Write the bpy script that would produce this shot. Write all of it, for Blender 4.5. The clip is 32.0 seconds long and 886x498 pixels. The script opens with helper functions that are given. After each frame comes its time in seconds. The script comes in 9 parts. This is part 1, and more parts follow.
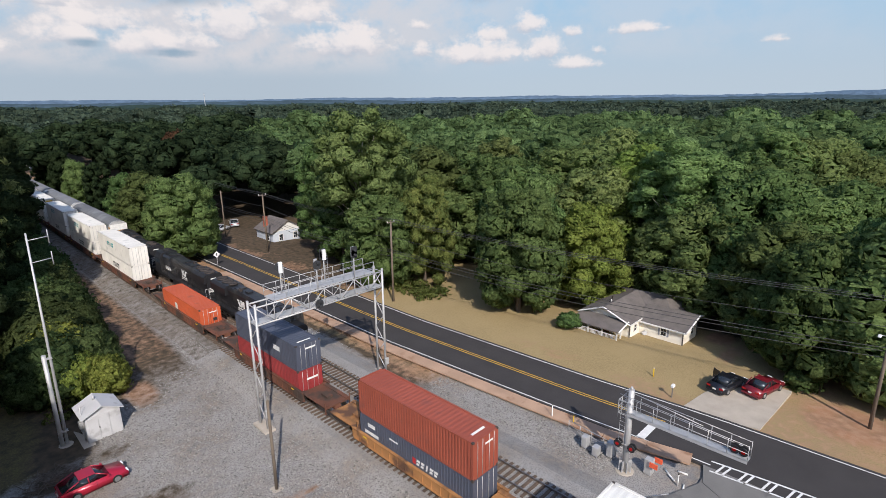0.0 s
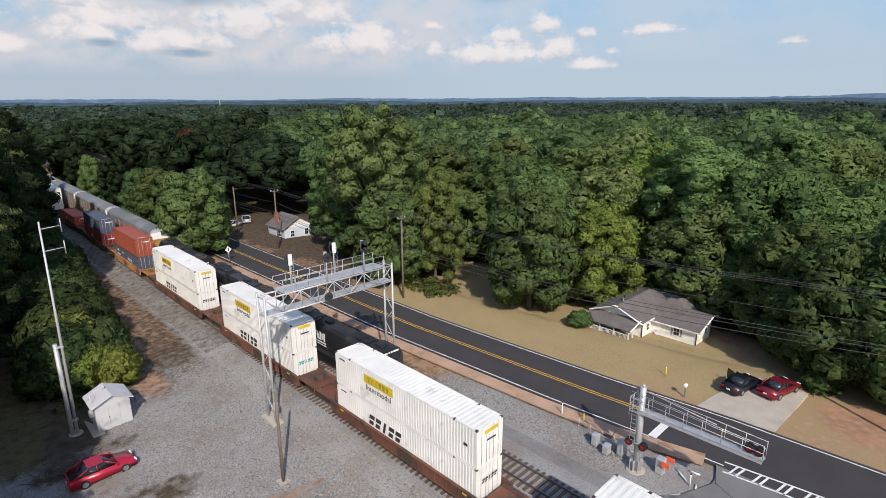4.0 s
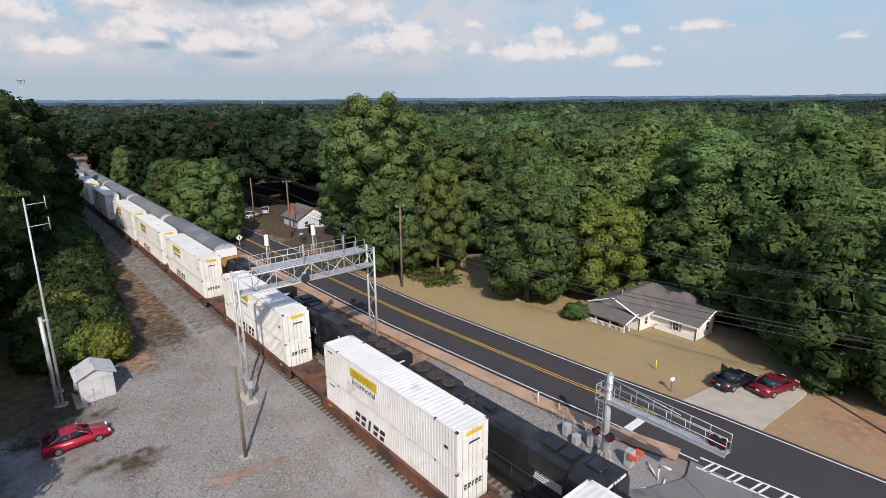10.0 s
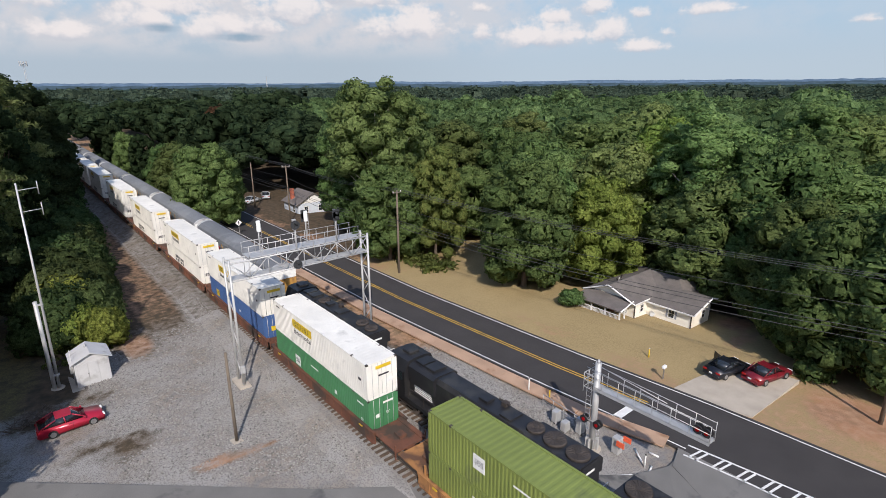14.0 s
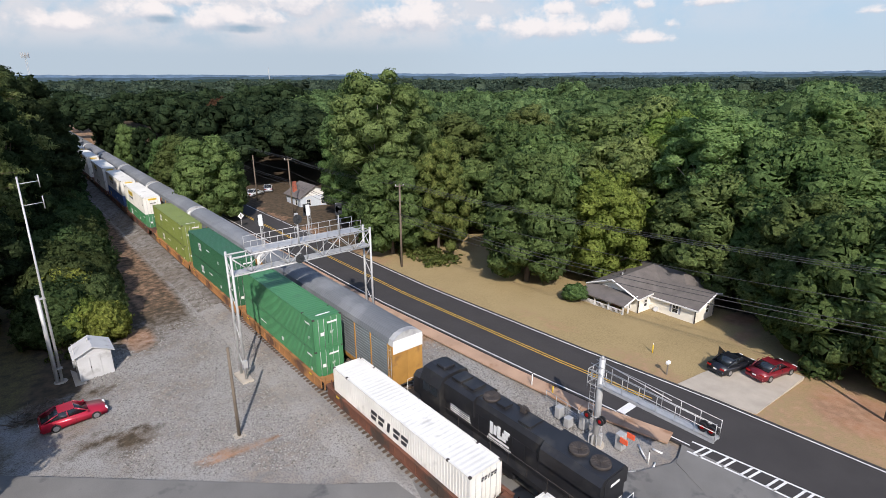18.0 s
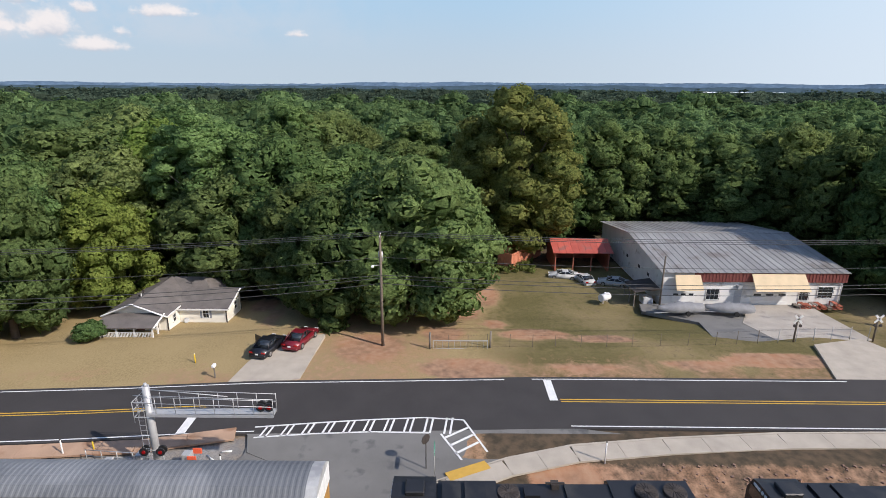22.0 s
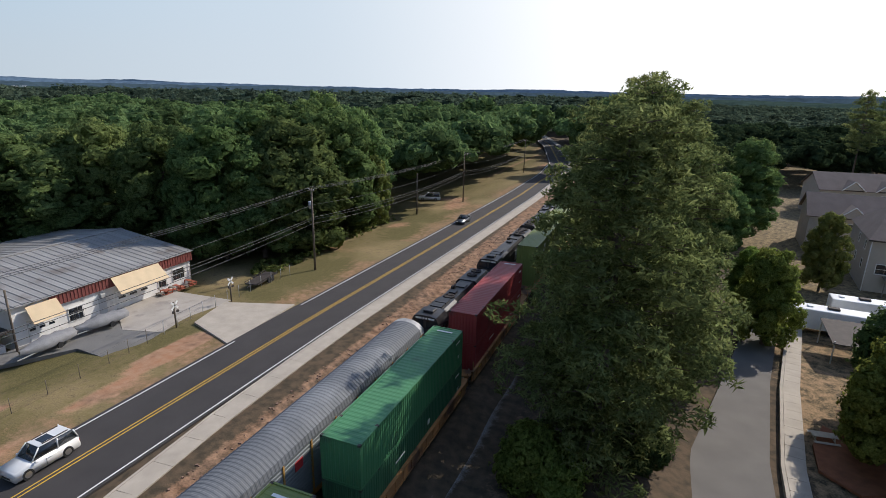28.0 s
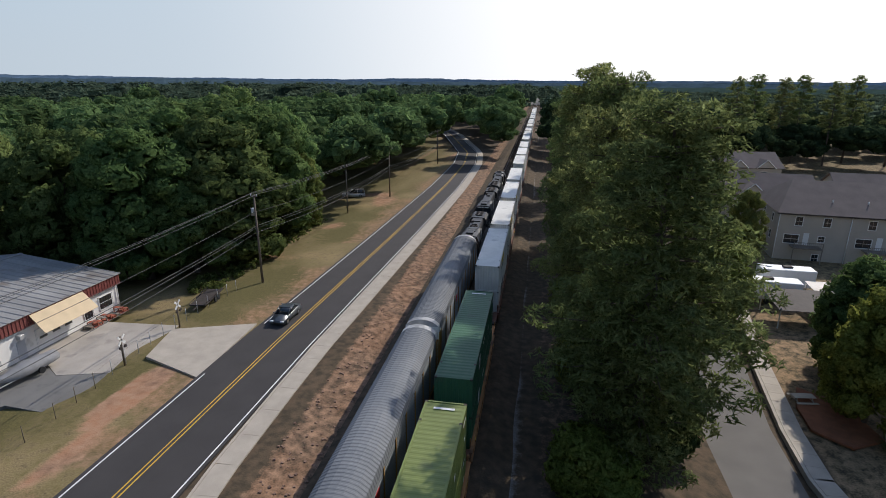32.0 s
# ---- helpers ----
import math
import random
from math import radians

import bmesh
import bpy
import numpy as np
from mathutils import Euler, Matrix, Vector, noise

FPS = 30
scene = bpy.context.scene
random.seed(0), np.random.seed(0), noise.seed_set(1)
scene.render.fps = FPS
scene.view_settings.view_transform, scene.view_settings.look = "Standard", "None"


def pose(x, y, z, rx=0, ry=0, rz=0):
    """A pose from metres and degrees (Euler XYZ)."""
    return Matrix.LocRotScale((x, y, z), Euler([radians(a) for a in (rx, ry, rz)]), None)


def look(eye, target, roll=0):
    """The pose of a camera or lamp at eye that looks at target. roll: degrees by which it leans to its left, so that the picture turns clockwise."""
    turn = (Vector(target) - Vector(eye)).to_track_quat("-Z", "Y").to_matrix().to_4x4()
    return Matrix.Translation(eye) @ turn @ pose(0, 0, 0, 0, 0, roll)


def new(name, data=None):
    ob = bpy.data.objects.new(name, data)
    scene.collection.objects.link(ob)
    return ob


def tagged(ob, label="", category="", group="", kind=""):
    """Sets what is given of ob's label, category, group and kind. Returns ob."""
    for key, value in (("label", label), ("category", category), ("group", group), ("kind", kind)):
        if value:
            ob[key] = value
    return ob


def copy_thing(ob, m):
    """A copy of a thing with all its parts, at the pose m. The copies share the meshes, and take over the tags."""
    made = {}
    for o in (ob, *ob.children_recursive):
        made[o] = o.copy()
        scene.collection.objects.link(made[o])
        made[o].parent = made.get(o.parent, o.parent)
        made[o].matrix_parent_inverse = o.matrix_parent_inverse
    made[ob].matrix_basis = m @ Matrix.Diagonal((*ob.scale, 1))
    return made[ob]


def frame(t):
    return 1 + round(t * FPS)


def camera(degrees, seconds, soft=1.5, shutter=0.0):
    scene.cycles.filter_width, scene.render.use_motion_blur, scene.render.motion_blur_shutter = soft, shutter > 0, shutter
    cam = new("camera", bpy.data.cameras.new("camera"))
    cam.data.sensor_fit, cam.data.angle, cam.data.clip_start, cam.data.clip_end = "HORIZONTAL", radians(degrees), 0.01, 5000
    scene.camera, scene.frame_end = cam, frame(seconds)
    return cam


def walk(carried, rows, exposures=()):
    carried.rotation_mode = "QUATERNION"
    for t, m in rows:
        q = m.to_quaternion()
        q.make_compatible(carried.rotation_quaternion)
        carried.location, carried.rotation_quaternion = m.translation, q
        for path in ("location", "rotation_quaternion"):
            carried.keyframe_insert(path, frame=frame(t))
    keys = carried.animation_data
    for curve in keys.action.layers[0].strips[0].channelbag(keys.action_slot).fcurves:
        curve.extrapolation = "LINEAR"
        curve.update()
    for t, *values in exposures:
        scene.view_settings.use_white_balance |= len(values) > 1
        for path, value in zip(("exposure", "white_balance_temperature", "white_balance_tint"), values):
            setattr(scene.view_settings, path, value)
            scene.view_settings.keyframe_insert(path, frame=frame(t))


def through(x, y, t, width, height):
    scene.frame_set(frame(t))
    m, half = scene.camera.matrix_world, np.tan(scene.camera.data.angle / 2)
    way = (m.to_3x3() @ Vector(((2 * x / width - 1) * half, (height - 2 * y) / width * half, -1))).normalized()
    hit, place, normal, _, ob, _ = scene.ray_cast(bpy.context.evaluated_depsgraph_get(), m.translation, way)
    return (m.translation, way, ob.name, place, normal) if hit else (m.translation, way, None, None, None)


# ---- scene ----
# the carried camera: seconds, place, yaw, pitch, roll
PATH = [
    (0, -24.14, -12.54, 27.29, -45.58, -15.50, -0.56),
    (0.5, -24.03, -12.51, 26.95, -45.23, -15.45, -0.53),
    (1, -23.99, -12.47, 26.78, -45.01, -15.41, -0.47),
    (1.5, -24.01, -12.43, 26.65, -44.87, -15.35, -0.41),
    (2, -23.98, -12.41, 26.57, -44.75, -15.34, -0.40),
    (2.5, -23.98, -12.44, 26.55, -44.62, -15.34, -0.36),
    (3, -23.97, -12.44, 26.57, -44.56, -15.34, -0.34),
    (3.5, -23.94, -12.46, 26.61, -44.43, -15.37, -0.29),
    (5.5, -23.99, -12.36, 26.10, -44.29, -15.38, -0.21),
    (6, -24.07, -12.33, 25.77, -44.28, -15.37, -0.21),
    (6.5, -24.04, -12.29, 25.67, -44.22, -15.38, -0.17),
    (7, -23.79, -12.42, 25.60, -42.97, -15.41, -0.31),
    (7.5, -23.34, -12.75, 25.55, -42.13, -15.41, -0.41),
    (8, -22.72, -13.24, 25.47, -41.66, -15.41, -0.44),
    (8.5, -21.96, -13.84, 25.34, -41.24, -15.41, -0.49),
    (9, -21.13, -14.54, 25.24, -40.99, -15.42, -0.47),
    (9.5, -20.35, -15.26, 25.11, -40.58, -15.40, -0.44),
    (10, -19.71, -15.95, 24.99, -40.20, -15.39, -0.41),
    (10.5, -19.18, -16.43, 24.96, -39.99, -15.39, -0.39),
    (11, -18.75, -16.71, 24.89, -39.78, -15.43, -0.47),
    (11.5, -18.68, -16.76, 24.91, -39.69, -15.44, -0.46),
    (12, -18.68, -16.75, 24.92, -39.70, -15.44, -0.45),
    (12.5, -18.67, -16.74, 25.03, -39.63, -15.62, -0.45),
    (13, -18.71, -16.69, 25.06, -39.61, -16.05, -0.37),
    (13.5, -18.70, -16.62, 25.10, -39.59, -16.53, -0.34),
    (14, -18.70, -16.61, 25.09, -39.57, -16.97, -0.35),
    (14.5, -18.65, -16.60, 25.11, -39.46, -17.39, -0.38),
    (16.5, -18.56, -16.41, 25.17, -39.31, -17.73, -0.31),
    (17, -18.53, -16.37, 25.15, -39.30, -17.74, -0.30),
    (17.5, -18.53, -16.33, 25.16, -39.31, -17.75, -0.28),
    (18, -18.53, -16.30, 25.17, -39.31, -17.75, -0.29),
    (18.5, -18.66, -16.19, 25.35, -40.09, -17.86, -0.24),
    (19, -18.70, -16.20, 25.37, -42.56, -17.86, -0.15),
    (19.5, -18.67, -16.29, 25.35, -47.77, -17.77, -0.08),
    (20, -18.57, -16.30, 25.29, -55.67, -17.64, 0.00),
    (20.5, -18.60, -16.35, 25.16, -64.18, -17.48, 0.09),
    (21, -18.71, -16.44, 25.09, -72.41, -17.30, 0.33),
    (21.5, -18.99, -16.49, 24.86, -81.02, -16.90, 0.37),
    (22, -19.25, -16.42, 24.74, -89.95, -16.67, 0.32),
    (22.5, -19.44, -16.42, 24.70, -98.18, -16.54, 0.28),
    (23, -19.60, -16.46, 24.71, -106.39, -16.55, 0.30),
    (23.5, -19.80, -16.44, 24.69, -114.54, -16.50, 0.36),
    (24, -19.94, -16.35, 24.63, -122.81, -16.42, 0.37),
    (24.5, -19.80, -16.19, 24.56, -129.62, -16.27, 0.61),
    (25, -19.54, -15.95, 24.50, -132.51, -16.30, 0.83),
    (25.5, -19.16, -15.56, 24.51, -136.32, -16.35, 0.90),
    (26, -18.68, -15.02, 24.55, -140.91, -16.41, 0.94),
    (26.5, -17.96, -14.48, 24.53, -145.79, -16.30, 1.11),
    (28.5, -13.32, -13.66, 24.81, -161.37, -16.42, 1.07),
    (29, -12.05, -13.63, 24.87, -164.33, -16.58, 0.93),
    (29.5, -10.76, -13.70, 24.87, -166.91, -16.67, 0.90),
    (30, -9.46, -13.74, 24.88, -168.07, -16.76, 0.79),
    (30.5, -8.19, -13.70, 24.91, -168.48, -16.91, 0.68),
    (31, -6.98, -13.62, 24.96, -168.89, -17.02, 0.57),
    (31.5, -5.83, -13.53, 25.02, -169.44, -17.10, 0.47),
    (32, -4.73, -13.48, 25.11, -170.14, -17.17, 0.44),
]
cam = camera(78.7, 32.0, 0.8, 0.04)
walk(cam, [(t, pose(x, y, z, 90 + p, 0, w) @ pose(0, 0, 0, 0, 0, r)) for t, x, y, z, w, p, r in PATH],
     exposures=[(0, 0.38, 6600, 14), (12, 0.33, 6600, 14), (17, 0.5, 6600, 14), (19, 0.54, 6600, 14), (23, 0.46, 6600, 14), (25, 0.46, 6700, 15), (29, 0.14, 6600, 12), (32, 0.06, 6550, 12)])

# ---- sky and sun ----
SUN_WAY = Vector((0.53, 0.85, 0)).normalized()          # the way shadows fall
SUN_UP = radians(38)
world = bpy.data.worlds.new("sky")
scene.world = world
world.use_nodes = True


def build_sky():
    nt = world.node_tree
    nt.nodes.clear()
    out = nt.nodes.new("ShaderNodeOutputWorld")
    bg = nt.nodes.new("ShaderNodeBackground")
    sky = nt.nodes.new("ShaderNodeTexSky")
    sky.sky_type = "NISHITA"
    sky.sun_disc = False
    sky.sun_elevation = SUN_UP
    sky.sun_rotation = math.atan2(-SUN_WAY.x, -SUN_WAY.y)
    sky.altitude = 200
    sky.air_density, sky.dust_density, sky.ozone_density = 1.0, 0.9, 2.5
    bg.inputs["Strength"].default_value = 0.15
    nt.links.new(sky.outputs["Color"], bg.inputs["Color"])
    nt.links.new(bg.outputs["Background"], out.inputs["Surface"])


build_sky()
sun_data = bpy.data.lights.new("sun", "SUN")
sun_data.energy, sun_data.angle, sun_data.color = 3.4, radians(0.6), (1.0, 0.95, 0.87)
sun = new("sun", sun_data)
sun.matrix_world = look((0, 0, 60), Vector((0, 0, 60)) + Vector((SUN_WAY.x * math.cos(SUN_UP), SUN_WAY.y * math.cos(SUN_UP), -math.sin(SUN_UP))))


# ---- small tools ----
def smooth01(a, b, v):
    k = min(1.0, max(0.0, (v - a) / (b - a)))
    return k * k * (3 - 2 * k)


def lerp_table(rows, v):
    """Straight lines through rows of (place, value)."""
    if v <= rows[0][0]:
        return rows[0][1]
    for (a, p), (b, q) in zip(rows, rows[1:]):
        if v <= b:
            return p + (q - p) * (v - a) / (b - a)
    return rows[-1][1]


def part(name, bm, material, parent=None, label=""):
    """Links a bmesh as one mesh object, under a thing or a part."""
    me = bpy.data.meshes.new(name)
    bm.to_mesh(me)
    bm.free()
    for m in (material if isinstance(material, (list, tuple)) else [material]):
        me.materials.append(m)
    ob = new(name, me)
    if parent:
        ob.parent = parent
    if label:
        tagged(ob, label)
    return ob


def again(name, me, parent, m=None, label=""):
    """One more piece on a mesh that exists."""
    ob = new(name, me)
    ob.parent = parent
    if m is not None:
        ob.matrix_basis = m
    if label:
        tagged(ob, label)
    return ob


def thing(name, label, category, group="", m=None, kind=""):
    ob = new(name)
    ob.empty_display_size = 0.2
    if m is not None:
        ob.matrix_basis = m
    return tagged(ob, label, category, group, kind)


def add_box(bm, x0, x1, y0, y1, z0, z1, m=None, mat=0):
    vs = [bm.verts.new((x, y, z)) for z in (z0, z1) for x, y in ((x0, y0), (x1, y0), (x1, y1), (x0, y1))]
    if m is not None:
        for v in vs:
            v.co = m @ v.co
    for q in ((3, 2, 1, 0), (4, 5, 6, 7), (0, 1, 5, 4), (1, 2, 6, 5), (2, 3, 7, 6), (3, 0, 4, 7)):
        bm.faces.new([vs[i] for i in q]).material_index = mat
    return vs


def box(x0, x1, y0, y1, z0, z1, m=None, bev=0.0, seg=1):
    bm = bmesh.new()
    add_box(bm, x0, x1, y0, y1, z0, z1, m)
    if bev:
        bmesh.ops.bevel(bm, geom=bm.edges[:], offset=bev, segments=seg, affect="EDGES", profile=0.5)
    return bm


def boxes(*rows):
    bm = bmesh.new()
    for r in rows:
        add_box(bm, *r)
    return bm


def add_rod(bm, a, b, r0, r1=None, n=8, caps=True, mat=0):
    a, b = Vector(a), Vector(b)
    r1 = r0 if r1 is None else r1
    q = (b - a).to_track_quat("Z", "Y")
    rings = []
    for c, r in ((a, r0), (b, r1)):
        rings.append([bm.verts.new(c + q @ Vector((r * math.cos(i * math.tau / n), r * math.sin(i * math.tau / n), 0))) for i in range(n)])
    for i in range(n):
        f = bm.faces.new((rings[0][i], rings[0][(i + 1) % n], rings[1][(i + 1) % n], rings[1][i]))
        f.smooth, f.material_index = n > 5, mat
    if caps:
        bm.faces.new(rings[0][::-1]).material_index = mat
        bm.faces.new(rings[1]).material_index = mat


def rod(a, b, r0, r1=None, n=8):
    bm = bmesh.new()
    add_rod(bm, a, b, r0, r1, n)
    return bm


def add_prism(bm, outline, a, b, axis="y", mat=0):
    """Extrudes an outline of (u, v) from a to b along an axis; u, v are the two others in order."""
    def at(u, v, w):
        return {"x": (w, u, v), "y": (u, w, v), "z": (u, v, w)}[axis]
    lo = [bm.verts.new(at(u, v, a)) for u, v in outline]
    hi = [bm.verts.new(at(u, v, b)) for u, v in outline]
    n = len(outline)
    fs = [bm.faces.new(lo), bm.faces.new(hi[::-1])]
    for i in range(n):
        fs.append(bm.faces.new((lo[i], hi[i], hi[(i + 1) % n], lo[(i + 1) % n])))
    for f in fs:
        f.material_index = mat
    bmesh.ops.recalc_face_normals(bm, faces=fs)
    return fs


def prism(outline, a, b, axis="y"):
    bm = bmesh.new()
    add_prism(bm, outline, a, b, axis)
    return bm


def raw(name, verts, faces, material, parent=None, label="", smooth=False):
    me = bpy.data.meshes.new(name)
    me.from_pydata(verts, [], faces)
    for m in (material if isinstance(material, (list, tuple)) else [material]):
        me.materials.append(m)
    if smooth:
        me.shade_smooth()
    ob = new(name, me)
    if parent:
        ob.parent = parent
    if label:
        tagged(ob, label)
    return ob


# ---- materials ----
def mat(name, base, rough=0.7, metal=0.0, vary=0.15, scale=3.0, grain=40.0, bump=0.15, spot=None, spot_at=0.62, spot_scale=0.6, rnd=0.0,
        transmit=0.0, emit=0.0, spec=0.5, detail=6.0):
    """A surface with variation at two scales, stains, a fine relief and, if asked, a tone of its own for each object."""
    m = bpy.data.materials.new(name)
    m.use_nodes = True
    nt = m.node_tree
    bsdf = nt.nodes["Principled BSDF"]
    bsdf.inputs["Roughness"].default_value = rough
    bsdf.inputs["Metallic"].default_value = metal
    bsdf.inputs["Specular IOR Level"].default_value = spec
    co = nt.nodes.new("ShaderNodeTexCoord")

    def noise_at(s, det=detail):
        n = nt.nodes.new("ShaderNodeTexNoise")
        n.inputs["Scale"].default_value = s
        n.inputs["Detail"].default_value = det
        nt.links.new(co.outputs["Object"], n.inputs["Vector"])
        return n

    big, small = noise_at(scale), noise_at(grain, 3.0)
    add = nt.nodes.new("ShaderNodeMath")
    add.operation = "MULTIPLY_ADD"
    nt.links.new(small.outputs["Fac"], add.inputs[0])
    add.inputs[1].default_value = 0.5
    nt.links.new(big.outputs["Fac"], add.inputs[2])
    rng = nt.nodes.new("ShaderNodeMapRange")
    rng.inputs["From Min"].default_value, rng.inputs["From Max"].default_value = 0.45, 1.05
    rng.inputs["To Min"].default_value, rng.inputs["To Max"].default_value = 1 - vary, 1 + vary
    nt.links.new(add.outputs[0], rng.inputs["Value"])
    value = rng.outputs["Result"]
    if rnd:
        info = nt.nodes.new("ShaderNodeObjectInfo")
        r2 = nt.nodes.new("ShaderNodeMapRange")
        r2.inputs["To Min"].default_value, r2.inputs["To Max"].default_value = 1 - rnd, 1 + rnd
        nt.links.new(info.outputs["Random"], r2.inputs["Value"])
        mul = nt.nodes.new("ShaderNodeMath")
        mul.operation = "MULTIPLY"
        nt.links.new(value, mul.inputs[0])
        nt.links.new(r2.outputs["Result"], mul.inputs[1])
        value = mul.outputs[0]
    tone = nt.nodes.new("ShaderNodeVectorMath")
    tone.operation = "SCALE"
    tone.inputs[0].default_value = base
    nt.links.new(value, tone.inputs["Scale"])
    colour = tone.outputs[0]
    if spot:
        sn = noise_at(spot_scale)
        ramp = nt.nodes.new("ShaderNodeMapRange")
        ramp.inputs["From Min"].default_value, ramp.inputs["From Max"].default_value = spot_at - 0.06, spot_at + 0.06
        nt.links.new(sn.outputs["Fac"], ramp.inputs["Value"])
        mix = nt.nodes.new("ShaderNodeMix")
        mix.data_type = "RGBA"
        nt.links.new(ramp.outputs["Result"], mix.inputs["Factor"])
        nt.links.new(colour, mix.inputs[6])
        mix.inputs[7].default_value = (*spot, 1)
        colour = mix.outputs[2]
    nt.links.new(colour, bsdf.inputs["Base Color"])
    if emit:
        nt.links.new(colour, bsdf.inputs["Emission Color"])
        bsdf.inputs["Emission Strength"].default_value = emit
    if bump:
        bp = nt.nodes.new("ShaderNodeBump")
        bp.inputs["Strength"].default_value = bump
        bp.inputs["Distance"].default_value = 0.02
        nt.links.new(small.outputs["Fac"], bp.inputs["Height"])
        nt.links.new(bp.outputs["Normal"], bsdf.inputs["Normal"])
    if transmit:
        bsdf.inputs["Transmission Weight"].default_value = transmit
    return m


def leaf_mat(name, base, other, rnd=0.25, patch=0.0, through=0.5, fine=4.5):
    """Foliage: two greens in patches, lit through as well as on top."""
    m = bpy.data.materials.new(name)
    m.use_nodes = True
    nt = m.node_tree
    nt.nodes.clear()
    out = nt.nodes.new("ShaderNodeOutputMaterial")
    dif, tra, mixs = nt.nodes.new("ShaderNodeBsdfDiffuse"), nt.nodes.new("ShaderNodeBsdfTranslucent"), nt.nodes.new("ShaderNodeMixShader")
    geo, info, co = nt.nodes.new("ShaderNodeNewGeometry"), nt.nodes.new("ShaderNodeObjectInfo"), nt.nodes.new("ShaderNodeTexCoord")
    n = nt.nodes.new("ShaderNodeTexNoise")
    n.inputs["Scale"].default_value, n.inputs["Detail"].default_value = 0.35, 3
    nt.links.new(co.outputs["Object"], n.inputs["Vector"])
    fac = nt.nodes.new("ShaderNodeMath")
    fac.operation = "MULTIPLY_ADD"
    nt.links.new(geo.outputs["Random Per Island"], fac.inputs[0])
    fac.inputs[1].default_value = 0.35
    nt.links.new(n.outputs["Fac"], fac.inputs[2])
    sub = nt.nodes.new("ShaderNodeMapRange")
    sub.inputs["From Min"].default_value, sub.inputs["From Max"].default_value = 0.42, 0.92
    nt.links.new(fac.outputs[0], sub.inputs["Value"])
    mix = nt.nodes.new("ShaderNodeMix")
    mix.data_type = "RGBA"
    mix.inputs[6].default_value, mix.inputs[7].default_value = (*base, 1), (*other, 1)
    nt.links.new(sub.outputs["Result"], mix.inputs["Factor"])
    hsv = nt.nodes.new("ShaderNodeHueSaturation")
    r2, r3 = nt.nodes.new("ShaderNodeMapRange"), nt.nodes.new("ShaderNodeMapRange")
    r2.inputs["To Min"].default_value, r2.inputs["To Max"].default_value = 1 - rnd, 1 + rnd
    r3.inputs["To Min"].default_value, r3.inputs["To Max"].default_value = 0.47, 0.52
    w = nt.nodes.new("ShaderNodeMath")
    w.operation = "FRACT"
    w2 = nt.nodes.new("ShaderNodeMath")
    w2.operation = "MULTIPLY"
    w2.inputs[1].default_value = 7.31
    nt.links.new(info.outputs["Random"], w2.inputs[0])
    nt.links.new(w2.outputs[0], w.inputs[0])
    nt.links.new(info.outputs["Random"], r2.inputs["Value"])
    nt.links.new(w.outputs[0], r3.inputs["Value"])
    nt.links.new(r2.outputs["Result"], hsv.inputs["Value"])
    nt.links.new(r3.outputs["Result"], hsv.inputs["Hue"])
    if patch:
        # each crown of a joined wood has its own tone
        n2, sc = nt.nodes.new("ShaderNodeTexVoronoi"), nt.nodes.new("ShaderNodeVectorMath")
        n2.inputs["Scale"].default_value = patch
        flatc = nt.nodes.new("ShaderNodeVectorMath")
        flatc.operation = "MULTIPLY"
        flatc.inputs[1].default_value = (1, 1, 0.2)
        nt.links.new(co.outputs["Object"], flatc.inputs[0])
        nt.links.new(flatc.outputs[0], n2.inputs["Vector"])
        sepc, tone = nt.nodes.new("ShaderNodeSeparateColor"), nt.nodes.new("ShaderNodeMapRange")
        nt.links.new(n2.outputs["Color"], sepc.inputs["Color"])
        nt.links.new(sepc.outputs["Red"], tone.inputs["Value"])
        tone.inputs["To Min"].default_value, tone.inputs["To Max"].default_value = 0.62, 1.4
        sc.operation = "SCALE"
        nt.links.new(mix.outputs[2], sc.inputs[0])
        nt.links.new(tone.outputs["Result"], sc.inputs["Scale"])
        nt.links.new(sc.outputs[0], hsv.inputs["Color"])
    else:
        nt.links.new(mix.outputs[2], hsv.inputs["Color"])
    # single leaves and twigs: tone and relief at a hand's width
    leaflet, spread, toned, relief = nt.nodes.new("ShaderNodeTexNoise"), nt.nodes.new("ShaderNodeMapRange"), nt.nodes.new("ShaderNodeVectorMath"), nt.nodes.new("ShaderNodeBump")
    leaflet.inputs["Scale"].default_value, leaflet.inputs["Detail"].default_value, leaflet.inputs["Roughness"].default_value = fine, 2, 0.7
    nt.links.new(co.outputs["Object"], leaflet.inputs["Vector"])
    spread.inputs["From Min"].default_value, spread.inputs["From Max"].default_value = 0.3, 0.7
    spread.inputs["To Min"].default_value, spread.inputs["To Max"].default_value = 0.45, 1.55
    nt.links.new(leaflet.outputs["Fac"], spread.inputs["Value"])
    toned.operation = "SCALE"
    nt.links.new(hsv.outputs["Color"], toned.inputs[0])
    nt.links.new(spread.outputs["Result"], toned.inputs["Scale"])
    relief.inputs["Strength"].default_value, relief.inputs["Distance"].default_value = 0.8, 0.5 / fine
    nt.links.new(leaflet.outputs["Fac"], relief.inputs["Height"])
    nt.links.new(relief.outputs["Normal"], dif.inputs["Normal"])
    nt.links.new(toned.outputs[0], dif.inputs["Color"])
    nt.links.new(toned.outputs[0], tra.inputs["Color"])
    mixs.inputs[0].default_value = through
    nt.links.new(dif.outputs[0], mixs.inputs[1])
    nt.links.new(tra.outputs[0], mixs.inputs[2])
    nt.links.new(mixs.outputs[0], out.inputs["Surface"])
    return m


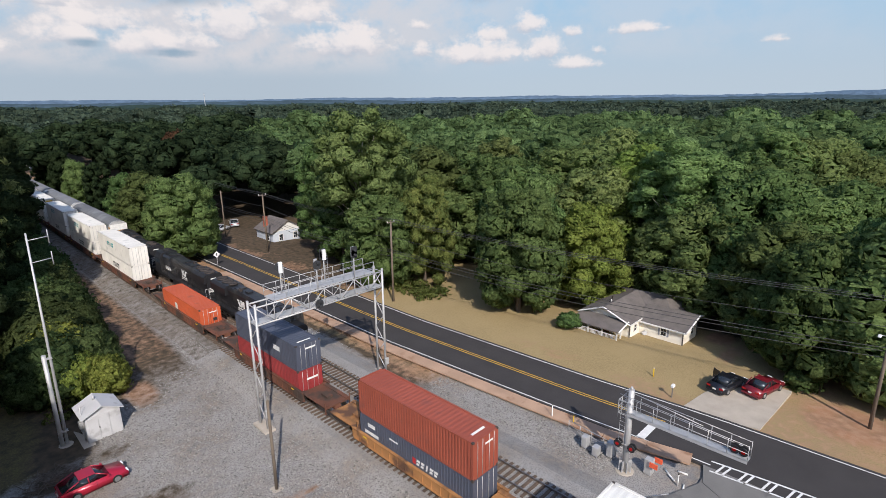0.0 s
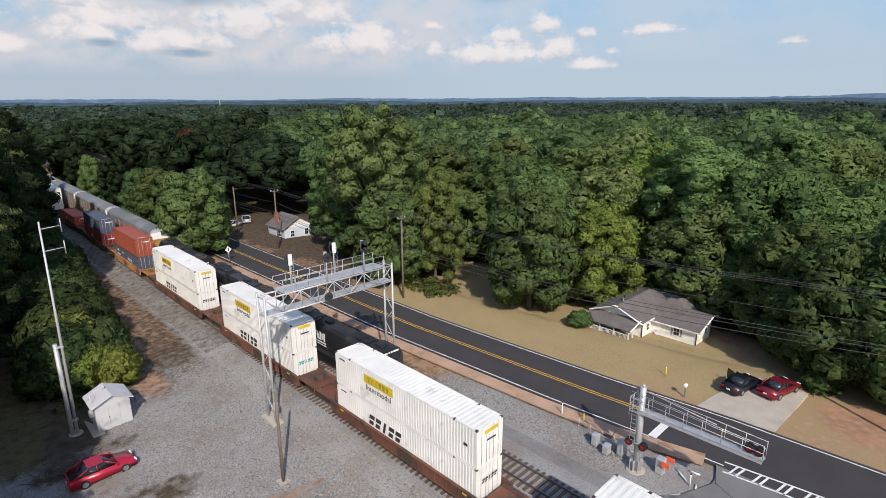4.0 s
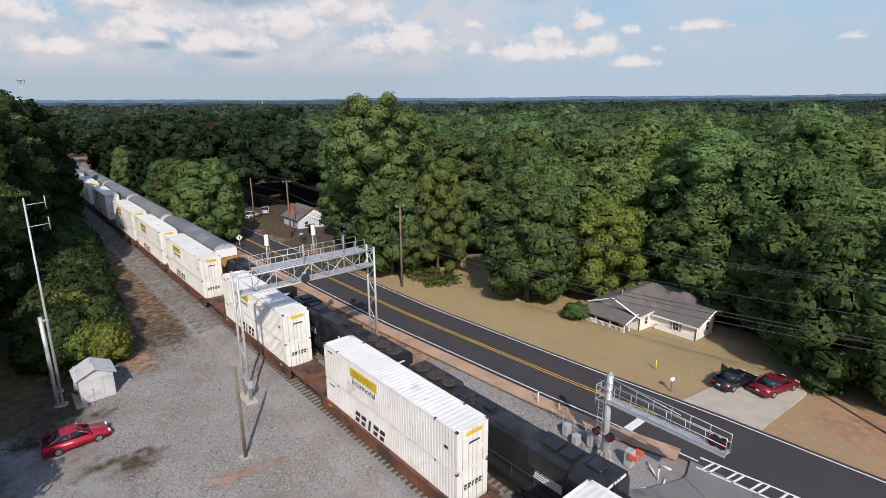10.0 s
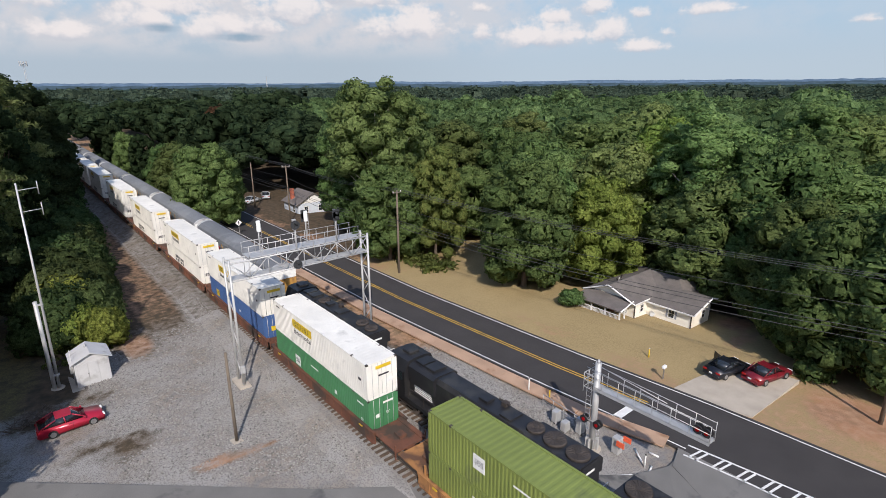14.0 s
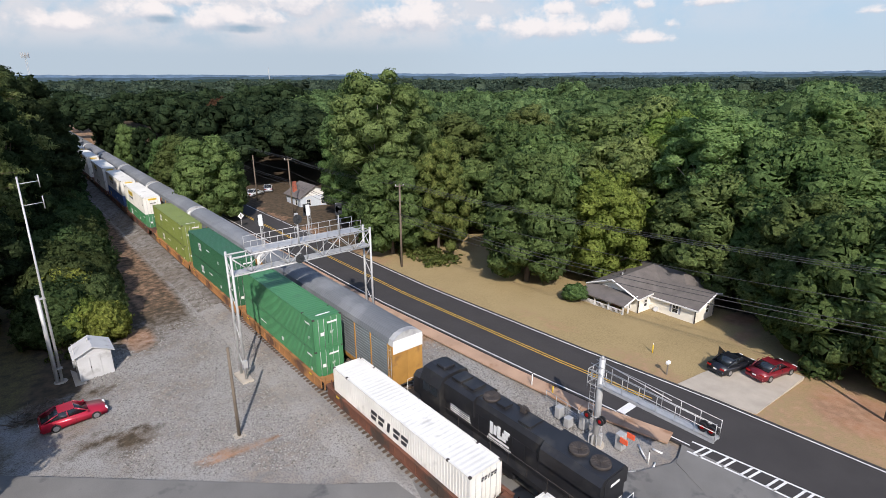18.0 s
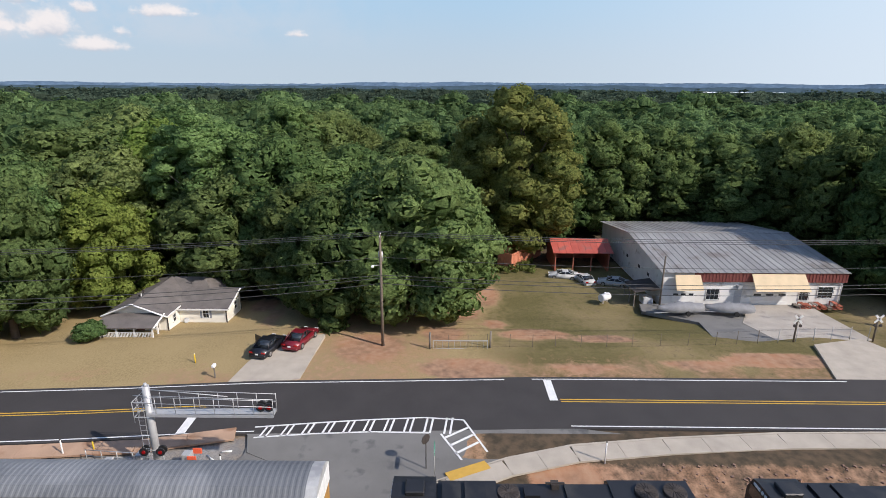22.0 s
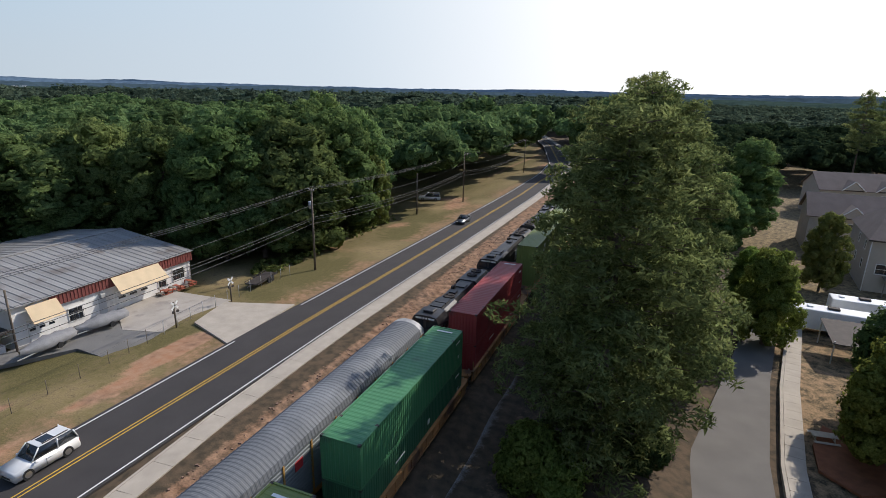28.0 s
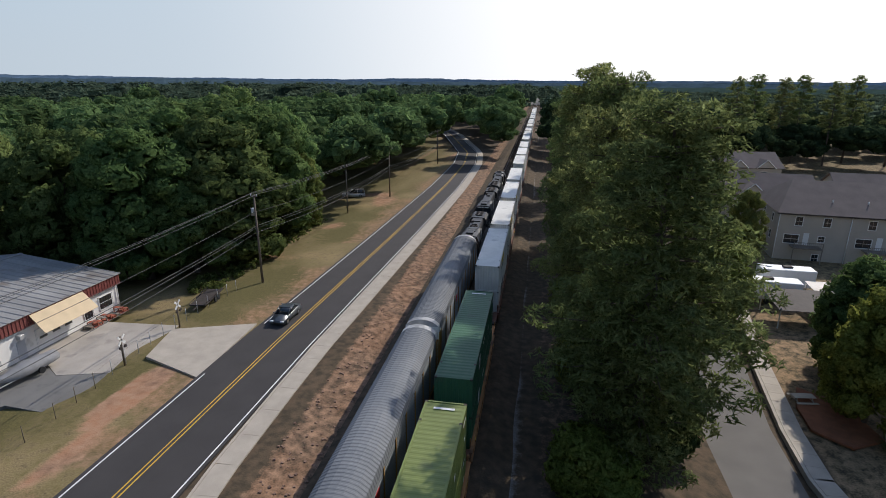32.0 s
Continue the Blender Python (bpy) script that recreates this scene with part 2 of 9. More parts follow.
ASPHALT = mat("asphalt", (0.043, 0.039, 0.038), 0.85, vary=0.18, scale=0.4, grain=30, bump=0.3)
OLD_ASPHALT = mat("old_asphalt", (0.17, 0.165, 0.155), 0.9, vary=0.2, scale=0.35, grain=25, bump=0.3, spot=(0.09, 0.09, 0.09), spot_at=0.64)
LINE_WHITE = mat("line_white", (0.72, 0.72, 0.7), 0.7, vary=0.12, scale=3)
LINE_YELLOW = mat("line_yellow", (0.62, 0.38, 0.04), 0.7, vary=0.12, scale=3)
CONCRETE = mat("concrete", (0.42, 0.37, 0.305), 0.9, vary=0.15, scale=0.8, grain=25, bump=0.2)
GALV = mat("galvanised_steel", (0.47, 0.47, 0.465), 0.5, 0.3, vary=0.12, scale=2)
STEEL = mat("rail_steel", (0.3, 0.27, 0.25), 0.3, 0.9, vary=0.15, scale=4)
RUST = mat("rusty_steel", (0.12, 0.055, 0.03), 0.85, 0.2, vary=0.3, scale=1.5, spot=(0.07, 0.04, 0.03))
SLEEPER = mat("sleeper_wood", (0.1, 0.07, 0.05), 0.9, vary=0.3, scale=3, rnd=0.3)
BLACK_PAINT = mat("black_paint", (0.018, 0.018, 0.02), 0.45, vary=0.3, scale=1, spot=(0.04, 0.038, 0.035), spot_at=0.6, bump=0.05)
WOOD_GREY = mat("grey_wood", (0.2, 0.17, 0.14), 0.9, vary=0.25, scale=2, rnd=0.15)
BARK = mat("bark", (0.11, 0.085, 0.065), 0.95, vary=0.3, scale=2, rnd=0.2)
BARK_PALE = mat("pale_bark", (0.38, 0.35, 0.3), 0.9, vary=0.35, scale=1.2, rnd=0.15)
LEAF = leaf_mat("leaves", (0.092, 0.148, 0.052), (0.168, 0.237, 0.084))
LEAF_LIGHT = leaf_mat("light_leaves", (0.144, 0.198, 0.046), (0.240, 0.294, 0.072), 0.12)
LEAF_PALE = leaf_mat("pale_leaves", (0.12, 0.178, 0.062), (0.2, 0.268, 0.098), 0.2)
LEAF_DRY = leaf_mat("turning_leaves", (0.135, 0.168, 0.052), (0.225, 0.235, 0.072), 0.15)
# darker copy of LEAF: cloud shade on the north-west wood is in the colour
LEAF_SHADED = leaf_mat("cloud_shaded_leaves", (0.030, 0.050, 0.023), (0.058, 0.085, 0.038), 0.2)
LEAF_HEDGE = leaf_mat("hedge_leaves", (0.05, 0.085, 0.034), (0.1, 0.145, 0.055), 0.2)
LEAF_RED = leaf_mat("red_leaves", (0.09, 0.052, 0.03), (0.13, 0.08, 0.042), 0.1)
NEEDLE = leaf_mat("pine_needles", (0.14, 0.185, 0.067), (0.24, 0.28, 0.11), 0.15, through=0.55)
# ---- ground ----
ROAD = [(-420, 85), (-339, 55.5), (-288, 38.8), (-221, 22), (-190, 19.1), (-150, 18.6), (-100, 19.6), (-60, 20.7), (-26, 20.9), (0, 19.9), (12, 18.8), (35, 17.3), (60, 17.0), (90, 16.6), (160, 17), (400, 30)]
FAR_TRACK = 4.2


def road_x(y):
    return lerp_table(ROAD, y)


def ground_z(x, y):
    z = -0.82
    z -= 1.0 * smooth01(27, 46, x)
    z -= 1.4 * smooth01(-12, -22, x) * smooth01(-15, -45, y)
    z -= 0.3 * smooth01(-10, -24, x)
    d = x - road_x(y)
    if y < -12:
        z += 0.24 * smooth01(-9.5, -6.8, d) * smooth01(-3.9, -4.5, d) * smooth01(-12, -20, y) - 0.35 * smooth01(-13.5, -12, d) * (1 - smooth01(-11.5, -8, d)) * smooth01(-22, -34, y)
    return z + 0.1 * noise.noise((x * 0.15, y * 0.15, 0)) * smooth01(3.0, 9, abs(x - 2.3)) * smooth01(4.5, 8, abs(d))


# bare patches in the gravel: place, half widths, red dirt (+) or dark oily soil (-)
STAINS = [(-14.4, 25.6, 2.2, 2.2, -0.62), (-17, 26.8, 1.5, 1.0, -0.5), (-8.2, 18.7, 3.2, 1.0, 0.75), (-10.8, 19.2, 2.2, 1.0, 0.7), (-11.0, 43, 2.2, 4.5, 0.6), (-9.5, 56, 2.2, 8, 0.45),
          (34.8, -26.5, 1.7, 4.6, 1.4), (33.6, -33.5, 1.0, 4.0, 1.3), (37.9, -22.3, 1.6, 1.8, 1.0), (28.7, -49.5, 1.7, 6.0, 1.4), (27.6, -41.5, 0.9, 5, 0.9), (26.6, -30, 0.8, 7, 0.9), (26.6, -18.5, 2.2, 5, 1.1), (31, -9, 5, 5, 0.75), (42.5, -19.0, 4.0, 2.6, 1.0), (48, -22, 5, 2.2, 0.9), (35.0, -16.5, 3.0, 3.0, 0.9),
          (-15.4, 34.7, 1.8, 1.4, -0.6), (-5.5, 15.0, 2.4, 0.8, 0.5), (-2.6, 27.5, 0.6, 1.5, 0.4), (-21.5, 74, 3.5, 5, 1.0), (-19.5, 33.8, 3.0, 1.6, -0.7), (44, 6.0, 3.0, 2.2, 0.8), (40, 3.5, 5.0, 1.4, 0.6)]


def zone(x, y):
    """How much of gravel, red dirt, dry grass and green grass lies at a place; the rest is woodland floor."""
    n = noise.noise((x * 0.09, y * 0.09, 3.1)) * 3.5 + noise.noise((x * 0.3, y * 0.3, 7.7)) * 1.2
    d = x - road_x(y)
    gravel = dirt = dry = green = 0.0
    gravel = smooth01(-13.5, -10.5, x + n * 0.6) * smooth01(10.5, 8, x + n * 0.3) if y > -9 else smooth01(-4.6, -3.4, x + n * .2) * smooth01(9.5, 8, x)
    if -9 < y < 30:
        gravel = max(gravel, smooth01(14.6, 13.2, x + n * 0.25) * smooth01(5, 7, x) * smooth01(30, 16, y))
    if -3 < y < 6 and 8 < x < 17:
        gravel = max(gravel, 0.75 * smooth01(16.6, 15.6, x))
    if 2 < y < 60 and x < -8:
        gravel = max(gravel, smooth01(-17.5, -14.5, x + n) * smooth01(60, 42, y))
    if 13 < y < 38 and x < -8:
        gravel = max(gravel, 0.7 * smooth01(-27, -22, x + n) * smooth01(38, 34.5, y + 0.3 * n))
    if y > 32:
        gravel *= 1 - 0.85 * smooth01(32, 54, y) * smooth01(-3.2, -5.5, x)
        dirt = max(dirt, 0.4 * smooth01(-12, -9, x + n) * smooth01(-3, -5, x) * smooth01(36, 58, y))
    if y < -22 and x < 13:
        dirt = max(dirt, 0.5 * smooth01(8, 9.5, x + n * 0.3) * smooth01(-30, -24, y) + 0.5 * smooth01(8, 9.5, x + n * 0.3))
        gravel *= smooth01(9.5, 8, x)
    if x > -6 and y > -20:
        dirt = max(dirt, smooth01(9.5, 11, x + n * .4) * smooth01(-3.2, -4.2, d) * 0.55)
        dry = max(dry, smooth01(9.5, 11, x) * smooth01(-3, -4, d) * 0.5)
    if d > 3.3:
        edge = 1 - smooth01(2.0, 9.0, d - 3.4 + n)
        k = smooth01(-26, -12, y + n * 1.5)
        dry = max(dry, smooth01(58, 50, y + n) * (1 - smooth01(*((44, 48) if y > -20 else (60, 66)), x + n)) * (0.62 + 0.38 * k))
        dirt = max(dirt, 0.45 * smooth01(7, -3, y + n * 1.5) * smooth01(-26, -12, y + n * 2))
        green = max(green, (1 - k) * (0.62 + 0.14 * n) * (1 - smooth01(60, 66, x + n)))
        patch = noise.noise((x * 0.12, y * 0.07, 9.3))
        dirt = max(dirt, (1 - k) * 0.7 * smooth01(0.15, 0.45, patch) * smooth01(42, 36, x) * smooth01(-62, -75, y))
        dirt = max(dirt, 0.5 * edge * smooth01(-0.6, 0.8, n + 1.0 * (y < 0)))
    if x < -13 and y > 20:
        green = max(green, 0.5 * smooth01(-18, -21, x + n))
    if x < -6 and y < -8:
        dirt = max(dirt, 0.3 * smooth01(-15, -11, x))
        dry = max(dry, smooth01(-26, -28, x + n * .3) * 0.45)
        dirt = max(dirt, smooth01(-26, -28, x + n * .3) * 0.36 * smooth01(-110, -80, y))
    for cx, cy, rx, ry, much in STAINS:
        k = 1 - smooth01(0.5, 1.15, math.hypot((x - cx) / rx, (y - cy) / ry) + 0.05 * n)
        if much > 0:
            dirt, gravel, green = max(dirt, k * much), gravel * max(0.0, 1 - 0.75 * k * much), green * max(0.0, 1 - 0.8 * k)
        else:
            gravel *= 1 + k * much
    return gravel, dirt, dry, green


def ground_material():
    m = bpy.data.materials.new("ground_cover")
    m.use_nodes = True
    nt = m.node_tree
    bsdf = nt.nodes["Principled BSDF"]
    bsdf.inputs["Roughness"].default_value = 0.95
    bsdf.inputs["Specular IOR Level"].default_value = 0.2
    co, at = nt.nodes.new("ShaderNodeTexCoord"), nt.nodes.new("ShaderNodeAttribute")
    at.attribute_name = "cover"

    def tex(scale, kind="ShaderNodeTexNoise", detail=5.0):
        n = nt.nodes.new(kind)
        n.inputs["Scale"].default_value = scale
        if kind == "ShaderNodeTexNoise":
            n.inputs["Detail"].default_value = detail
        nt.links.new(co.outputs["Object"], n.inputs["Vector"])
        return n

    def mixed(fac, a, b):
        x = nt.nodes.new("ShaderNodeMix")
        x.data_type = "RGBA"
        nt.links.new(fac, x.inputs["Factor"])
        for sock, c in ((x.inputs[6], a), (x.inputs[7], b)):
            if isinstance(c, tuple):
                sock.default_value = (*c, 1)
            else:
                nt.links.new(c, sock)
        return x.outputs[2]

    def ranged(sock, a, b):
        r = nt.nodes.new("ShaderNodeMapRange")
        r.inputs["From Min"].default_value, r.inputs["From Max"].default_value = a, b
        nt.links.new(sock, r.inputs["Value"])
        return r.outputs["Result"]

    fine, mid, wide = tex(7.0), tex(1.3), tex(0.22)
    stone = tex(8.5, "ShaderNodeTexVoronoi")
    sep = nt.nodes.new("ShaderNodeSeparateColor")
    nt.links.new(at.outputs["Color"], sep.inputs["Color"])

    def edged(sock):
        a = nt.nodes.new("ShaderNodeMath")
        a.operation = "MULTIPLY_ADD"
        nt.links.new(mid.outputs["Fac"], a.inputs[0])
        a.inputs[1].default_value = 0.7
        nt.links.new(sock, a.inputs[2])
        a2 = nt.nodes.new("ShaderNodeMath")
        a2.operation = "MULTIPLY_ADD"
        nt.links.new(fine.outputs["Fac"], a2.inputs[0])
        a2.inputs[1].default_value = 0.5
        nt.links.new(a.outputs[0], a2.inputs[2])
        return ranged(a2.outputs[0], 0.88, 1.3)

    floor_c = mixed(ranged(mid.outputs["Fac"], 0.35, 0.65), (0.06, 0.048, 0.032), (0.12, 0.085, 0.055))
    green_c = mixed(ranged(fine.outputs["Fac"], 0.3, 0.7), (0.085, 0.077, 0.028), (0.165, 0.137, 0.056))
    dry_c = mixed(ranged(fine.outputs["Fac"], 0.3, 0.7), mixed(ranged(wide.outputs["Fac"], .35, .65), (0.24, 0.178, 0.085), (0.31, 0.232, 0.115)), (0.38, 0.29, 0.15))
    dirt_c = mixed(ranged(mid.outputs["Fac"], 0.3, 0.7), mixed(ranged(wide.outputs["Fac"], .4, .6), (0.36, 0.18, 0.1), (0.19, 0.118, 0.08)), (0.4, 0.245, 0.155))
    grav_c = mixed(ranged(stone.outputs["Distance"], 0.0, 0.6), (0.13, 0.125, 0.12), mixed(ranged(wide.outputs["Fac"], .4, .62), (0.31, 0.3, 0.285), mixed(ranged(mid.outputs["Fac"], 0.42, 0.66), (0.27, 0.235, 0.2), (0.215, 0.205, 0.195))))
    col = mixed(edged(sep.outputs["Blue"]), floor_c, dry_c)
    # green grass is kept in the fourth channel
    col = mixed(edged(at.outputs["Alpha"]), col, green_c)
    col = mixed(edged(sep.outputs["Green"]), col, dirt_c)
    col = mixed(edged(sep.outputs["Red"]), col, grav_c)
    nt.links.new(col, bsdf.inputs["Base Color"])
    bp = nt.nodes.new("ShaderNodeBump")
    bp.inputs["Strength"].default_value, bp.inputs["Distance"].default_value = 0.5, 0.06
    nt.links.new(fine.outputs["Fac"], bp.inputs["Height"])
    nt.links.new(bp.outputs["Normal"], bsdf.inputs["Normal"])
    return m


GROUND = ground_material()


def axis_steps(fine0, fine1, step, far):
    a = list(np.arange(fine0, fine1 + 0.01, step))
    w, lo, hi = step, fine0, fine1
    while hi < far:
        w *= 1.35
        hi += w
        a.append(hi)
    w = step
    while lo > -far:
        w *= 1.35
        lo -= w
        a.insert(0, lo)
    return a


def build_ground():
    xs, ys = axis_steps(-45, 70, 0.9, 4500), axis_steps(-120, 110, 0.9, 4500)
    vs = [(x, y, ground_z(x, y)) for y in ys for x in xs]
    n = len(xs)
    fs = [(j * n + i, j * n + i + 1, (j + 1) * n + i + 1, (j + 1) * n + i) for j in range(len(ys) - 1) for i in range(n - 1)]
    ob = raw("ground", vs, fs, GROUND, smooth=True)
    lay = ob.data.color_attributes.new("cover", "FLOAT_COLOR", "POINT")
    lay.data.foreach_set("color", [c for x, y, z in vs for c in zone(x, y)])
    tagged(ob, "uneven ground of gravel, red dirt and dry grass", "ground", kind="structure")


def strip(name, line, off0, off1, z, material, label="", category="road", thick=0.0, parent=None):
    """A band beside a line of (y, x), from off0 to off1 across, with a little thickness."""
    vs, fs = [], []
    for y, x in line:
        for o in (off0, off1):
            vs += [(x + o, y, z), (x + o, y, z - max(thick, 0.002))]
    for i in range(len(line) - 1):
        a, b = i * 4, i * 4 + 4
        fs += [(a, a + 2, b + 2, b), (a, b, b + 1, a + 1), (a + 2, a + 3, b + 3, b + 2)]
    ob = raw(name, vs, fs, material, parent)
    if not parent:
        tagged(ob, label, category, kind="structure")
    return ob


def road_line(a, b, step=3.0):
    n = max(2, int((b - a) / step))
    return [(a + (b - a) * i / n, road_x(a + (b - a) * i / n)) for i in range(n + 1)]


ROAD_Z = -0.6


def build_road():
    road = strip("road", road_line(-420, 400, 4), -3.9, 3.9, ROAD_Z, ASPHALT, "dark asphalt two-lane road with painted lines", "road", 0.3)
    for a, b, o, w, m in ((-420, -26.5, -3.6, 0.12, LINE_WHITE), (-2, 400, -3.6, 0.12, LINE_WHITE), (-420, -64, 3.5, 0.12, LINE_WHITE), (-53, -24.5, 3.5, 0.12, LINE_WHITE),
                          (-22, 400, 3.5, 0.12, LINE_WHITE), (-420, -26.4, -0.17, 0.11, LINE_YELLOW), (-420, -26.4, 0.17, 0.11, LINE_YELLOW),
                          (3, 400, -0.17, 0.11, LINE_YELLOW), (3, 400, 0.17, 0.11, LINE_YELLOW)):
        strip("road_marking", road_line(a, b), o - w / 2, o + w / 2, ROAD_Z + 0.006, m, parent=road)
    part("stop_line", box(20.9, 24.2, -26.2, -25.5, ROAD_Z, ROAD_Z + 0.006), LINE_WHITE, road)
    part("stop_line", box(15.4, 18.6, 3.2, 3.9, ROAD_Z, ROAD_Z + 0.006, m=None), LINE_WHITE, road)


def build_crossing():
    bm = bmesh.new()
    out = [(-60, 62), (-45, 52), (-30, 33), (-16, 20.5), (-6, 11.5), (0, 6.2), (6, 2.4), (9, 0.2), (11, -1.0), (13.7, -2.1), (15.6, -2.0), (16.6, -1.0), (17.0, -20), (14.5, -21.5), (11, -17.5), (4, -9), (-4, -1), (-18, 12), (-32, 26), (-60, 54)]
    vs = [bm.verts.new((x, y, -0.66 + 0.55 * smooth01(-6, -3, x) * smooth01(10.5, 7.5, x))) for x, y in out]
    bmesh.ops.triangulate(bm, faces=[bm.faces.new(vs)])
    tagged(part("crossing_street", bm, OLD_ASPHALT), "worn grey asphalt side street over the tracks", "road", kind="structure")


def build_tracks():
    line = [(y, 0.0) for y in range(-700, 901, 20)]
    for cx in (0.0, FAR_TRACK):
        tr = thing("track", "rails on wooden sleepers in grey ballast", "railway track", "tracks", kind="structure")
        for s in (-0.755, 0.755):
            strip("rail", [(y, cx) for y, _ in line], s - 0.037, s + 0.037, 0.0, STEEL, thick=0.17, parent=tr)
        me = None
        far = bmesh.new()
        for y in np.arange(-300, 330, 0.55):
            if 2 < y < 46 and cx == 0:
                if me is None:
                    ob = part("sleeper", box(-1.55, 1.55, -0.11, 0.11, -0.34, -0.17, bev=0.015), SLEEPER, tr)
                    me = ob.data
                    ob.matrix_basis = pose(cx, y, 0)
                else:
                    again("sleeper", me, tr, pose(cx, y, 0))
            else:
                add_box(far, cx - 1.3, cx + 1.3, y - 0.11, y + 0.11, -0.34, -0.17)
        tagged(part("sleeper_rows", far, SLEEPER, tr), kind="stuff")
    bm = bmesh.new()
    prof = [(-4.4, -0.9), (-2.2, -0.26), (6.9, -0.26), (9.3, -0.9)]
    add_prism(bm, prof, -14, 46)
    north = bmesh.new()
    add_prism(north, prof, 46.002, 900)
    south = bmesh.new()
    add_prism(south, prof, -700, -14.002)
    tagged(part("ballast_bed", south, GROUND), "brown dirty ballast, darkened further for pine shade", "ballast", kind="structure")
    tagged(part("ballast_bed", north, GROUND), "grey ballast along the wood, shade put into its colour", "ballast", kind="structure")
    tagged(part("ballast_bed", bm, GROUND), "grey crushed stone ballast under the tracks", "ballast", kind="structure")
    # north and south beds hold shade of wood and pines in their cover colour
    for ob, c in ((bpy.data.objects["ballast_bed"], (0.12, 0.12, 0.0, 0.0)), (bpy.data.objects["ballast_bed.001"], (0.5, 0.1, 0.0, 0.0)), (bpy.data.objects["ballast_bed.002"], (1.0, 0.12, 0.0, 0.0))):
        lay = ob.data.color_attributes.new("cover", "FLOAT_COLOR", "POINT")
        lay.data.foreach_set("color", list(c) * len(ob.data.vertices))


build_ground()
build_road()
build_crossing()
build_tracks()
# ---- trains: how far each has gone ----
NEAR_ROWS = [(0, -108.3), (6, 0), (10, 72.2), (17, 196.4), (25, 336.4), (32, 460.7)]
FAR_ROWS = [(0, 101.5), (3, 89.6), (6, 77.7), (9, 64.5), (12, 50.2), (14.5, 37.2), (17, 22.7), (18.5, 13.2), (21, -3.1), (24.5, -27), (26, -37.6), (29, -59.8), (32, -81.8)]
KEYED = []                                                # (thing, its rows)

CONT_W = 1.295


def paint(name, c, rough=0.55):
    return mat(name, c, rough, 0.0, vary=0.14, scale=0.5, grain=18, bump=0.06, spot=tuple(k * 0.62 + 0.02 for k in c), spot_at=0.67, spot_scale=0.55, rnd=0.06)


PAINT = {
    "white": paint("white_container_paint", (0.74, 0.72, 0.66)),
    "green": paint("green_container_paint", (0.055, 0.2, 0.085)),
    "deep green": paint("deep_green_container_paint", (0.03, 0.115, 0.055)),
    "olive": paint("olive_container_paint", (0.17, 0.21, 0.05)),
    "red": paint("brick_red_container_paint", (0.3, 0.07, 0.04)),
    "crimson": paint("crimson_container_paint", (0.28, 0.035, 0.035)),
    "orange": paint("orange_container_paint", (0.5, 0.095, 0.035)),
    "slate": paint("slate_container_paint", (0.07, 0.08, 0.11)),
    "blue": paint("blue_container_paint", (0.05, 0.11, 0.27)),
}
MARK_DARK = mat("dark_marking", (0.03, 0.03, 0.035), 0.6, vary=0.2, bump=0)
MARK_YELLOW = mat("yellow_marking", (0.65, 0.45, 0.02), 0.6, vary=0.15, bump=0)
MARK_WHITE = mat("white_marking", (0.75, 0.75, 0.72), 0.6, vary=0.15, bump=0)
MARK_TEAL = mat("teal_marking", (0.02, 0.35, 0.36), 0.6, vary=0.2, bump=0)
MARK_RED = mat("red_marking", (0.5, 0.03, 0.03), 0.6, vary=0.2, bump=0)
GRIME = mat("grimy_metal", (0.06, 0.05, 0.045), 0.8, 0.3, vary=0.3, scale=2)
CAR_RUST = mat("rust_brown_car_paint", (0.15, 0.06, 0.035), 0.8, 0.0, vary=0.3, scale=0.8, spot=(0.06, 0.04, 0.03), spot_at=0.56, rnd=0.15)
CAR_OCHRE = mat("faded_ochre_car_paint", (0.36, 0.17, 0.06), 0.75, 0.0, vary=0.25, scale=0.8, spot=(0.12, 0.06, 0.035), spot_at=0.58, rnd=0.12)


def wave(length, pitch, depth):
    """A trapezoid corrugation along a wall: (place, depth)."""
    n = max(2, round(length / pitch))
    p = length / n
    rows = [(0, 0)]
    for i in range(n):
        rows += [(i * p + p * 0.18, 0), (i * p + p * 0.34, depth), (i * p + p * 0.66, depth), (i * p + p * 0.82, 0)]
    return rows + [(length, 0)]


LETTERS = {}


def text_bm(text, size, thick=0.006):
    """Letters of the built-in font as a mesh in the x-y plane, centred."""
    if (text, size, thick) in LETTERS:
        bm = bmesh.new()
        bm.from_mesh(LETTERS[(text, size, thick)])
        return bm
    cu = bpy.data.curves.new("letters", "FONT")
    cu.body, cu.size, cu.extrude, cu.align_x, cu.align_y, cu.resolution_u = text, size, thick, "CENTER", "CENTER", 2
    ob = bpy.data.objects.new("letters", cu)
    scene.collection.objects.link(ob)
    me = bpy.data.meshes.new_from_object(ob.evaluated_get(bpy.context.evaluated_depsgraph_get()))
    bm = bmesh.new()
    bm.from_mesh(me)
    bpy.data.objects.remove(ob)
    LETTERS[(text, size, thick)] = me
    return bm


CACHE = {}


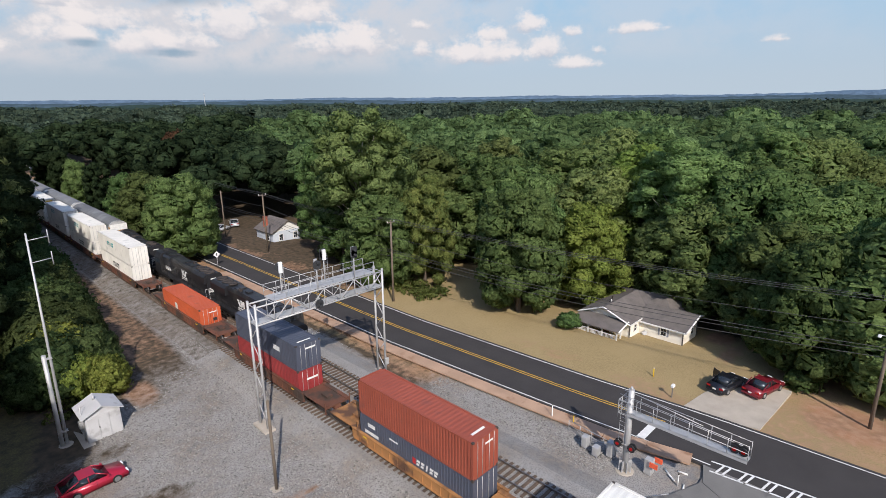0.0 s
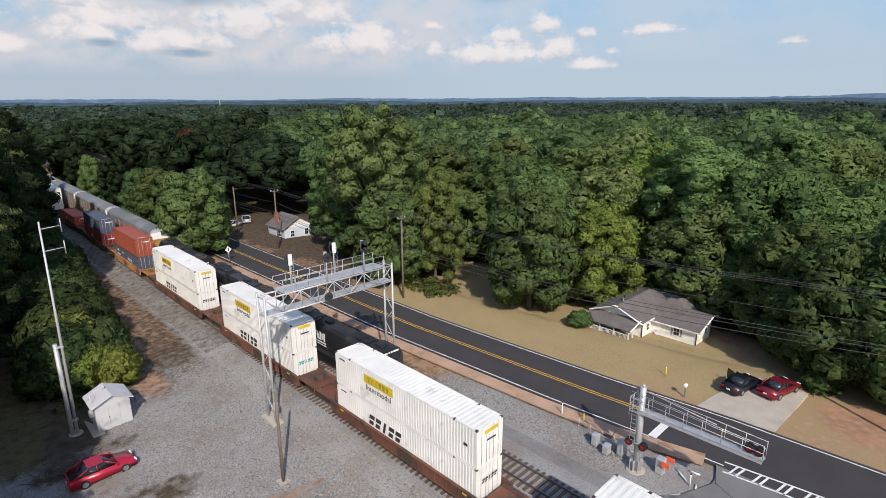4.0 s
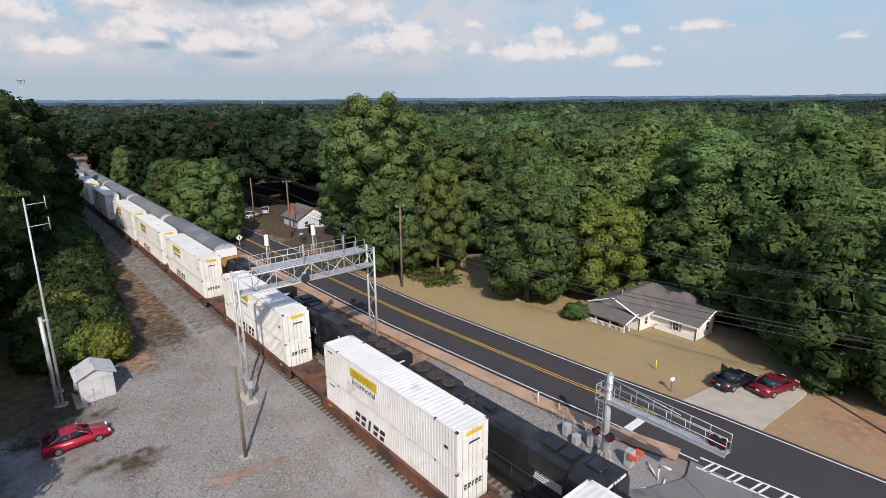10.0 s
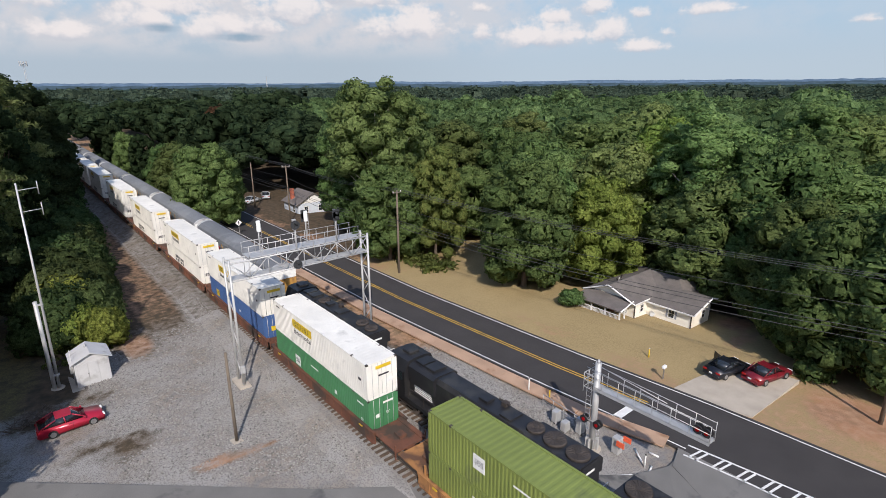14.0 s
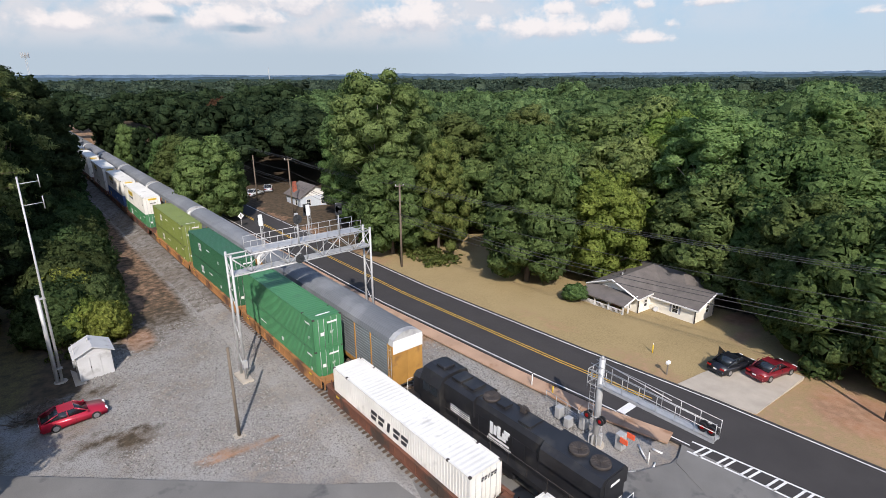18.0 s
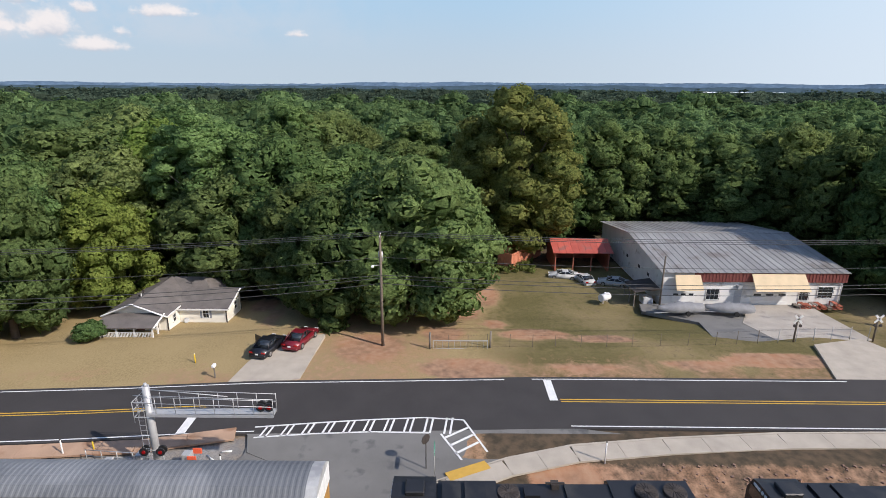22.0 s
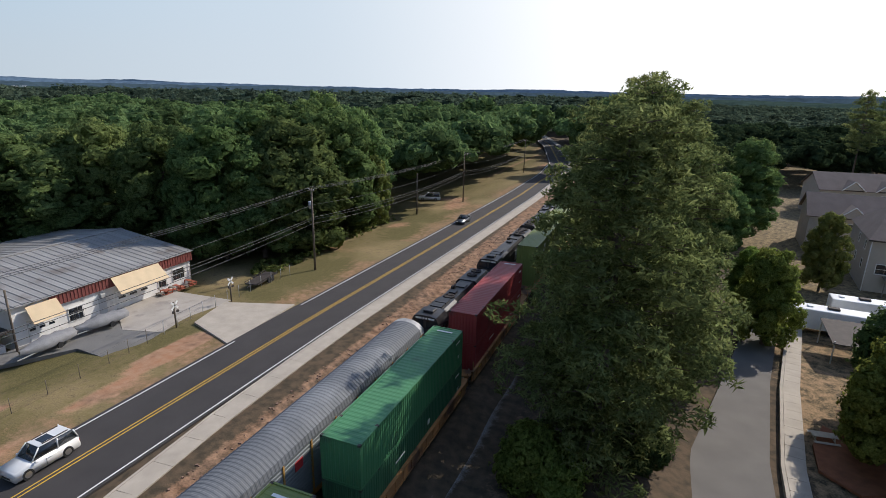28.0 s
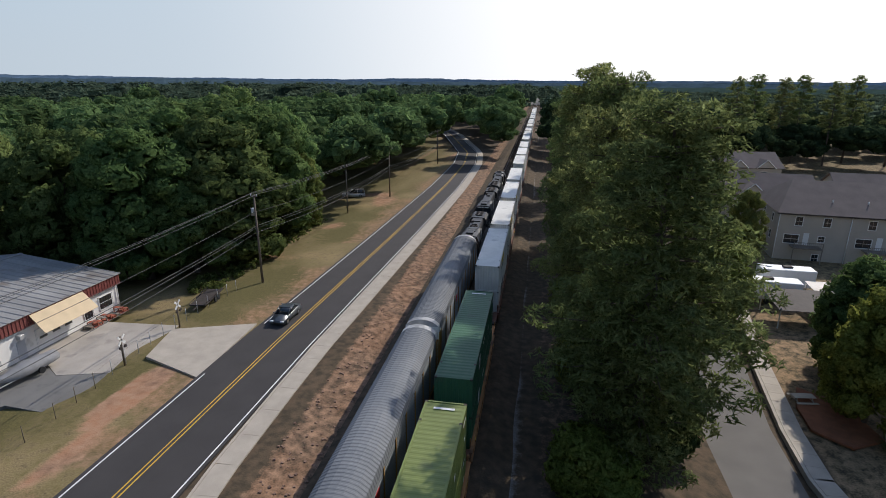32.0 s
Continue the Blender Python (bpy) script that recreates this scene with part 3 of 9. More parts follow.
def container_meshes(length, height, key):
    if (length, height, key) in CACHE:
        return CACHE[(length, height, key)]
    m, got = PAINT[key], {}

    def keep(name, bm, material):
        me = bpy.data.meshes.new(name)
        bm.to_mesh(me)
        bm.free()
        me.materials.append(material)
        got[name] = me

    w = wave(length - 0.3, 0.28, 0.03)
    bm = bmesh.new()
    lo = [bm.verts.new((-CONT_W + d, 0.15 + y, 0.16)) for y, d in w]
    hi = [bm.verts.new((-CONT_W + d, 0.15 + y, height - 0.1)) for y, d in w]
    for i in range(len(w) - 1):
        bm.faces.new((lo[i + 1], lo[i], hi[i], hi[i + 1]))
    keep("side_wall", bm, m)
    w = wave(length - 0.2, 0.42, 0.014)
    bm = bmesh.new()
    lo = [bm.verts.new((-CONT_W + 0.06, 0.1 + y, height - 0.045 + d)) for y, d in w]
    hi = [bm.verts.new((CONT_W - 0.06, 0.1 + y, height - 0.045 + d)) for y, d in w]
    for i in range(len(w) - 1):
        bm.faces.new((lo[i], hi[i], hi[i + 1], lo[i + 1]))
    keep("roof", bm, m)
    bm = bmesh.new()
    for x in (-CONT_W + 0.07, CONT_W - 0.07):
        add_box(bm, x - 0.07, x + 0.07, 0, length, 0, 0.16)
        add_box(bm, x - 0.07, x + 0.07, 0, length, height - 0.1, height)
        for y in (0.08, length - 0.08):
            add_box(bm, x - 0.072, x + 0.072, y - 0.08, y + 0.08, 0.1, height - 0.05)
    for y in (0.06, length - 0.06):
        add_box(bm, -CONT_W, CONT_W, y - 0.06, y + 0.06, 0, 0.14)
        add_box(bm, -CONT_W, CONT_W, y - 0.06, y + 0.06, height - 0.12, height + 0.002)
    keep("frame", bm, m)
    bm = bmesh.new()
    w = wave(2 * CONT_W - 0.28, 0.29, 0.035)
    lo = [bm.verts.new((-CONT_W + 0.14 + x, length - 0.02 - d, 0.12)) for x, d in w]
    hi = [bm.verts.new((-CONT_W + 0.14 + x, length - 0.02 - d, height - 0.1)) for x, d in w]
    for i in range(len(w) - 1):
        bm.faces.new((lo[i + 1], lo[i], hi[i], hi[i + 1]))
    keep("end_wall", bm, m)
    bm = boxes((0.02, CONT_W - 0.13, 0.02, 0.06, 0.14, height - 0.12))
    for k in range(5):
        add_box(bm, 0.08, CONT_W - 0.2, 0.005, 0.02, 0.3 + k * (height - 0.6) / 5, 0.33 + k * (height - 0.6) / 5)
    keep("door", bm, m)
    keep("lock_rod", rod((0, -0.012, 0.1), (0, -0.012, height - 0.08), 0.02, n=6), GALV)
    bm = boxes((-CONT_W - 0.004, -CONT_W + 0.17, -0.004, 0.174, -0.002, 0.115))
    keep("corner_casting", bm, GRIME)
    CACHE[(length, height, key)] = got
    return got


def container(key, length, height, u, z, marks=(), label="", plain=False):
    """A container whose south end stands at u on the near train, its floor z above the rail."""
    got = container_meshes(length, height, key)
    c = thing("shipping_container", label, "shipping container", "containers on the train")
    flip = Matrix.Translation((0, length, 0)) @ Matrix.Rotation(math.pi, 4, "Z")
    again("side_wall", got["side_wall"], c)
    again("side_wall", got["side_wall"], c, flip)
    again("roof", got["roof"], c)
    again("frame", got["frame"], c)
    again("end_wall", got["end_wall"], c)
    door = again("door", got["door"], c)
    door2 = again("door", got["door"], c, Matrix.Translation((-CONT_W + 0.11, 0, 0)))
    if not plain:
        for d, xs in ((door, (0.35, 0.85)), (door2, (0.35, 0.85))):
            for x in xs:
                again("lock_rod", got["lock_rod"], d, pose(x, 0, 0), "bare steel lock rod")
        spots = [0, length - 0.17] if length < 14 else [0, length - 0.17, 1.98, length - 2.15]
        for y in spots:
            for side in (0, 1):
                for zz in ((height - 0.112,) if z > 3 or y in (1.98, length - 2.15) else (0, height - 0.112)):
                    again("corner_casting", got["corner_casting"], c,
                          Matrix.Translation((0, y, zz)) if not side else Matrix.Translation((0, y + 0.17, zz)) @ Matrix.Rotation(math.pi, 4, "Z"), "dark steel corner casting")
    for kind, at, size, material, lab in marks:
        # kind: w or e side, s or n end, t roof; at: (along, up) of the centre; size: (long, high)
        if not isinstance(size, tuple):
            bm = text_bm(lab, size)
            lab = "dark painted lettering" if material is MARK_DARK else "white painted lettering"
        else:
            bm = box(-size[0] / 2, size[0] / 2, -size[1] / 2, size[1] / 2, -0.004, 0.004)
            if len(size) > 2:
                bm.transform(Matrix(((1, size[2], 0, 0), (0, 1, 0, 0), (0, 0, 1, 0), (0, 0, 0, 1))))
        m = {"w": Matrix.Translation((-CONT_W - 0.006, at[0], at[1])) @ pose(0, 0, 0, 90, 0, -90),
             "e": Matrix.Translation((CONT_W + 0.006, at[0], at[1])) @ pose(0, 0, 0, 90, 0, 90),
             "s": Matrix.Translation((at[0], -0.036, at[1])) @ pose(0, 0, 0, 90, 0, 0),
             "n": Matrix.Translation((at[0], length + 0.004, at[1])) @ pose(0, 0, 0, 90, 0, 180),
             "t": Matrix.Translation((at[0], at[1], height + 0.004))}[kind]
        bm.transform(m)
        part("marking", bm, material, c, lab)
    KEYED.append((c, NEAR_ROWS, (0, u, z), 0))
    return c


def slab_word(along, up, n, w, h, gap, material, side="w", lean=0.22):
    """A trade name as plain slanted slabs in its colour: marks for container()."""
    out, note = [], "plain slab of a painted trade mark"
    way = -1 if side == "w" else 1
    for i in range(n):
        a = along + way * (i - (n - 1) / 2) * (w + gap)
        if i % 3 == 2:
            out.append((side, (a, up), (w * 0.42, h, lean), material, note))
        else:
            off = way * h * 0.27 * lean
            out += [(side, (a + off, up + h * 0.27), (w, h * 0.4, lean), material, note), (side, (a - off, up - h * 0.27), (w * 0.8, h * 0.4, lean), material, note)]
    return out


def marks_white_top(L, H):
    """Yellow panel with a dark bar, and the word under it."""
    out = []
    for side, k in (("w", 0.64), ("e", 0.36)):
        out += [(side, (L * k, H * 0.7), (3.6, 0.72), MARK_YELLOW, "yellow trade panel"), (side, (L * k, H * 0.45), 0.72, MARK_DARK, "Intermodal")] + slab_word(L * k, H * 0.7, 6, 0.36, 0.42, 0.1, MARK_DARK, side, 0.0)
    return out + [("s", (0.1, H * 0.85), (1.3, 0.26), MARK_YELLOW, "yellow trade panel"), ("s", (0.1, H * 0.62), (0.9, 0.12), MARK_DARK, "dark bar"), ("s", (0.6, H * 0.4), (0.5, 0.3), MARK_WHITE, "pale placard"),
                  ("w", (L - 1.0, H * 0.86), (0.8, 0.11), MARK_DARK, "dark number bar"), ("w", (1.0, H * 0.5), (0.35, 0.22), MARK_DARK, "dark length mark")]


def marks_white_low(L, H, teal=False):
    return slab_word(L * 0.6, H * 0.5, 5, 0.66, 0.95, 0.16, MARK_DARK) + slab_word(0.0, H * 0.6, 5, 0.24, 0.36, 0.07, MARK_TEAL if teal else MARK_DARK, "s") + [("w", (L - 1.0, H * 0.86), (0.8, 0.11), MARK_DARK, "dark number bar")]


def marks_ids(L, H):
    return [("w", (1.1, H * 0.8), (0.9, 0.14), MARK_WHITE, "white number bar"), ("w", (0.9, H * 0.35), 0.34, MARK_WHITE, "53'"), ("s", (0.4, H * 0.82), (0.9, 0.16), MARK_WHITE, "white number bar"),
            ("s", (0.35, H * 0.5), 0.3, MARK_WHITE, "53'"), ("s", (-0.55, H * 0.5), (0.3, 0.3), MARK_WHITE, "pale placard"), ("t", (0.0, 0.75), (1.3, 0.2), MARK_WHITE, "white number bar")]


def marks_panel(L, H, up=0.62):
    return marks_ids(L, H) + [("w", (L * 0.72, H * up), (0.95, 0.95), MARK_WHITE, "white square panel"), ("w", (L * 0.72, H * up), (0.7, 0.4), MARK_DARK, "dark shape on the panel"),
                              ("w", (L * 0.52, H * 0.7), (1.3, 0.12), MARK_WHITE, "white number bar"), ("w", (L * 0.3, H * 0.5), (0.35, 0.35), MARK_WHITE, "pale placard")]


def well_car(u0, u1, inner0, inner1, material):
    """One well unit from u0 to u1; its trough runs from inner0 to inner1."""
    c = thing("well_car", "rust-stained steel well car carrying containers", "well car", "well cars of the train")
    a, b, e = inner0 - 0.35, inner1 + 0.35, u1 - u0
    for s in (-1, 1):
        bm = bmesh.new()
        add_box(bm, s * 1.34, s * 1.44, a - 0.6, b + 0.6, 0.3, 1.12)
        add_box(bm, s * 1.3, s * 1.52, a - 0.6, b + 0.6, 1.1, 1.22)
        add_box(bm, s * 1.32, s * 1.5, a - 0.4, b + 0.4, 0.22, 0.34)
        n = 14
        for i in range(n):
            y = a + (b - a) * (i + 0.5) / n
            add_box(bm, s * 1.42, s * 1.5, y - 0.05, y + 0.05, 0.3, 1.12)
        part("side_sill", bm, material, c)
        for y in (a + 1.2, b - 1.2):
            part("reflector", box(s * 1.445, s * 1.525, y - 0.2, y + 0.2, 0.95, 1.08), MARK_YELLOW, c, "small yellow reflector plate")
    part("trough_floor", box(-1.3, 1.3, a, b, 0.22, 0.35), GRIME, c)
    for y0, y1, end in ((0.12, a, 0), (b, e - 0.12, 1)):
        part("end_platform", box(-1.25, 1.25, y0, y1, 0.86, 1.0), material, c)
        part("centre_sill", box(-0.35, 0.35, y0, y1, 0.5, 0.858), material, c)
        for k in (-1, 1):
            part("walkway", box(min(k * 0.95, k * 1.35), max(k * 0.95, k * 1.35), y0 + 0.1, y1, 1.003, 1.08), material, c)
            part("end_post", box(min(k * 1.255, k * 1.34), max(k * 1.255, k * 1.34), y0, y0 + 0.09, 0.35, 1.9 if end else 1.5), material, c)
        part("brake_case", box(-0.3, 0.3, y0 + (y1 - y0) * 0.3, y0 + (y1 - y0) * 0.55, 1.003, 1.25), material, c)
        yc = 0.95 if not end else e - 0.95
        bm = bmesh.new()
        for k in (-1, 1):
            add_prism(bm, [(yc - 1.2, 0.42), (yc - 0.5, 0.3), (yc + 0.5, 0.3), (yc + 1.2, 0.42), (yc + 1.2, 0.6), (yc - 1.2, 0.6)], k * 0.95 - 0.08, k * 0.95 + 0.08, "x")
        add_box(bm, -1.0, 1.0, yc - 0.2, yc + 0.2, 0.35, 0.62)
        truck = part("truck", bm, GRIME, c)
        for y in (yc - 0.9, yc + 0.9):
            bm = bmesh.new()
            for k in (-0.76, 0.76):
                add_rod(bm, (k - 0.065, y, 0.46), (k + 0.065, y, 0.46), 0.46, n=16)
            add_rod(bm, (-0.76, y, 0.46), (0.76, y, 0.46), 0.08)
            part("wheelset", bm, STEEL, truck)
    KEYED.append((c, NEAR_ROWS, (0, u0, 0), 0))


def build_near_train():
    L, H, S = 16.15, 2.9, 12.19
    W, T = "white", "white"
    # south end of the load, length, lower colour, upper colour, sort of marks
    units = [(264.5, L, W, W, 0), (245.3, L, W, W, 0), (225.0, L, W, W, 1), (205.6, L, W, W, 1), (184.3, L, W, W, 1), (159.5, S, "orange", None, 2), (137.2, S, "crimson", "slate", 3), (115.6, S, "slate", "red", 4),
             (91.1, L, W, W, 0), (67.4, L, W, W, 5), (43.8, L, W, W, 0), (19.4, L, W, W, 0), (0.0, L, W, W, 0), (-19.4, L, W, W, 0), (-43.6, L, W, W, 0), (-67.5, L, W, W, 0), (-91.0, L, W, W, 0),
             (-111.1, L, "blue", W, 6), (-130.5, L, "green", W, 7), (-153.7, L, "olive", "olive", 8), (-173.0, L, "deep green", "deep green", 8), (-192.3, L, "green", "green", 9),
             (-211.5, L, W, None, 10), (-231.0, L, W, None, 10), (-250.4, L, W, None, 10), (-273.4, L, "green", "green", 9), (-293.0, L, "olive", "olive", 8), (-312.5 - 0.0, L, "olive", "olive", 8),
             (-335.3, L, "olive", "olive", 8), (-358.4, L, "deep green", W, 7), (-377.6, L, "deep green", W, 7), (-396.9, L, "deep green", "green", 9), (-420.8, L, "olive", "olive", 8), (-441.0, L, "deep green", "green", 9),
             (-460.6, L, "crimson", "crimson", 9), (-484.2, L, "olive", "olive", 8), (-503.0, L, "olive", "olive", 8), (-522.0, L, "deep green", "deep green", 8), (-545.5, L, W, W, 0), (-563.8, L, W, W, 0)]
    units += [(-563.8 - 18.6 * (i + 1) - 4.6 * ((i + 1) // 3), L, W, W, 0) for i in range(18)]
    units.sort(reverse=True)
    for i, (u, n, low, top, sort) in enumerate(units):
        up = units[i - 1][0] if i else u + n + 4
        down = units[i + 1][0] + units[i + 1][1] if i + 1 < len(units) else u - 4
        u0, u1 = (u + down) / 2, (u + n + up) / 2
        u0, u1 = max(u0, u - 4.5), min(u1, u + n + 4.5)
        far = u < -600
        well_car(u0 + 0.03, u1 - 0.03, u - u0, u + n - u0, CAR_OCHRE if sort in (4, 8, 9) else CAR_RUST)
        h2 = H if n == L else 2.59
        m1, m2, name1, name2 = [], [], "white", "white"
        if not far:
            m2 = marks_white_top(n, H)
            m1 = marks_white_low(n, H, sort == 5)
            if sort == 1:
                m2 = slab_word(n * 0.6, H * 0.62, 5, 0.5, 0.75, 0.14, MARK_TEAL)
                m1 = slab_word(n * 0.5, H * 0.55, 5, 0.5, 0.75, 0.14, MARK_DARK)
            if sort == 2:
                m1 = [("w", (n * 0.62, h2 * 0.5), (0.8, 0.8), MARK_WHITE, "pale round trade mark"), ("s", (0.3, h2 * 0.78), (0.9, 0.14), MARK_WHITE, "white number bar"), ("s", (0.5, h2 * 0.4), (0.5, 0.4), MARK_DARK, "dark placard")]
            if sort == 3:
                m2 = [("w", (n * 0.3, h2 * 0.5), (1.2, 0.5), MARK_WHITE, "white trade mark bar"), ("s", (0.2, h2 * 0.8), (1.1, 0.16), MARK_WHITE, "white number bar"), ("t", (0, 0.7), (1.4, 0.2), MARK_WHITE, "white number bar")]
                m1 = [("s", (0.2, h2 * 0.6), (1.2, 0.2), MARK_WHITE, "white number bar"), ("w", (n * 0.6, h2 * 0.5), (0.8, 0.6), MARK_WHITE, "white trade mark bar")]
            if sort == 4:
                m2 = [("s", (0.3, H * 0.8), (0.8, 0.14), MARK_WHITE, "white number bar"), ("t", (0, 0.7), (1.3, 0.2), MARK_WHITE, "white number bar")]
                m1 = [("w", (n * 0.88, h2 * 0.45), (1.7, 0.28), MARK_WHITE, "white trade mark bar"), ("w", (n * 0.88, h2 * 0.72), (0.9, 0.34), MARK_WHITE, "white trade mark shape"), ("w", (n * 0.66, h2 * 0.7), (1.0, 0.14), MARK_WHITE, "white number bar")]
                m1 += slab_word(n * 0.36, h2 * 0.5, 5, 0.36, 0.5, 0.1, MARK_WHITE) + [("w", (n * 0.36 + 1.35, h2 * 0.5), (0.34, 0.5), MARK_RED, "red trade mark slab")]
            if sort in (6, 7):
                m1 = marks_panel(n, H, 0.5) if sort == 7 else [("w", (n * 0.84, H * 0.5), (0.95, 0.8), MARK_YELLOW, "yellow trade panel"), ("w", (n * 0.84, H * 0.5), (0.7, 0.5), MARK_DARK, "dark shape on the panel"), ("w", (n * 0.4, H * 0.5), 0.34, MARK_WHITE, "53'"), ("s", (0, H * 0.5), (1.0, 0.5), MARK_YELLOW, "yellow trade panel")]
            if sort in (8, 9):
                m2, m1 = (marks_panel(n, H), marks_panel(n, H)) if sort == 8 else (marks_ids(n, H), marks_ids(n, H) + [("w", (n * 0.7, H * 0.6), (1.3, 0.14), MARK_WHITE, "white number bar"), ("w", (n * 0.42, H * 0.55), (0.38, 0.38), MARK_WHITE, "pale placard")])
            if sort == 10:
                m1 = slab_word(n * 0.52, H * 0.55, 5, 0.78, 0.8, 0.16, MARK_DARK) + slab_word(n * 0.5, H * 0.25, 8, 0.16, 0.14, 0.06, MARK_DARK) + slab_word(0.2, H * 0.8, 5, 0.2, 0.3, 0.06, MARK_TEAL if u < -240 else MARK_DARK, "s")
        H1 = H if n == L else h2
        container(low, n, H1, u, 0.35, m1, f"{low} corrugated steel container in a well car", far)
        if top:
            Ht = H if top != "slate" else h2
            container(top, n, Ht, u, 0.35 + H1 + 0.02, m2, f"{top} corrugated steel container stacked on another", far)


# ---- far train: autoracks and locomotives ----
RACK_GREY = mat("galvanised_rack_panel", (0.2, 0.22, 0.23), 0.55, 0.3, vary=0.18, scale=0.8, rnd=0.12)
RACK_ROOF = mat("galvanised_roof", (0.15, 0.16, 0.172), 0.75, 0.05, vary=0.16, scale=0.3, grain=8, spot=(0.2, 0.21, 0.22), spot_at=0.6, spot_scale=0.25, rnd=0.1)
CAP_GREY = mat("worn_pale_paint", (0.5, 0.5, 0.49), 0.6, 0.1, vary=0.2, scale=1.5, spot=(0.3, 0.3, 0.3), spot_at=0.56, rnd=0.15)
RACK_OCHRE = mat("ochre_rack_paint", (0.42, 0.22, 0.05), 0.7, vary=0.2, scale=0.7, spot=(0.2, 0.1, 0.04), rnd=0.1)
GLASS_DARK = mat("dark_glass", (0.02, 0.025, 0.03), 0.08, vary=0.1, bump=0, spec=0.8)


def build_autorack():
    L, hw, top = 27.4, 1.52, 5.75
    c = thing("autorack", "grey autorack wagon with ochre ends and corrugated roof", "railway wagon", "autoracks")
    arch = [(-hw, 4.75), (-hw + 0.12, 5.2), (-0.95, 5.55), (-0.45, 5.71), (0, top), (0.45, 5.71), (0.95, 5.55), (hw - 0.12, 5.2), (hw, 4.75)]
    rows = wave(L - 1.2, 0.3, 0.016)
    vs, fs = [], []
    for y, d in rows:
        vs += [(x * (1 + d * 0.55), 0.6 + y, z + d) for x, z in arch]
    n = len(arch)
    for i in range(len(rows) - 1):
        fs += [(i * n + k, i * n + k + 1, (i + 1) * n + k + 1, (i + 1) * n + k) for k in range(n - 1)]
    raw("roof", vs, fs, RACK_ROOF, c, "corrugated galvanised arched roof")
    for a, b in ((0.0, 0.6), (L - 0.6, L)):
        bm = bmesh.new()
        add_prism(bm, arch + [(hw, 4.7), (-hw, 4.7)], a, b)
        part("end_cap", bm, CAP_GREY, c, "pale worn roof end cap")
        part("end_panel", box(-hw + 0.06, hw - 0.06, a - 0.012 if a == 0 else b, a if a == 0 else b + 0.012, 4.0, 5.15), MARK_WHITE, c, "white upper panel of the end door")
        for s in (-1, 1):
            part("end_door", box(min(0.01 * s, s * (hw - 0.02)), max(0.01 * s, s * (hw - 0.02)), a + 0.05, b - 0.05, 1.0, 4.7, bev=0.03), RACK_OCHRE, c, "ochre painted end door")
    bays = 10
    p = (L - 1.4) / bays
    pan, post = None, None
    for s in (-1, 1):
        for i in range(bays):
            y = 0.7 + i * p
            m = Matrix.Translation((0, y + p / 2, 0)) @ (Matrix.Rotation(math.pi, 4, "Z") if s > 0 else Matrix())
            if pan is None:
                bm = bmesh.new()
                zig = [(z + 1.15, d) for z, d in wave(3.55, 0.25, 0.03)]
                lo = [bm.verts.new((-hw + 0.02 + d, -p / 2 + 0.05, z)) for z, d in zig]
                hi = [bm.verts.new((-hw + 0.02 + d, p / 2 - 0.05, z)) for z, d in zig]
                for k in range(len(zig) - 1):
                    bm.faces.new((lo[k], hi[k], hi[k + 1], lo[k + 1]))
                pan = part("side_panel", bm, RACK_GREY, c)
                pan.matrix_basis = m
            else:
                again("side_panel", pan.data, c, m)
        for i in range(bays + 1):
            m = Matrix.Translation((0, 0.7 + i * p, 0)) @ (Matrix.Rotation(math.pi, 4, "Z") if s > 0 else Matrix())
            if post is None:
                post = part("post", boxes((-hw - 0.03, -hw + 0.08, -0.06, 0.06, 1.0, 4.75)), RACK_OCHRE, c)
                post.matrix_basis = m
            else:
                again("post", post.data, c, m)
        part("top_rail", box(min(s * hw, s * (hw - 0.12)), max(s * hw, s * (hw - 0.12)), 0.6, L - 0.6, 4.7, 4.8), RACK_GREY, c)
        part("sill", boxes((min(s * (hw - 0.02), s * (hw - 0.2)), max(s * (hw - 0.02), s * (hw - 0.2)), 0.1, L - 0.1, 0.75, 1.12)), RACK_OCHRE, c)
        part("placard", box(min(s * (hw + 0.01), s * (hw - 0.03)), max(s * (hw + 0.01), s * (hw - 0.03)), 17.2, 17.9, 3.6, 4.2), MARK_RED, c, "small red and white placard")
    part("deck", boxes((-hw + 0.1, hw - 0.1, 0.1, L - 0.1, 0.85, 1.05), (-hw + 0.1, hw - 0.1, 0.6, L - 0.6, 2.6, 2.66)), GRIME, c)
    for yc in (2.6, L - 2.6):
        bm = bmesh.new()
        for k in (-1, 1):
            add_prism(bm, [(yc - 1.2, 0.42), (yc - 0.5, 0.28), (yc + 0.5, 0.28), (yc + 1.2, 0.42), (yc + 1.2, 0.6), (yc - 1.2, 0.6)], k * 0.95 - 0.08, k * 0.95 + 0.08, "x")
        add_box(bm, -1.0, 1.0, yc - 0.2, yc + 0.2, 0.35, 0.85)
        truck = part("truck", bm, GRIME, c)
        for y in (yc - 0.9, yc + 0.9):
            bm = bmesh.new()
            for k in (-0.76, 0.76):
                add_rod(bm, (k - 0.065, y, 0.42), (k + 0.065, y, 0.42), 0.42, n=16)
            add_rod(bm, (-0.76, y, 0.42), (0.76, y, 0.42), 0.08)
            part("wheelset", bm, STEEL, truck)
    part("ladder", ladder(-hw - 0.06, 0.35, 1.0, 4.6), GALV, c, "steel end ladder")
    return c


def ladder(x, y, z0, z1):
    bm = bmesh.new()
    for k in (-0.2, 0.2):
        add_rod(bm, (x, y + k, z0), (x, y + k, z1), 0.015, n=5)
    z = z0 + 0.15
    while z < z1:
        add_rod(bm, (x, y - 0.2, z), (x, y + 0.2, z), 0.012, n=5)
        z += 0.35
    return bm


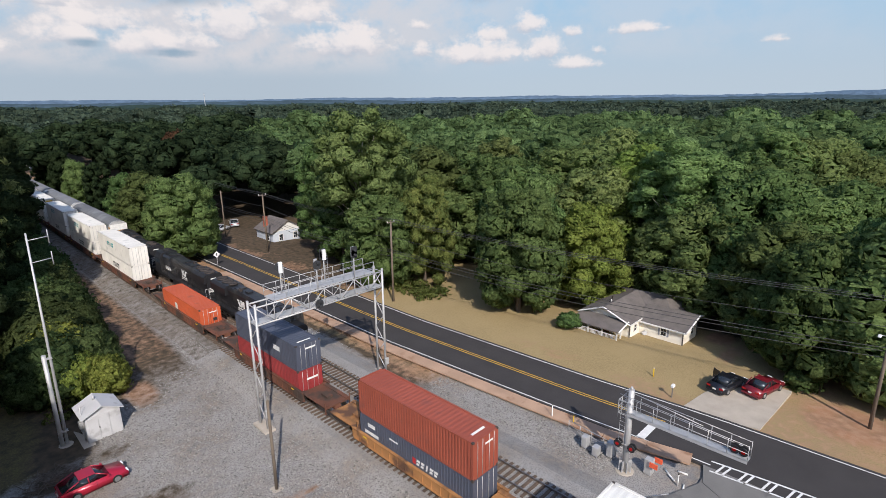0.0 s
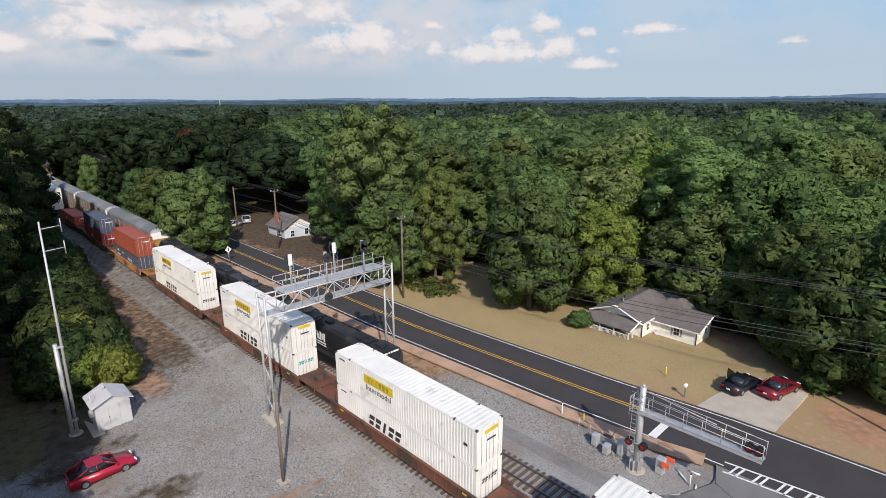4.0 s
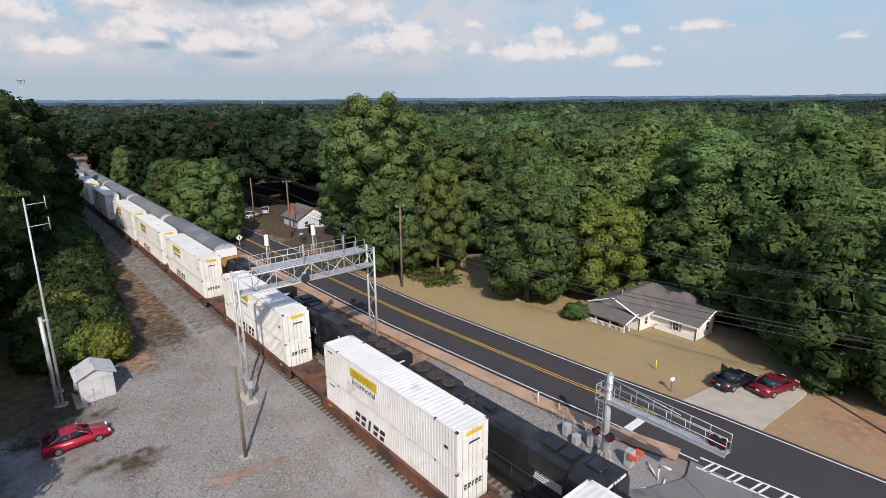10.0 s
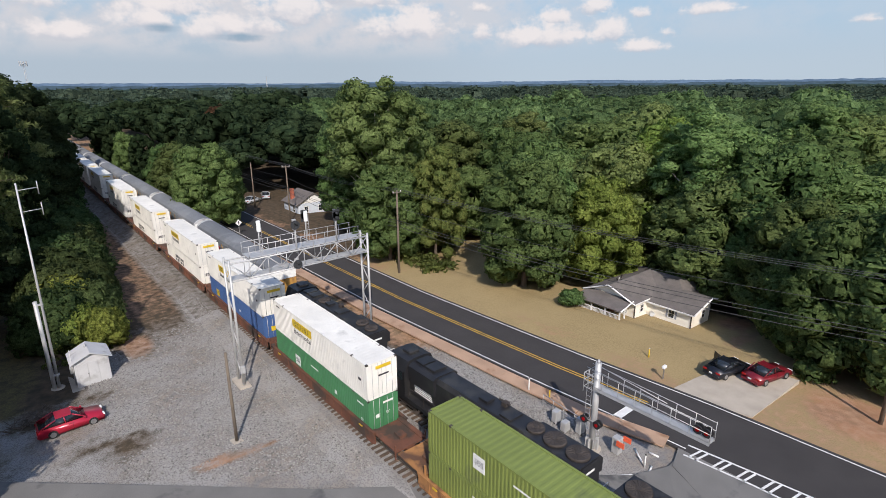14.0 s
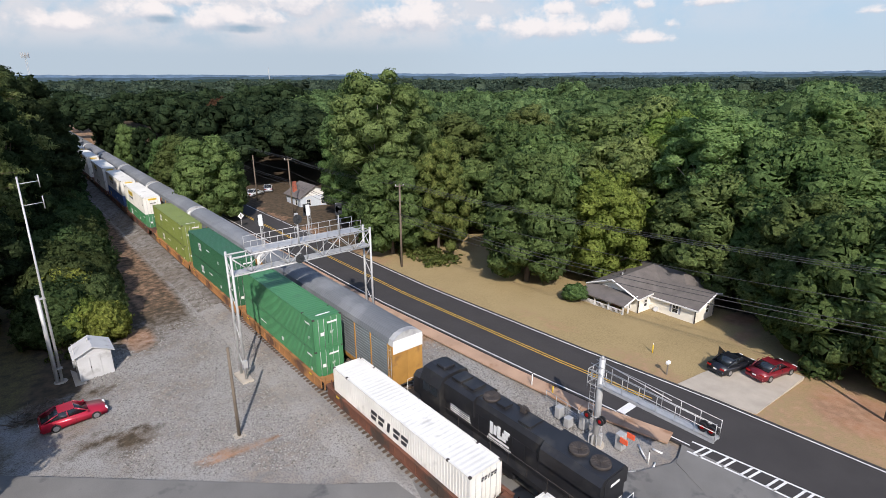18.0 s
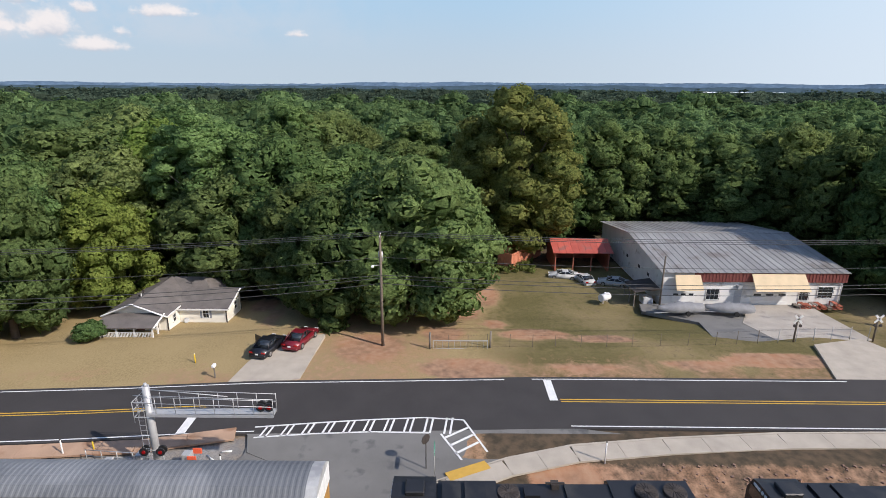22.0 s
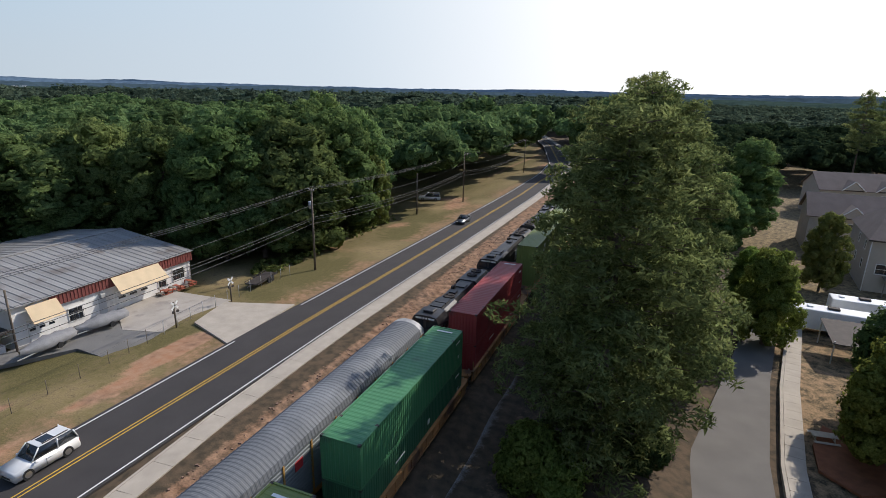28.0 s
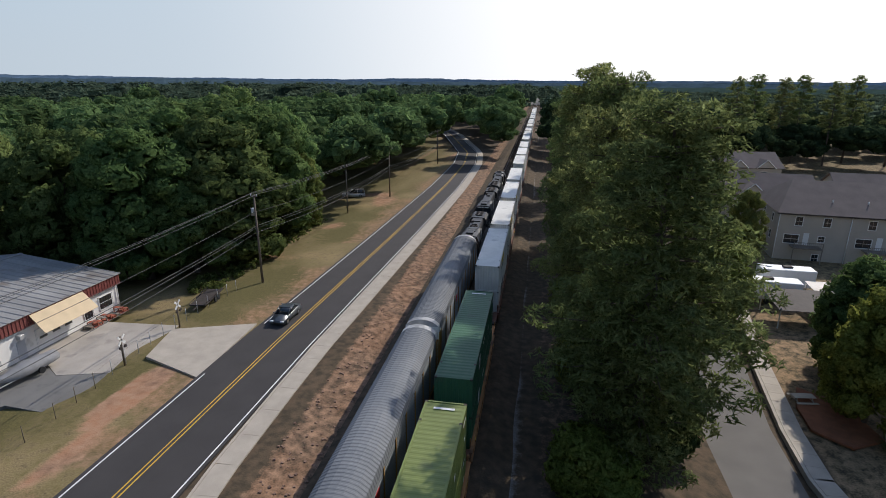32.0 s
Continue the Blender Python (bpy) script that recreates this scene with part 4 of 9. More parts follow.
def build_locomotive(L, fans, mark):
    """A hood unit with its cab at the +y end; fans: (place, radius) on the roof."""
    c = thing("locomotive", "black diesel locomotive with white markings and roof fans", "locomotive", "locomotives")
    part("frame", boxes((-1.5, 1.5, 0.4, L - 0.4, 1.25, 1.6), (-0.3, 0.3, -0.2, L + 0.2, 0.75, 1.05)), BLACK_PAINT, c)
    part("fuel_tank", box(-1.25, 1.25, L * 0.38, L * 0.62, 0.35, 1.3, bev=0.15, seg=2), BLACK_PAINT, c)
    hood = [(-0.95, 1.6), (0.95, 1.6), (0.95, 4.0), (0.75, 4.35), (-0.75, 4.35), (-0.95, 4.0)]
    yc0, yc1 = L - 4.6, L - 2.3
    part("long_hood", prism(hood, 0.9, yc0), BLACK_PAINT, c)
    wide = [(-1.3, 3.2), (1.3, 3.2), (1.3, 4.1), (0.95, 4.45), (-0.95, 4.45), (-1.3, 4.1)]
    part("radiator", prism(wide, 0.95, 5.2), BLACK_PAINT, c, "flared radiator section")
    part("blower_duct", prism([(-1.15, 2.9), (1.15, 2.9), (1.15, 4.2), (0.85, 4.42), (-0.85, 4.42), (-1.15, 4.2)], yc0 - 3.2, yc0 - 0.1), BLACK_PAINT, c)
    cab = [(-1.5, 1.6), (1.5, 1.6), (1.5, 3.7), (1.1, 4.5), (0.5, 4.62), (-0.5, 4.62), (-1.1, 4.5), (-1.5, 3.7)]
    cabp = part("cab", prism(cab, yc0, yc1), BLACK_PAINT, c)
    for s in (-1, 1):
        part("cab_window", boxes((min(s * 1.49, s * 1.515), max(s * 1.49, s * 1.515), yc0 + 0.3, yc0 + 1.05, 2.9, 3.6), (min(s * 1.49, s * 1.515), max(s * 1.49, s * 1.515), yc0 + 1.2, yc0 + 1.95, 2.9, 3.6)), GLASS_DARK, cabp, "dark side window")
        part("windshield", box(min(s * 0.15, s * 1.2), max(s * 0.15, s * 1.2), yc1 - 0.01, yc1 + 0.02, 3.45, 4.15), GLASS_DARK, cabp, "dark windshield pane")
        part("stripe", boxes(*[(min(s * 0.98, s * 0.94), max(s * 0.98, s * 0.94), yc0 - 2.8 + k * 0.05, yc0 - 0.6, 2.15 + k * 0.16, 2.22 + k * 0.16) for k in range(5)]), MARK_WHITE, c, "white painted stripes")
        bm = bmesh.new()
        for k, (y, z, w, h) in enumerate(mark):
            add_box(bm, min(s * 0.98, s * 0.94), max(s * 0.98, s * 0.94), y - w / 2, y + w / 2, z - h / 2, z + h / 2)
        part("trade_mark", bm, MARK_WHITE, c, "white trade mark as plain slabs")
        bm = bmesh.new()
        for k in range(9):
            y = 1.2 + k * (yc0 - 1.6) / 8
            add_rod(bm, (s * 1.42, y, 1.6), (s * 1.42, y, 2.5), 0.02, n=5)
        add_rod(bm, (s * 1.42, 1.2, 2.5), (s * 1.42, yc0 - 0.4, 2.5), 0.02, n=5)
        part("handrail", bm, GRIME, c)
        bm = bmesh.new()
        for k in range(7):
            add_box(bm, min(s * 0.94, s * 0.975), max(s * 0.94, s * 0.975), 5.6 + k * 1.05, 6.5 + k * 1.05, 1.75, 3.3)
        part("hood_door", bm, BLACK_PAINT, c)
        for end, y in ((0, 0.5), (1, L - 0.5)):
            part("steps", boxes(*[(min(s * 1.1, s * 1.5), max(s * 1.1, s * 1.5), y - 0.35, y + 0.35, 0.4 + k * 0.38, 0.44 + k * 0.38) for k in range(3)]), GRIME, c)
            bm = bmesh.new()
            add_rod(bm, (s * 1.4, y, 0.5), (s * 1.4, y, 2.6), 0.02, n=5)
            add_rod(bm, (s * 1.4, y, 2.6), (s * 0.4, y, 2.6), 0.02, n=5)
            part("grab_iron", bm, MARK_WHITE, c, "white painted grab iron")
    nose = [(-1.0, 1.6), (1.0, 1.6), (1.0, 3.0), (0.7, 3.3), (-0.7, 3.3), (-1.0, 3.0)]
    part("nose", prism(nose, yc1, L - 0.75), BLACK_PAINT, c)
    part("nose_stripe", boxes(*[(-0.9, 0.9, L - 0.75, L - 0.735, 1.8 + k * 0.17, 1.87 + k * 0.17) for k in range(5)]), MARK_WHITE, c, "white stripes on the nose")
    part("end_stripe", boxes(*[(-0.85, 0.85, 0.885, 0.9, 1.9 + k * 0.17, 1.97 + k * 0.17) for k in range(4)], (-0.4, 0.4, 0.88, 0.9, 3.7, 3.85)), MARK_WHITE, c, "white stripes on the hood end")
    part("number_board", boxes((-0.95, -0.35, yc1 - 0.02, yc1 + 0.03, 4.25, 4.42), (0.35, 0.95, yc1 - 0.02, yc1 + 0.03, 4.25, 4.42)), MARK_WHITE, cabp, "white number board, plain")
    part("headlight", rod((-0.14, yc1, 4.35), (-0.14, yc1 + 0.05, 4.35), 0.1, n=12), MARK_WHITE, cabp)
    part("headlight", rod((0.14, yc1, 4.35), (0.14, yc1 + 0.05, 4.35), 0.1, n=12), MARK_WHITE, cabp)
    for y, r in fans:
        z = 4.45 if y < 5.2 else 4.35
        bm = bmesh.new()
        add_rod(bm, (0, y, z - 0.02), (0, y, z + 0.16), r, r * 0.94, n=24)
        fan = part("roof_fan", bm, GRIME, c)
        bm = bmesh.new()
        for k in range(16):
            a = k * math.tau / 16
            add_rod(bm, (0.15 * r * math.cos(a), y + 0.15 * r * math.sin(a), z + 0.17), (0.85 * r * math.cos(a + 0.25), y + 0.85 * r * math.sin(a + 0.25), z + 0.17), 0.018, n=4)
        add_rod(bm, (0, y, z + 0.1), (0, y, z + 0.2), r * 0.2, n=12)
        part("fan_blades", bm, GRIME, fan, "dark fan blades")
    for row in ((-0.6, 0.6, yc0 - 2.6, yc0 - 1.5, 4.42, 4.6), (-0.6, 0.6, yc0 - 1.3, yc0 - 0.3, 4.42, 4.6), (-0.35, 0.35, 9.0, 9.8, 4.35, 4.55), (-0.6, 0.6, 6.6, 7.6, 4.35, 4.47)):
        part("roof_hatch", box(*row), BLACK_PAINT, c)
    part("air_conditioner", box(-0.5, 0.5, yc0 + 0.6, yc0 + 1.6, 4.6, 4.85, bev=0.05), BLACK_PAINT, cabp)
    part("horn", boxes((0.3, 0.7, 7.9, 8.3, 4.35, 4.65), (0.4, 0.5, 7.6, 8.6, 4.6, 4.7)), GRIME, c)
    for yc in (3.2, L - 3.4):
        bm = bmesh.new()
        for k in (-1, 1):
            add_box(bm, k * 1.0 - 0.1, k * 1.0 + 0.1, yc - 2.1, yc + 2.1, 0.5, 0.85)
        add_box(bm, -1.0, 1.0, yc - 0.4, yc + 0.4, 0.6, 1.25)
        truck = part("truck", bm, GRIME, c)
        for y in (yc - 1.7, yc, yc + 1.7):
            bm = bmesh.new()
            for k in (-0.76, 0.76):
                add_rod(bm, (k - 0.065, y, 0.51), (k + 0.065, y, 0.51), 0.51, n=16)
            add_rod(bm, (-0.76, y, 0.51), (0.76, y, 0.51), 0.08)
            part("wheelset", bm, STEEL, truck)
    return c


def build_far_train():
    slabs = [(9.6, 2.95, 0.28, 0.9), (9.25, 2.95, 0.28, 0.7), (8.9, 2.95, 0.28, 0.9), (8.35, 2.95, 0.5, 0.34), (8.2, 3.25, 0.5, 0.24), (8.5, 2.65, 0.5, 0.24), (8.9, 2.3, 1.9, 0.16), (8.9, 2.05, 2.2, 0.16)]
    a = build_locomotive(19.0, [(1.9, 0.62), (3.4, 0.62), (10.6, 0.62)], slabs)
    b = build_locomotive(21.6, [(1.8, 0.75), (3.5, 0.75), (5.0, 0.6)], slabs)
    d = copy_thing(b, Matrix())
    # the leading engine runs cab first, towards -y
    KEYED.append((a, FAR_ROWS, (FAR_TRACK, -20.7, 0), 0))
    KEYED.append((b, FAR_ROWS, (FAR_TRACK, -42.8, 0), 0))
    KEYED.append((d, FAR_ROWS, (FAR_TRACK, -43.1, 0), 180))
    rack = build_autorack()
    KEYED.append((rack, FAR_ROWS, (FAR_TRACK, -0.4, 0), 0))
    for k in range(1, 9):
        KEYED.append((copy_thing(rack, Matrix()), FAR_ROWS, (FAR_TRACK, -0.4 + 28.35 * k, 0), 0))


build_near_train()
build_far_train()


# ---- trees ----
def leaf_cards(rng, lobes, count, size, long=1.0, floor=-0.45, loose=0.55, clump=7, puff=0.48, wide=1.0):
    """Folded leaf sprays, gathered in clumps on the outside of a set of lobes (x, y, z, r, flat): corners and the way each spray faces."""
    lo = np.array(lobes, float)
    w = lo[:, 3] ** 2
    pick = rng.choice(len(lo), int(count / clump * 1.9) + 4, p=w / w.sum())
    d = rng.normal(size=(len(pick), 3))
    d[:, 2] += 0.3
    d /= np.linalg.norm(d, axis=1)[:, None]
    c = lo[pick]
    flat = np.stack([np.ones(len(c)), np.ones(len(c)), c[:, 4]], 1)
    p = c[:, :3] + d * (c[:, 3] * rng.uniform(0.78, 1.05, len(pick)))[:, None] * flat
    keep = d[:, 2] > floor
    near = np.linalg.norm((p[:, None, :] - lo[None, :, :3]) / np.stack([lo[:, 3], lo[:, 3], lo[:, 3] * lo[:, 4]], 1)[None], axis=2)
    keep &= (near < 0.68).sum(1) == 0
    m = max(1, count // clump)
    p, d = np.repeat(p[keep][:m], clump, 0), np.repeat(d[keep][:m], clump, 0)
    e = rng.normal(size=p.shape) + d * 0.7
    e /= np.linalg.norm(e, axis=1)[:, None]
    spread = size * puff * clump ** 0.5
    p = p + e * spread * rng.uniform(0.5, 1.1, (len(p), 1)) * np.array((1, 1, 0.7))
    face = d * 0.75 + e * 0.6 + rng.normal(size=d.shape) * 0.16
    face /= np.linalg.norm(face, axis=1)[:, None]
    n = face + rng.normal(size=d.shape) * loose
    n /= np.linalg.norm(n, axis=1)[:, None]
    t = np.cross(n, rng.normal(size=n.shape))
    t /= np.linalg.norm(t, axis=1)[:, None]
    b = np.cross(n, t) * wide
    s = size * rng.uniform(0.6, 1.3, len(p))[:, None]
    j = lambda: rng.uniform(0.6, 1.2, (len(p), 1))
    q = np.stack([p - t * s * j() * 0.5 * long + n * s * 0.12, p - b * s * j() * 0.5 - n * s * 0.1, p + t * s * j() * 0.5 * long + n * s * 0.12, p + b * s * j() * 0.5 - n * s * 0.1], 1)
    return q.reshape(-1, 3), face


def heart_quads(lobes, k=3, part_of=0.88):
    """Quads over rounded bodies inside the lobes, which close the crown behind the sprays."""
    g = np.linspace(-1, 1, k + 1)
    faces = []
    for axis in range(3):
        for side in (-1, 1):
            for i in range(k):
                for j in range(k):
                    q = []
                    for u, v in ((g[i], g[j]), (g[i + 1], g[j]), (g[i + 1], g[j + 1]), (g[i], g[j + 1])):
                        c = [0, 0, 0]
                        c[axis], c[(axis + 1) % 3], c[(axis + 2) % 3] = side, u, v
                        q.append(c)
                    faces.append(q if side > 0 else q[::-1])
    d = np.array(faces, float).reshape(-1, 3)
    d /= np.linalg.norm(d, axis=1)[:, None]
    vs, ns = [], []
    for x, y, z, r, flat in lobes:
        bump = 1 + 0.1 * np.sin(d[:, 0] * 5 + x * 3) * np.sin(d[:, 1] * 5 + y * 3) + 0.06 * np.sin(d[:, 2] * 9 + z)
        rough = np.random.default_rng(int(abs(x * 91 + y * 57 + z * 33)) + 3)
        v = np.array((x, y, z)) + d * (r * part_of * bump)[:, None] * np.array((1, 1, flat))
        vs.append(v + rough.normal(size=v.shape) * r * 0.09)
        m = d + np.repeat(rough.normal(size=(len(d) // 4, 3)) * 0.18, 4, 0)
        ns.append(m / np.linalg.norm(m, axis=1)[:, None])
    return np.concatenate(vs), np.concatenate(ns)


def card_mesh(name, cards, material):
    """One mesh of loose quads; the ways they face are given for each quad or for each corner."""
    verts, face = cards
    me = bpy.data.meshes.new(name)
    n = len(verts) // 4
    me.vertices.add(len(verts))
    me.vertices.foreach_set("co", np.ascontiguousarray(verts, dtype=np.float32).ravel())
    me.loops.add(n * 4)
    me.loops.foreach_set("vertex_index", np.arange(n * 4, dtype=np.int32))
    me.polygons.add(n)
    me.polygons.foreach_set("loop_start", np.arange(0, n * 4, 4, dtype=np.int32))
    me.update(calc_edges=True)
    me.materials.append(material)
    if len(verts) < 1500000:
        me.normals_split_custom_set((face if len(face) == len(verts) else np.repeat(face, 4, 0)).tolist())
    return me


def full_crown(rng, lobes, cards, size, long=1.0, floor=-0.45, loose=0.3, clump=7, k=3):
    v, f = leaf_cards(rng, lobes, cards, size, long, floor, loose, clump)
    hv, hn = heart_quads(lobes, k)
    return np.concatenate([v, hv]), np.concatenate([np.repeat(f, 4, 0), hn])


def to_height(cards, H):
    v, f = cards
    v[:, 2] *= H / np.percentile(v[:, 2], 99.9)
    return v, f


def crown_lobes(rng, H, R, z0, n, lobe=(0.34, 0.55), taper=0.35):
    """Rounded masses over a domed crown, some pushed out and some drawn in."""
    V = (H - z0) / 2
    zc = z0 + V
    out = [(0, 0, zc, R * 0.6, min(1.6, V / R * 0.9))]
    for i in range(n):
        cz = 0.97 - 1.66 * (i + 0.5) / n
        a = i * 2.39996 + rng.uniform(-0.35, 0.35)
        r = R * rng.uniform(*lobe)
        push = rng.uniform(0.8, 1.06)
        ring = math.sqrt(1 - cz * cz) * (1 - taper * 0.55 * max(0.0, cz)) * max(0.0, R - r * 0.7) * push
        out.append((ring * math.cos(a), ring * math.sin(a), zc + (V - r * 0.62) * cz * push, r, rng.uniform(0.7, 0.92)))
    return out


def trunk_bm(rng, H, r, lobes, limbs=9):
    bm = bmesh.new()
    p, rad = Vector((0, 0, -0.6)), r * 1.25
    for k in range(1, 6):
        q = Vector((rng.uniform(-0.25, 0.25) * k * 0.5, rng.uniform(-0.25, 0.25) * k * 0.5, H * 0.8 * k / 5))
        add_rod(bm, p, q, rad, r * (1 - 0.16 * k), 8, caps=False)
        p, rad = q, r * (1 - 0.16 * k)
    for x, y, z, lr, _ in lobes[1::max(1, len(lobes) // limbs)]:
        base = Vector((0, 0, max(H * 0.18, z * 0.62)))
        mid = base.lerp(Vector((x, y, z)), 0.5) + Vector((0, 0, -0.3))
        add_rod(bm, base, mid, r * 0.42, r * 0.27, 6, caps=False)
        add_rod(bm, mid, Vector((x, y, z)), r * 0.27, r * 0.08, 6, caps=False)
    return bm


KINDS = {}


def tree_kind(key, seed, H, R, z0, n, cards, size, leaf, bark_r=0.28, long=1.0, lobe=(0.34, 0.55), taper=0.35, limbs=9, bark=None):
    rng = np.random.default_rng(seed)
    lobes = crown_lobes(rng, H, R, z0, n, lobe, taper)
    crown = card_mesh("crown", to_height(full_crown(rng, lobes, cards, size, long), H), leaf)
    me = bpy.data.meshes.new("trunk")
    bm = trunk_bm(rng, H, bark_r, lobes, limbs)
    bm.to_mesh(me)
    bm.free()
    me.materials.append(bark or BARK)
    KINDS[key] = (H, crown, me, lobes)


def pine_kind(key, seed, H, R, z0, whorls, cards, size, leaf, full=1.0):
    """A pine: whorls of drooping tufted limbs round a straight trunk."""
    rng = np.random.default_rng(seed)
    lobes = []
    for i in range(whorls):
        k = i / (whorls - 1)
        z = z0 + (H - 1.2 - z0) * k
        reach = R * (1 - 0.62 * k ** 1.7) * (0.52 + 0.48 * min(1, k * 2.4))
        m = rng.integers(4, 7)
        for j in range(m):
            a = j * math.tau / m + i * 1.9 + rng.uniform(-0.5, 0.5)
            out = reach * rng.uniform(0.55, 1.15)
            rise = rng.uniform(-0.5, 0.8)
            for f in (0.5, 0.78, 1.0):
                r = (0.34 + 0.13 * reach * rng.uniform(0.5, 1.2)) * full
                lobes.append((out * f * math.cos(a) + rng.uniform(-.3, .3), out * f * math.sin(a) + rng.uniform(-.3, .3), z + rise * f + rng.uniform(-0.25, 0.25), r, 0.62))
    lobes.append((0, 0, H - 1.0, 0.7, 1.0))
    crown = card_mesh("crown", to_height(leaf_cards(rng, lobes, cards, size, 2.0, -0.6, 0.6, 8, 0.45, 0.42), H), leaf)
    bm = bmesh.new()
    add_rod(bm, (0, 0, -0.6), (0, 0, H * 0.97), R * 0.05 + 0.08, 0.05, 8, caps=False)
    for x, y, z, r, _ in lobes[2::3]:
        add_rod(bm, (0, 0, z - 0.4), (x, y, z), 0.08, 0.02, 5, caps=False)
    me = bpy.data.meshes.new("trunk")
    bm.to_mesh(me)
    bm.free()
    me.materials.append(BARK)
    KINDS[key] = (H, crown, me, lobes)


tree_kind("oak", 11, 16, 7.0, -2.4, 56, 11500, 0.34, LEAF, 0.4, lobe=(0.2, 0.34), taper=0.2)
tree_kind("oak2", 12, 18, 6.4, -2.6, 50, 9000, 0.36, LEAF, 0.36, lobe=(0.2, 0.36), taper=0.25)
tree_kind("broad", 13, 17, 6.0, -2.4, 46, 8500, 0.36, LEAF, 0.32, taper=0.3, lobe=(0.2, 0.36))
tree_kind("tall", 14, 24, 5.8, -1.0, 54, 8000, 0.4, LEAF, 0.34, taper=0.35, lobe=(0.2, 0.36))
tree_kind("light", 15, 15, 5.2, -2.2, 46, 9500, 0.32, LEAF_LIGHT, 0.28, taper=0.45, lobe=(0.2, 0.34))
tree_kind("sycamore", 16, 26, 7.2, 7.5, 46, 7500, 0.4, LEAF_PALE, 0.3, lobe=(0.16, 0.3), taper=0.2, bark=BARK_PALE, limbs=22)
tree_kind("turning", 17, 22, 7.0, -3.0, 54, 9000, 0.38, LEAF_DRY, 0.34, lobe=(0.18, 0.3), taper=0.35)
# the two dark kinds carry cloud shade in their leaf colour
tree_kind("dark", 24, 20, 6.2, -2.4, 44, 6500, 0.4, LEAF_SHADED, 0.34, lobe=(0.2, 0.36), taper=0.25)
tree_kind("dark tall", 25, 26, 5.6, -2.5, 50, 7500, 0.4, LEAF_SHADED, 0.34, lobe=(0.22, 0.38), taper=0.4)
tree_kind("red", 26, 20, 5.0, 6.0, 22, 4000, 0.46, LEAF_RED, 0.3)
tree_kind("bush", 18, 4.0, 2.4, -0.6, 18, 3200, 0.24, LEAF_LIGHT, 0.06, limbs=5)
tree_kind("dense", 19, 7.0, 4.2, -0.9, 28, 6500, 0.3, LEAF_HEDGE, 0.12, limbs=6)
tree_kind("shrub", 20, 2.2, 1.5, 0.05, 16, 2200, 0.16, LEAF, 0.05, limbs=5)
pine_kind("pine", 21, 26, 5.4, 1.5, 26, 42000, 0.3, NEEDLE, 1.25)
pine_kind("pine2", 22, 28, 4.8, 9.0, 15, 17000, 0.36, NEEDLE, 1.15)
pine_kind("bare pine", 23, 30, 5.0, 13.0, 11, 8000, 0.42, NEEDLE, 0.72)
LABELS = {"oak": ("tree", "broad green oak tree with a full crown"), "oak2": ("tree", "green hardwood tree with a dense crown"), "broad": ("tree", "rounded green hardwood tree at the wood edge"),
          "tall": ("tree", "tall green woodland tree"), "light": ("tree", "bright yellow-green leafy tree by the lawn"), "sycamore": ("tree", "tall pale green tree with an open crown"),
          "turning": ("tree", "tall tree with leaves turning yellow"), "bush": ("bush", "low green leafy bush"), "dense": ("bush", "tall dense green shrub"), "shrub": ("bush", "round clipped green shrub beside the porch"),
          "dark": ("tree", "hardwood tree, its green darkened for cloud shade"), "dark tall": ("tree", "tall woodland tree, its green darkened for cloud shade"), "red": ("tree", "tree with rust-red autumn leaves"), "pine": ("pine tree", "tall dark green pine with layered limbs"), "pine2": ("pine tree", "tall pine with a high green crown"), "bare pine": ("pine tree", "tall thin pine with a bare trunk")}


def tree(key, x, y, H, spread=1.0, turn=0.0, z=None):
    h, crown, trunk, _ = KINDS[key]
    name, label = LABELS[key]
    s = H / h
    ob = thing(name.replace(" ", "_"), label, name, "trees" if "tree" in name else "bushes")
    ob.matrix_basis = pose(x, y, ground_z(x, y) - 0.05 if z is None else z, 0, 0, turn)
    m = Matrix.Diagonal((s * spread, s * spread, s, 1))
    again("crown", crown, ob, m)
    again("trunk", trunk, ob, m)


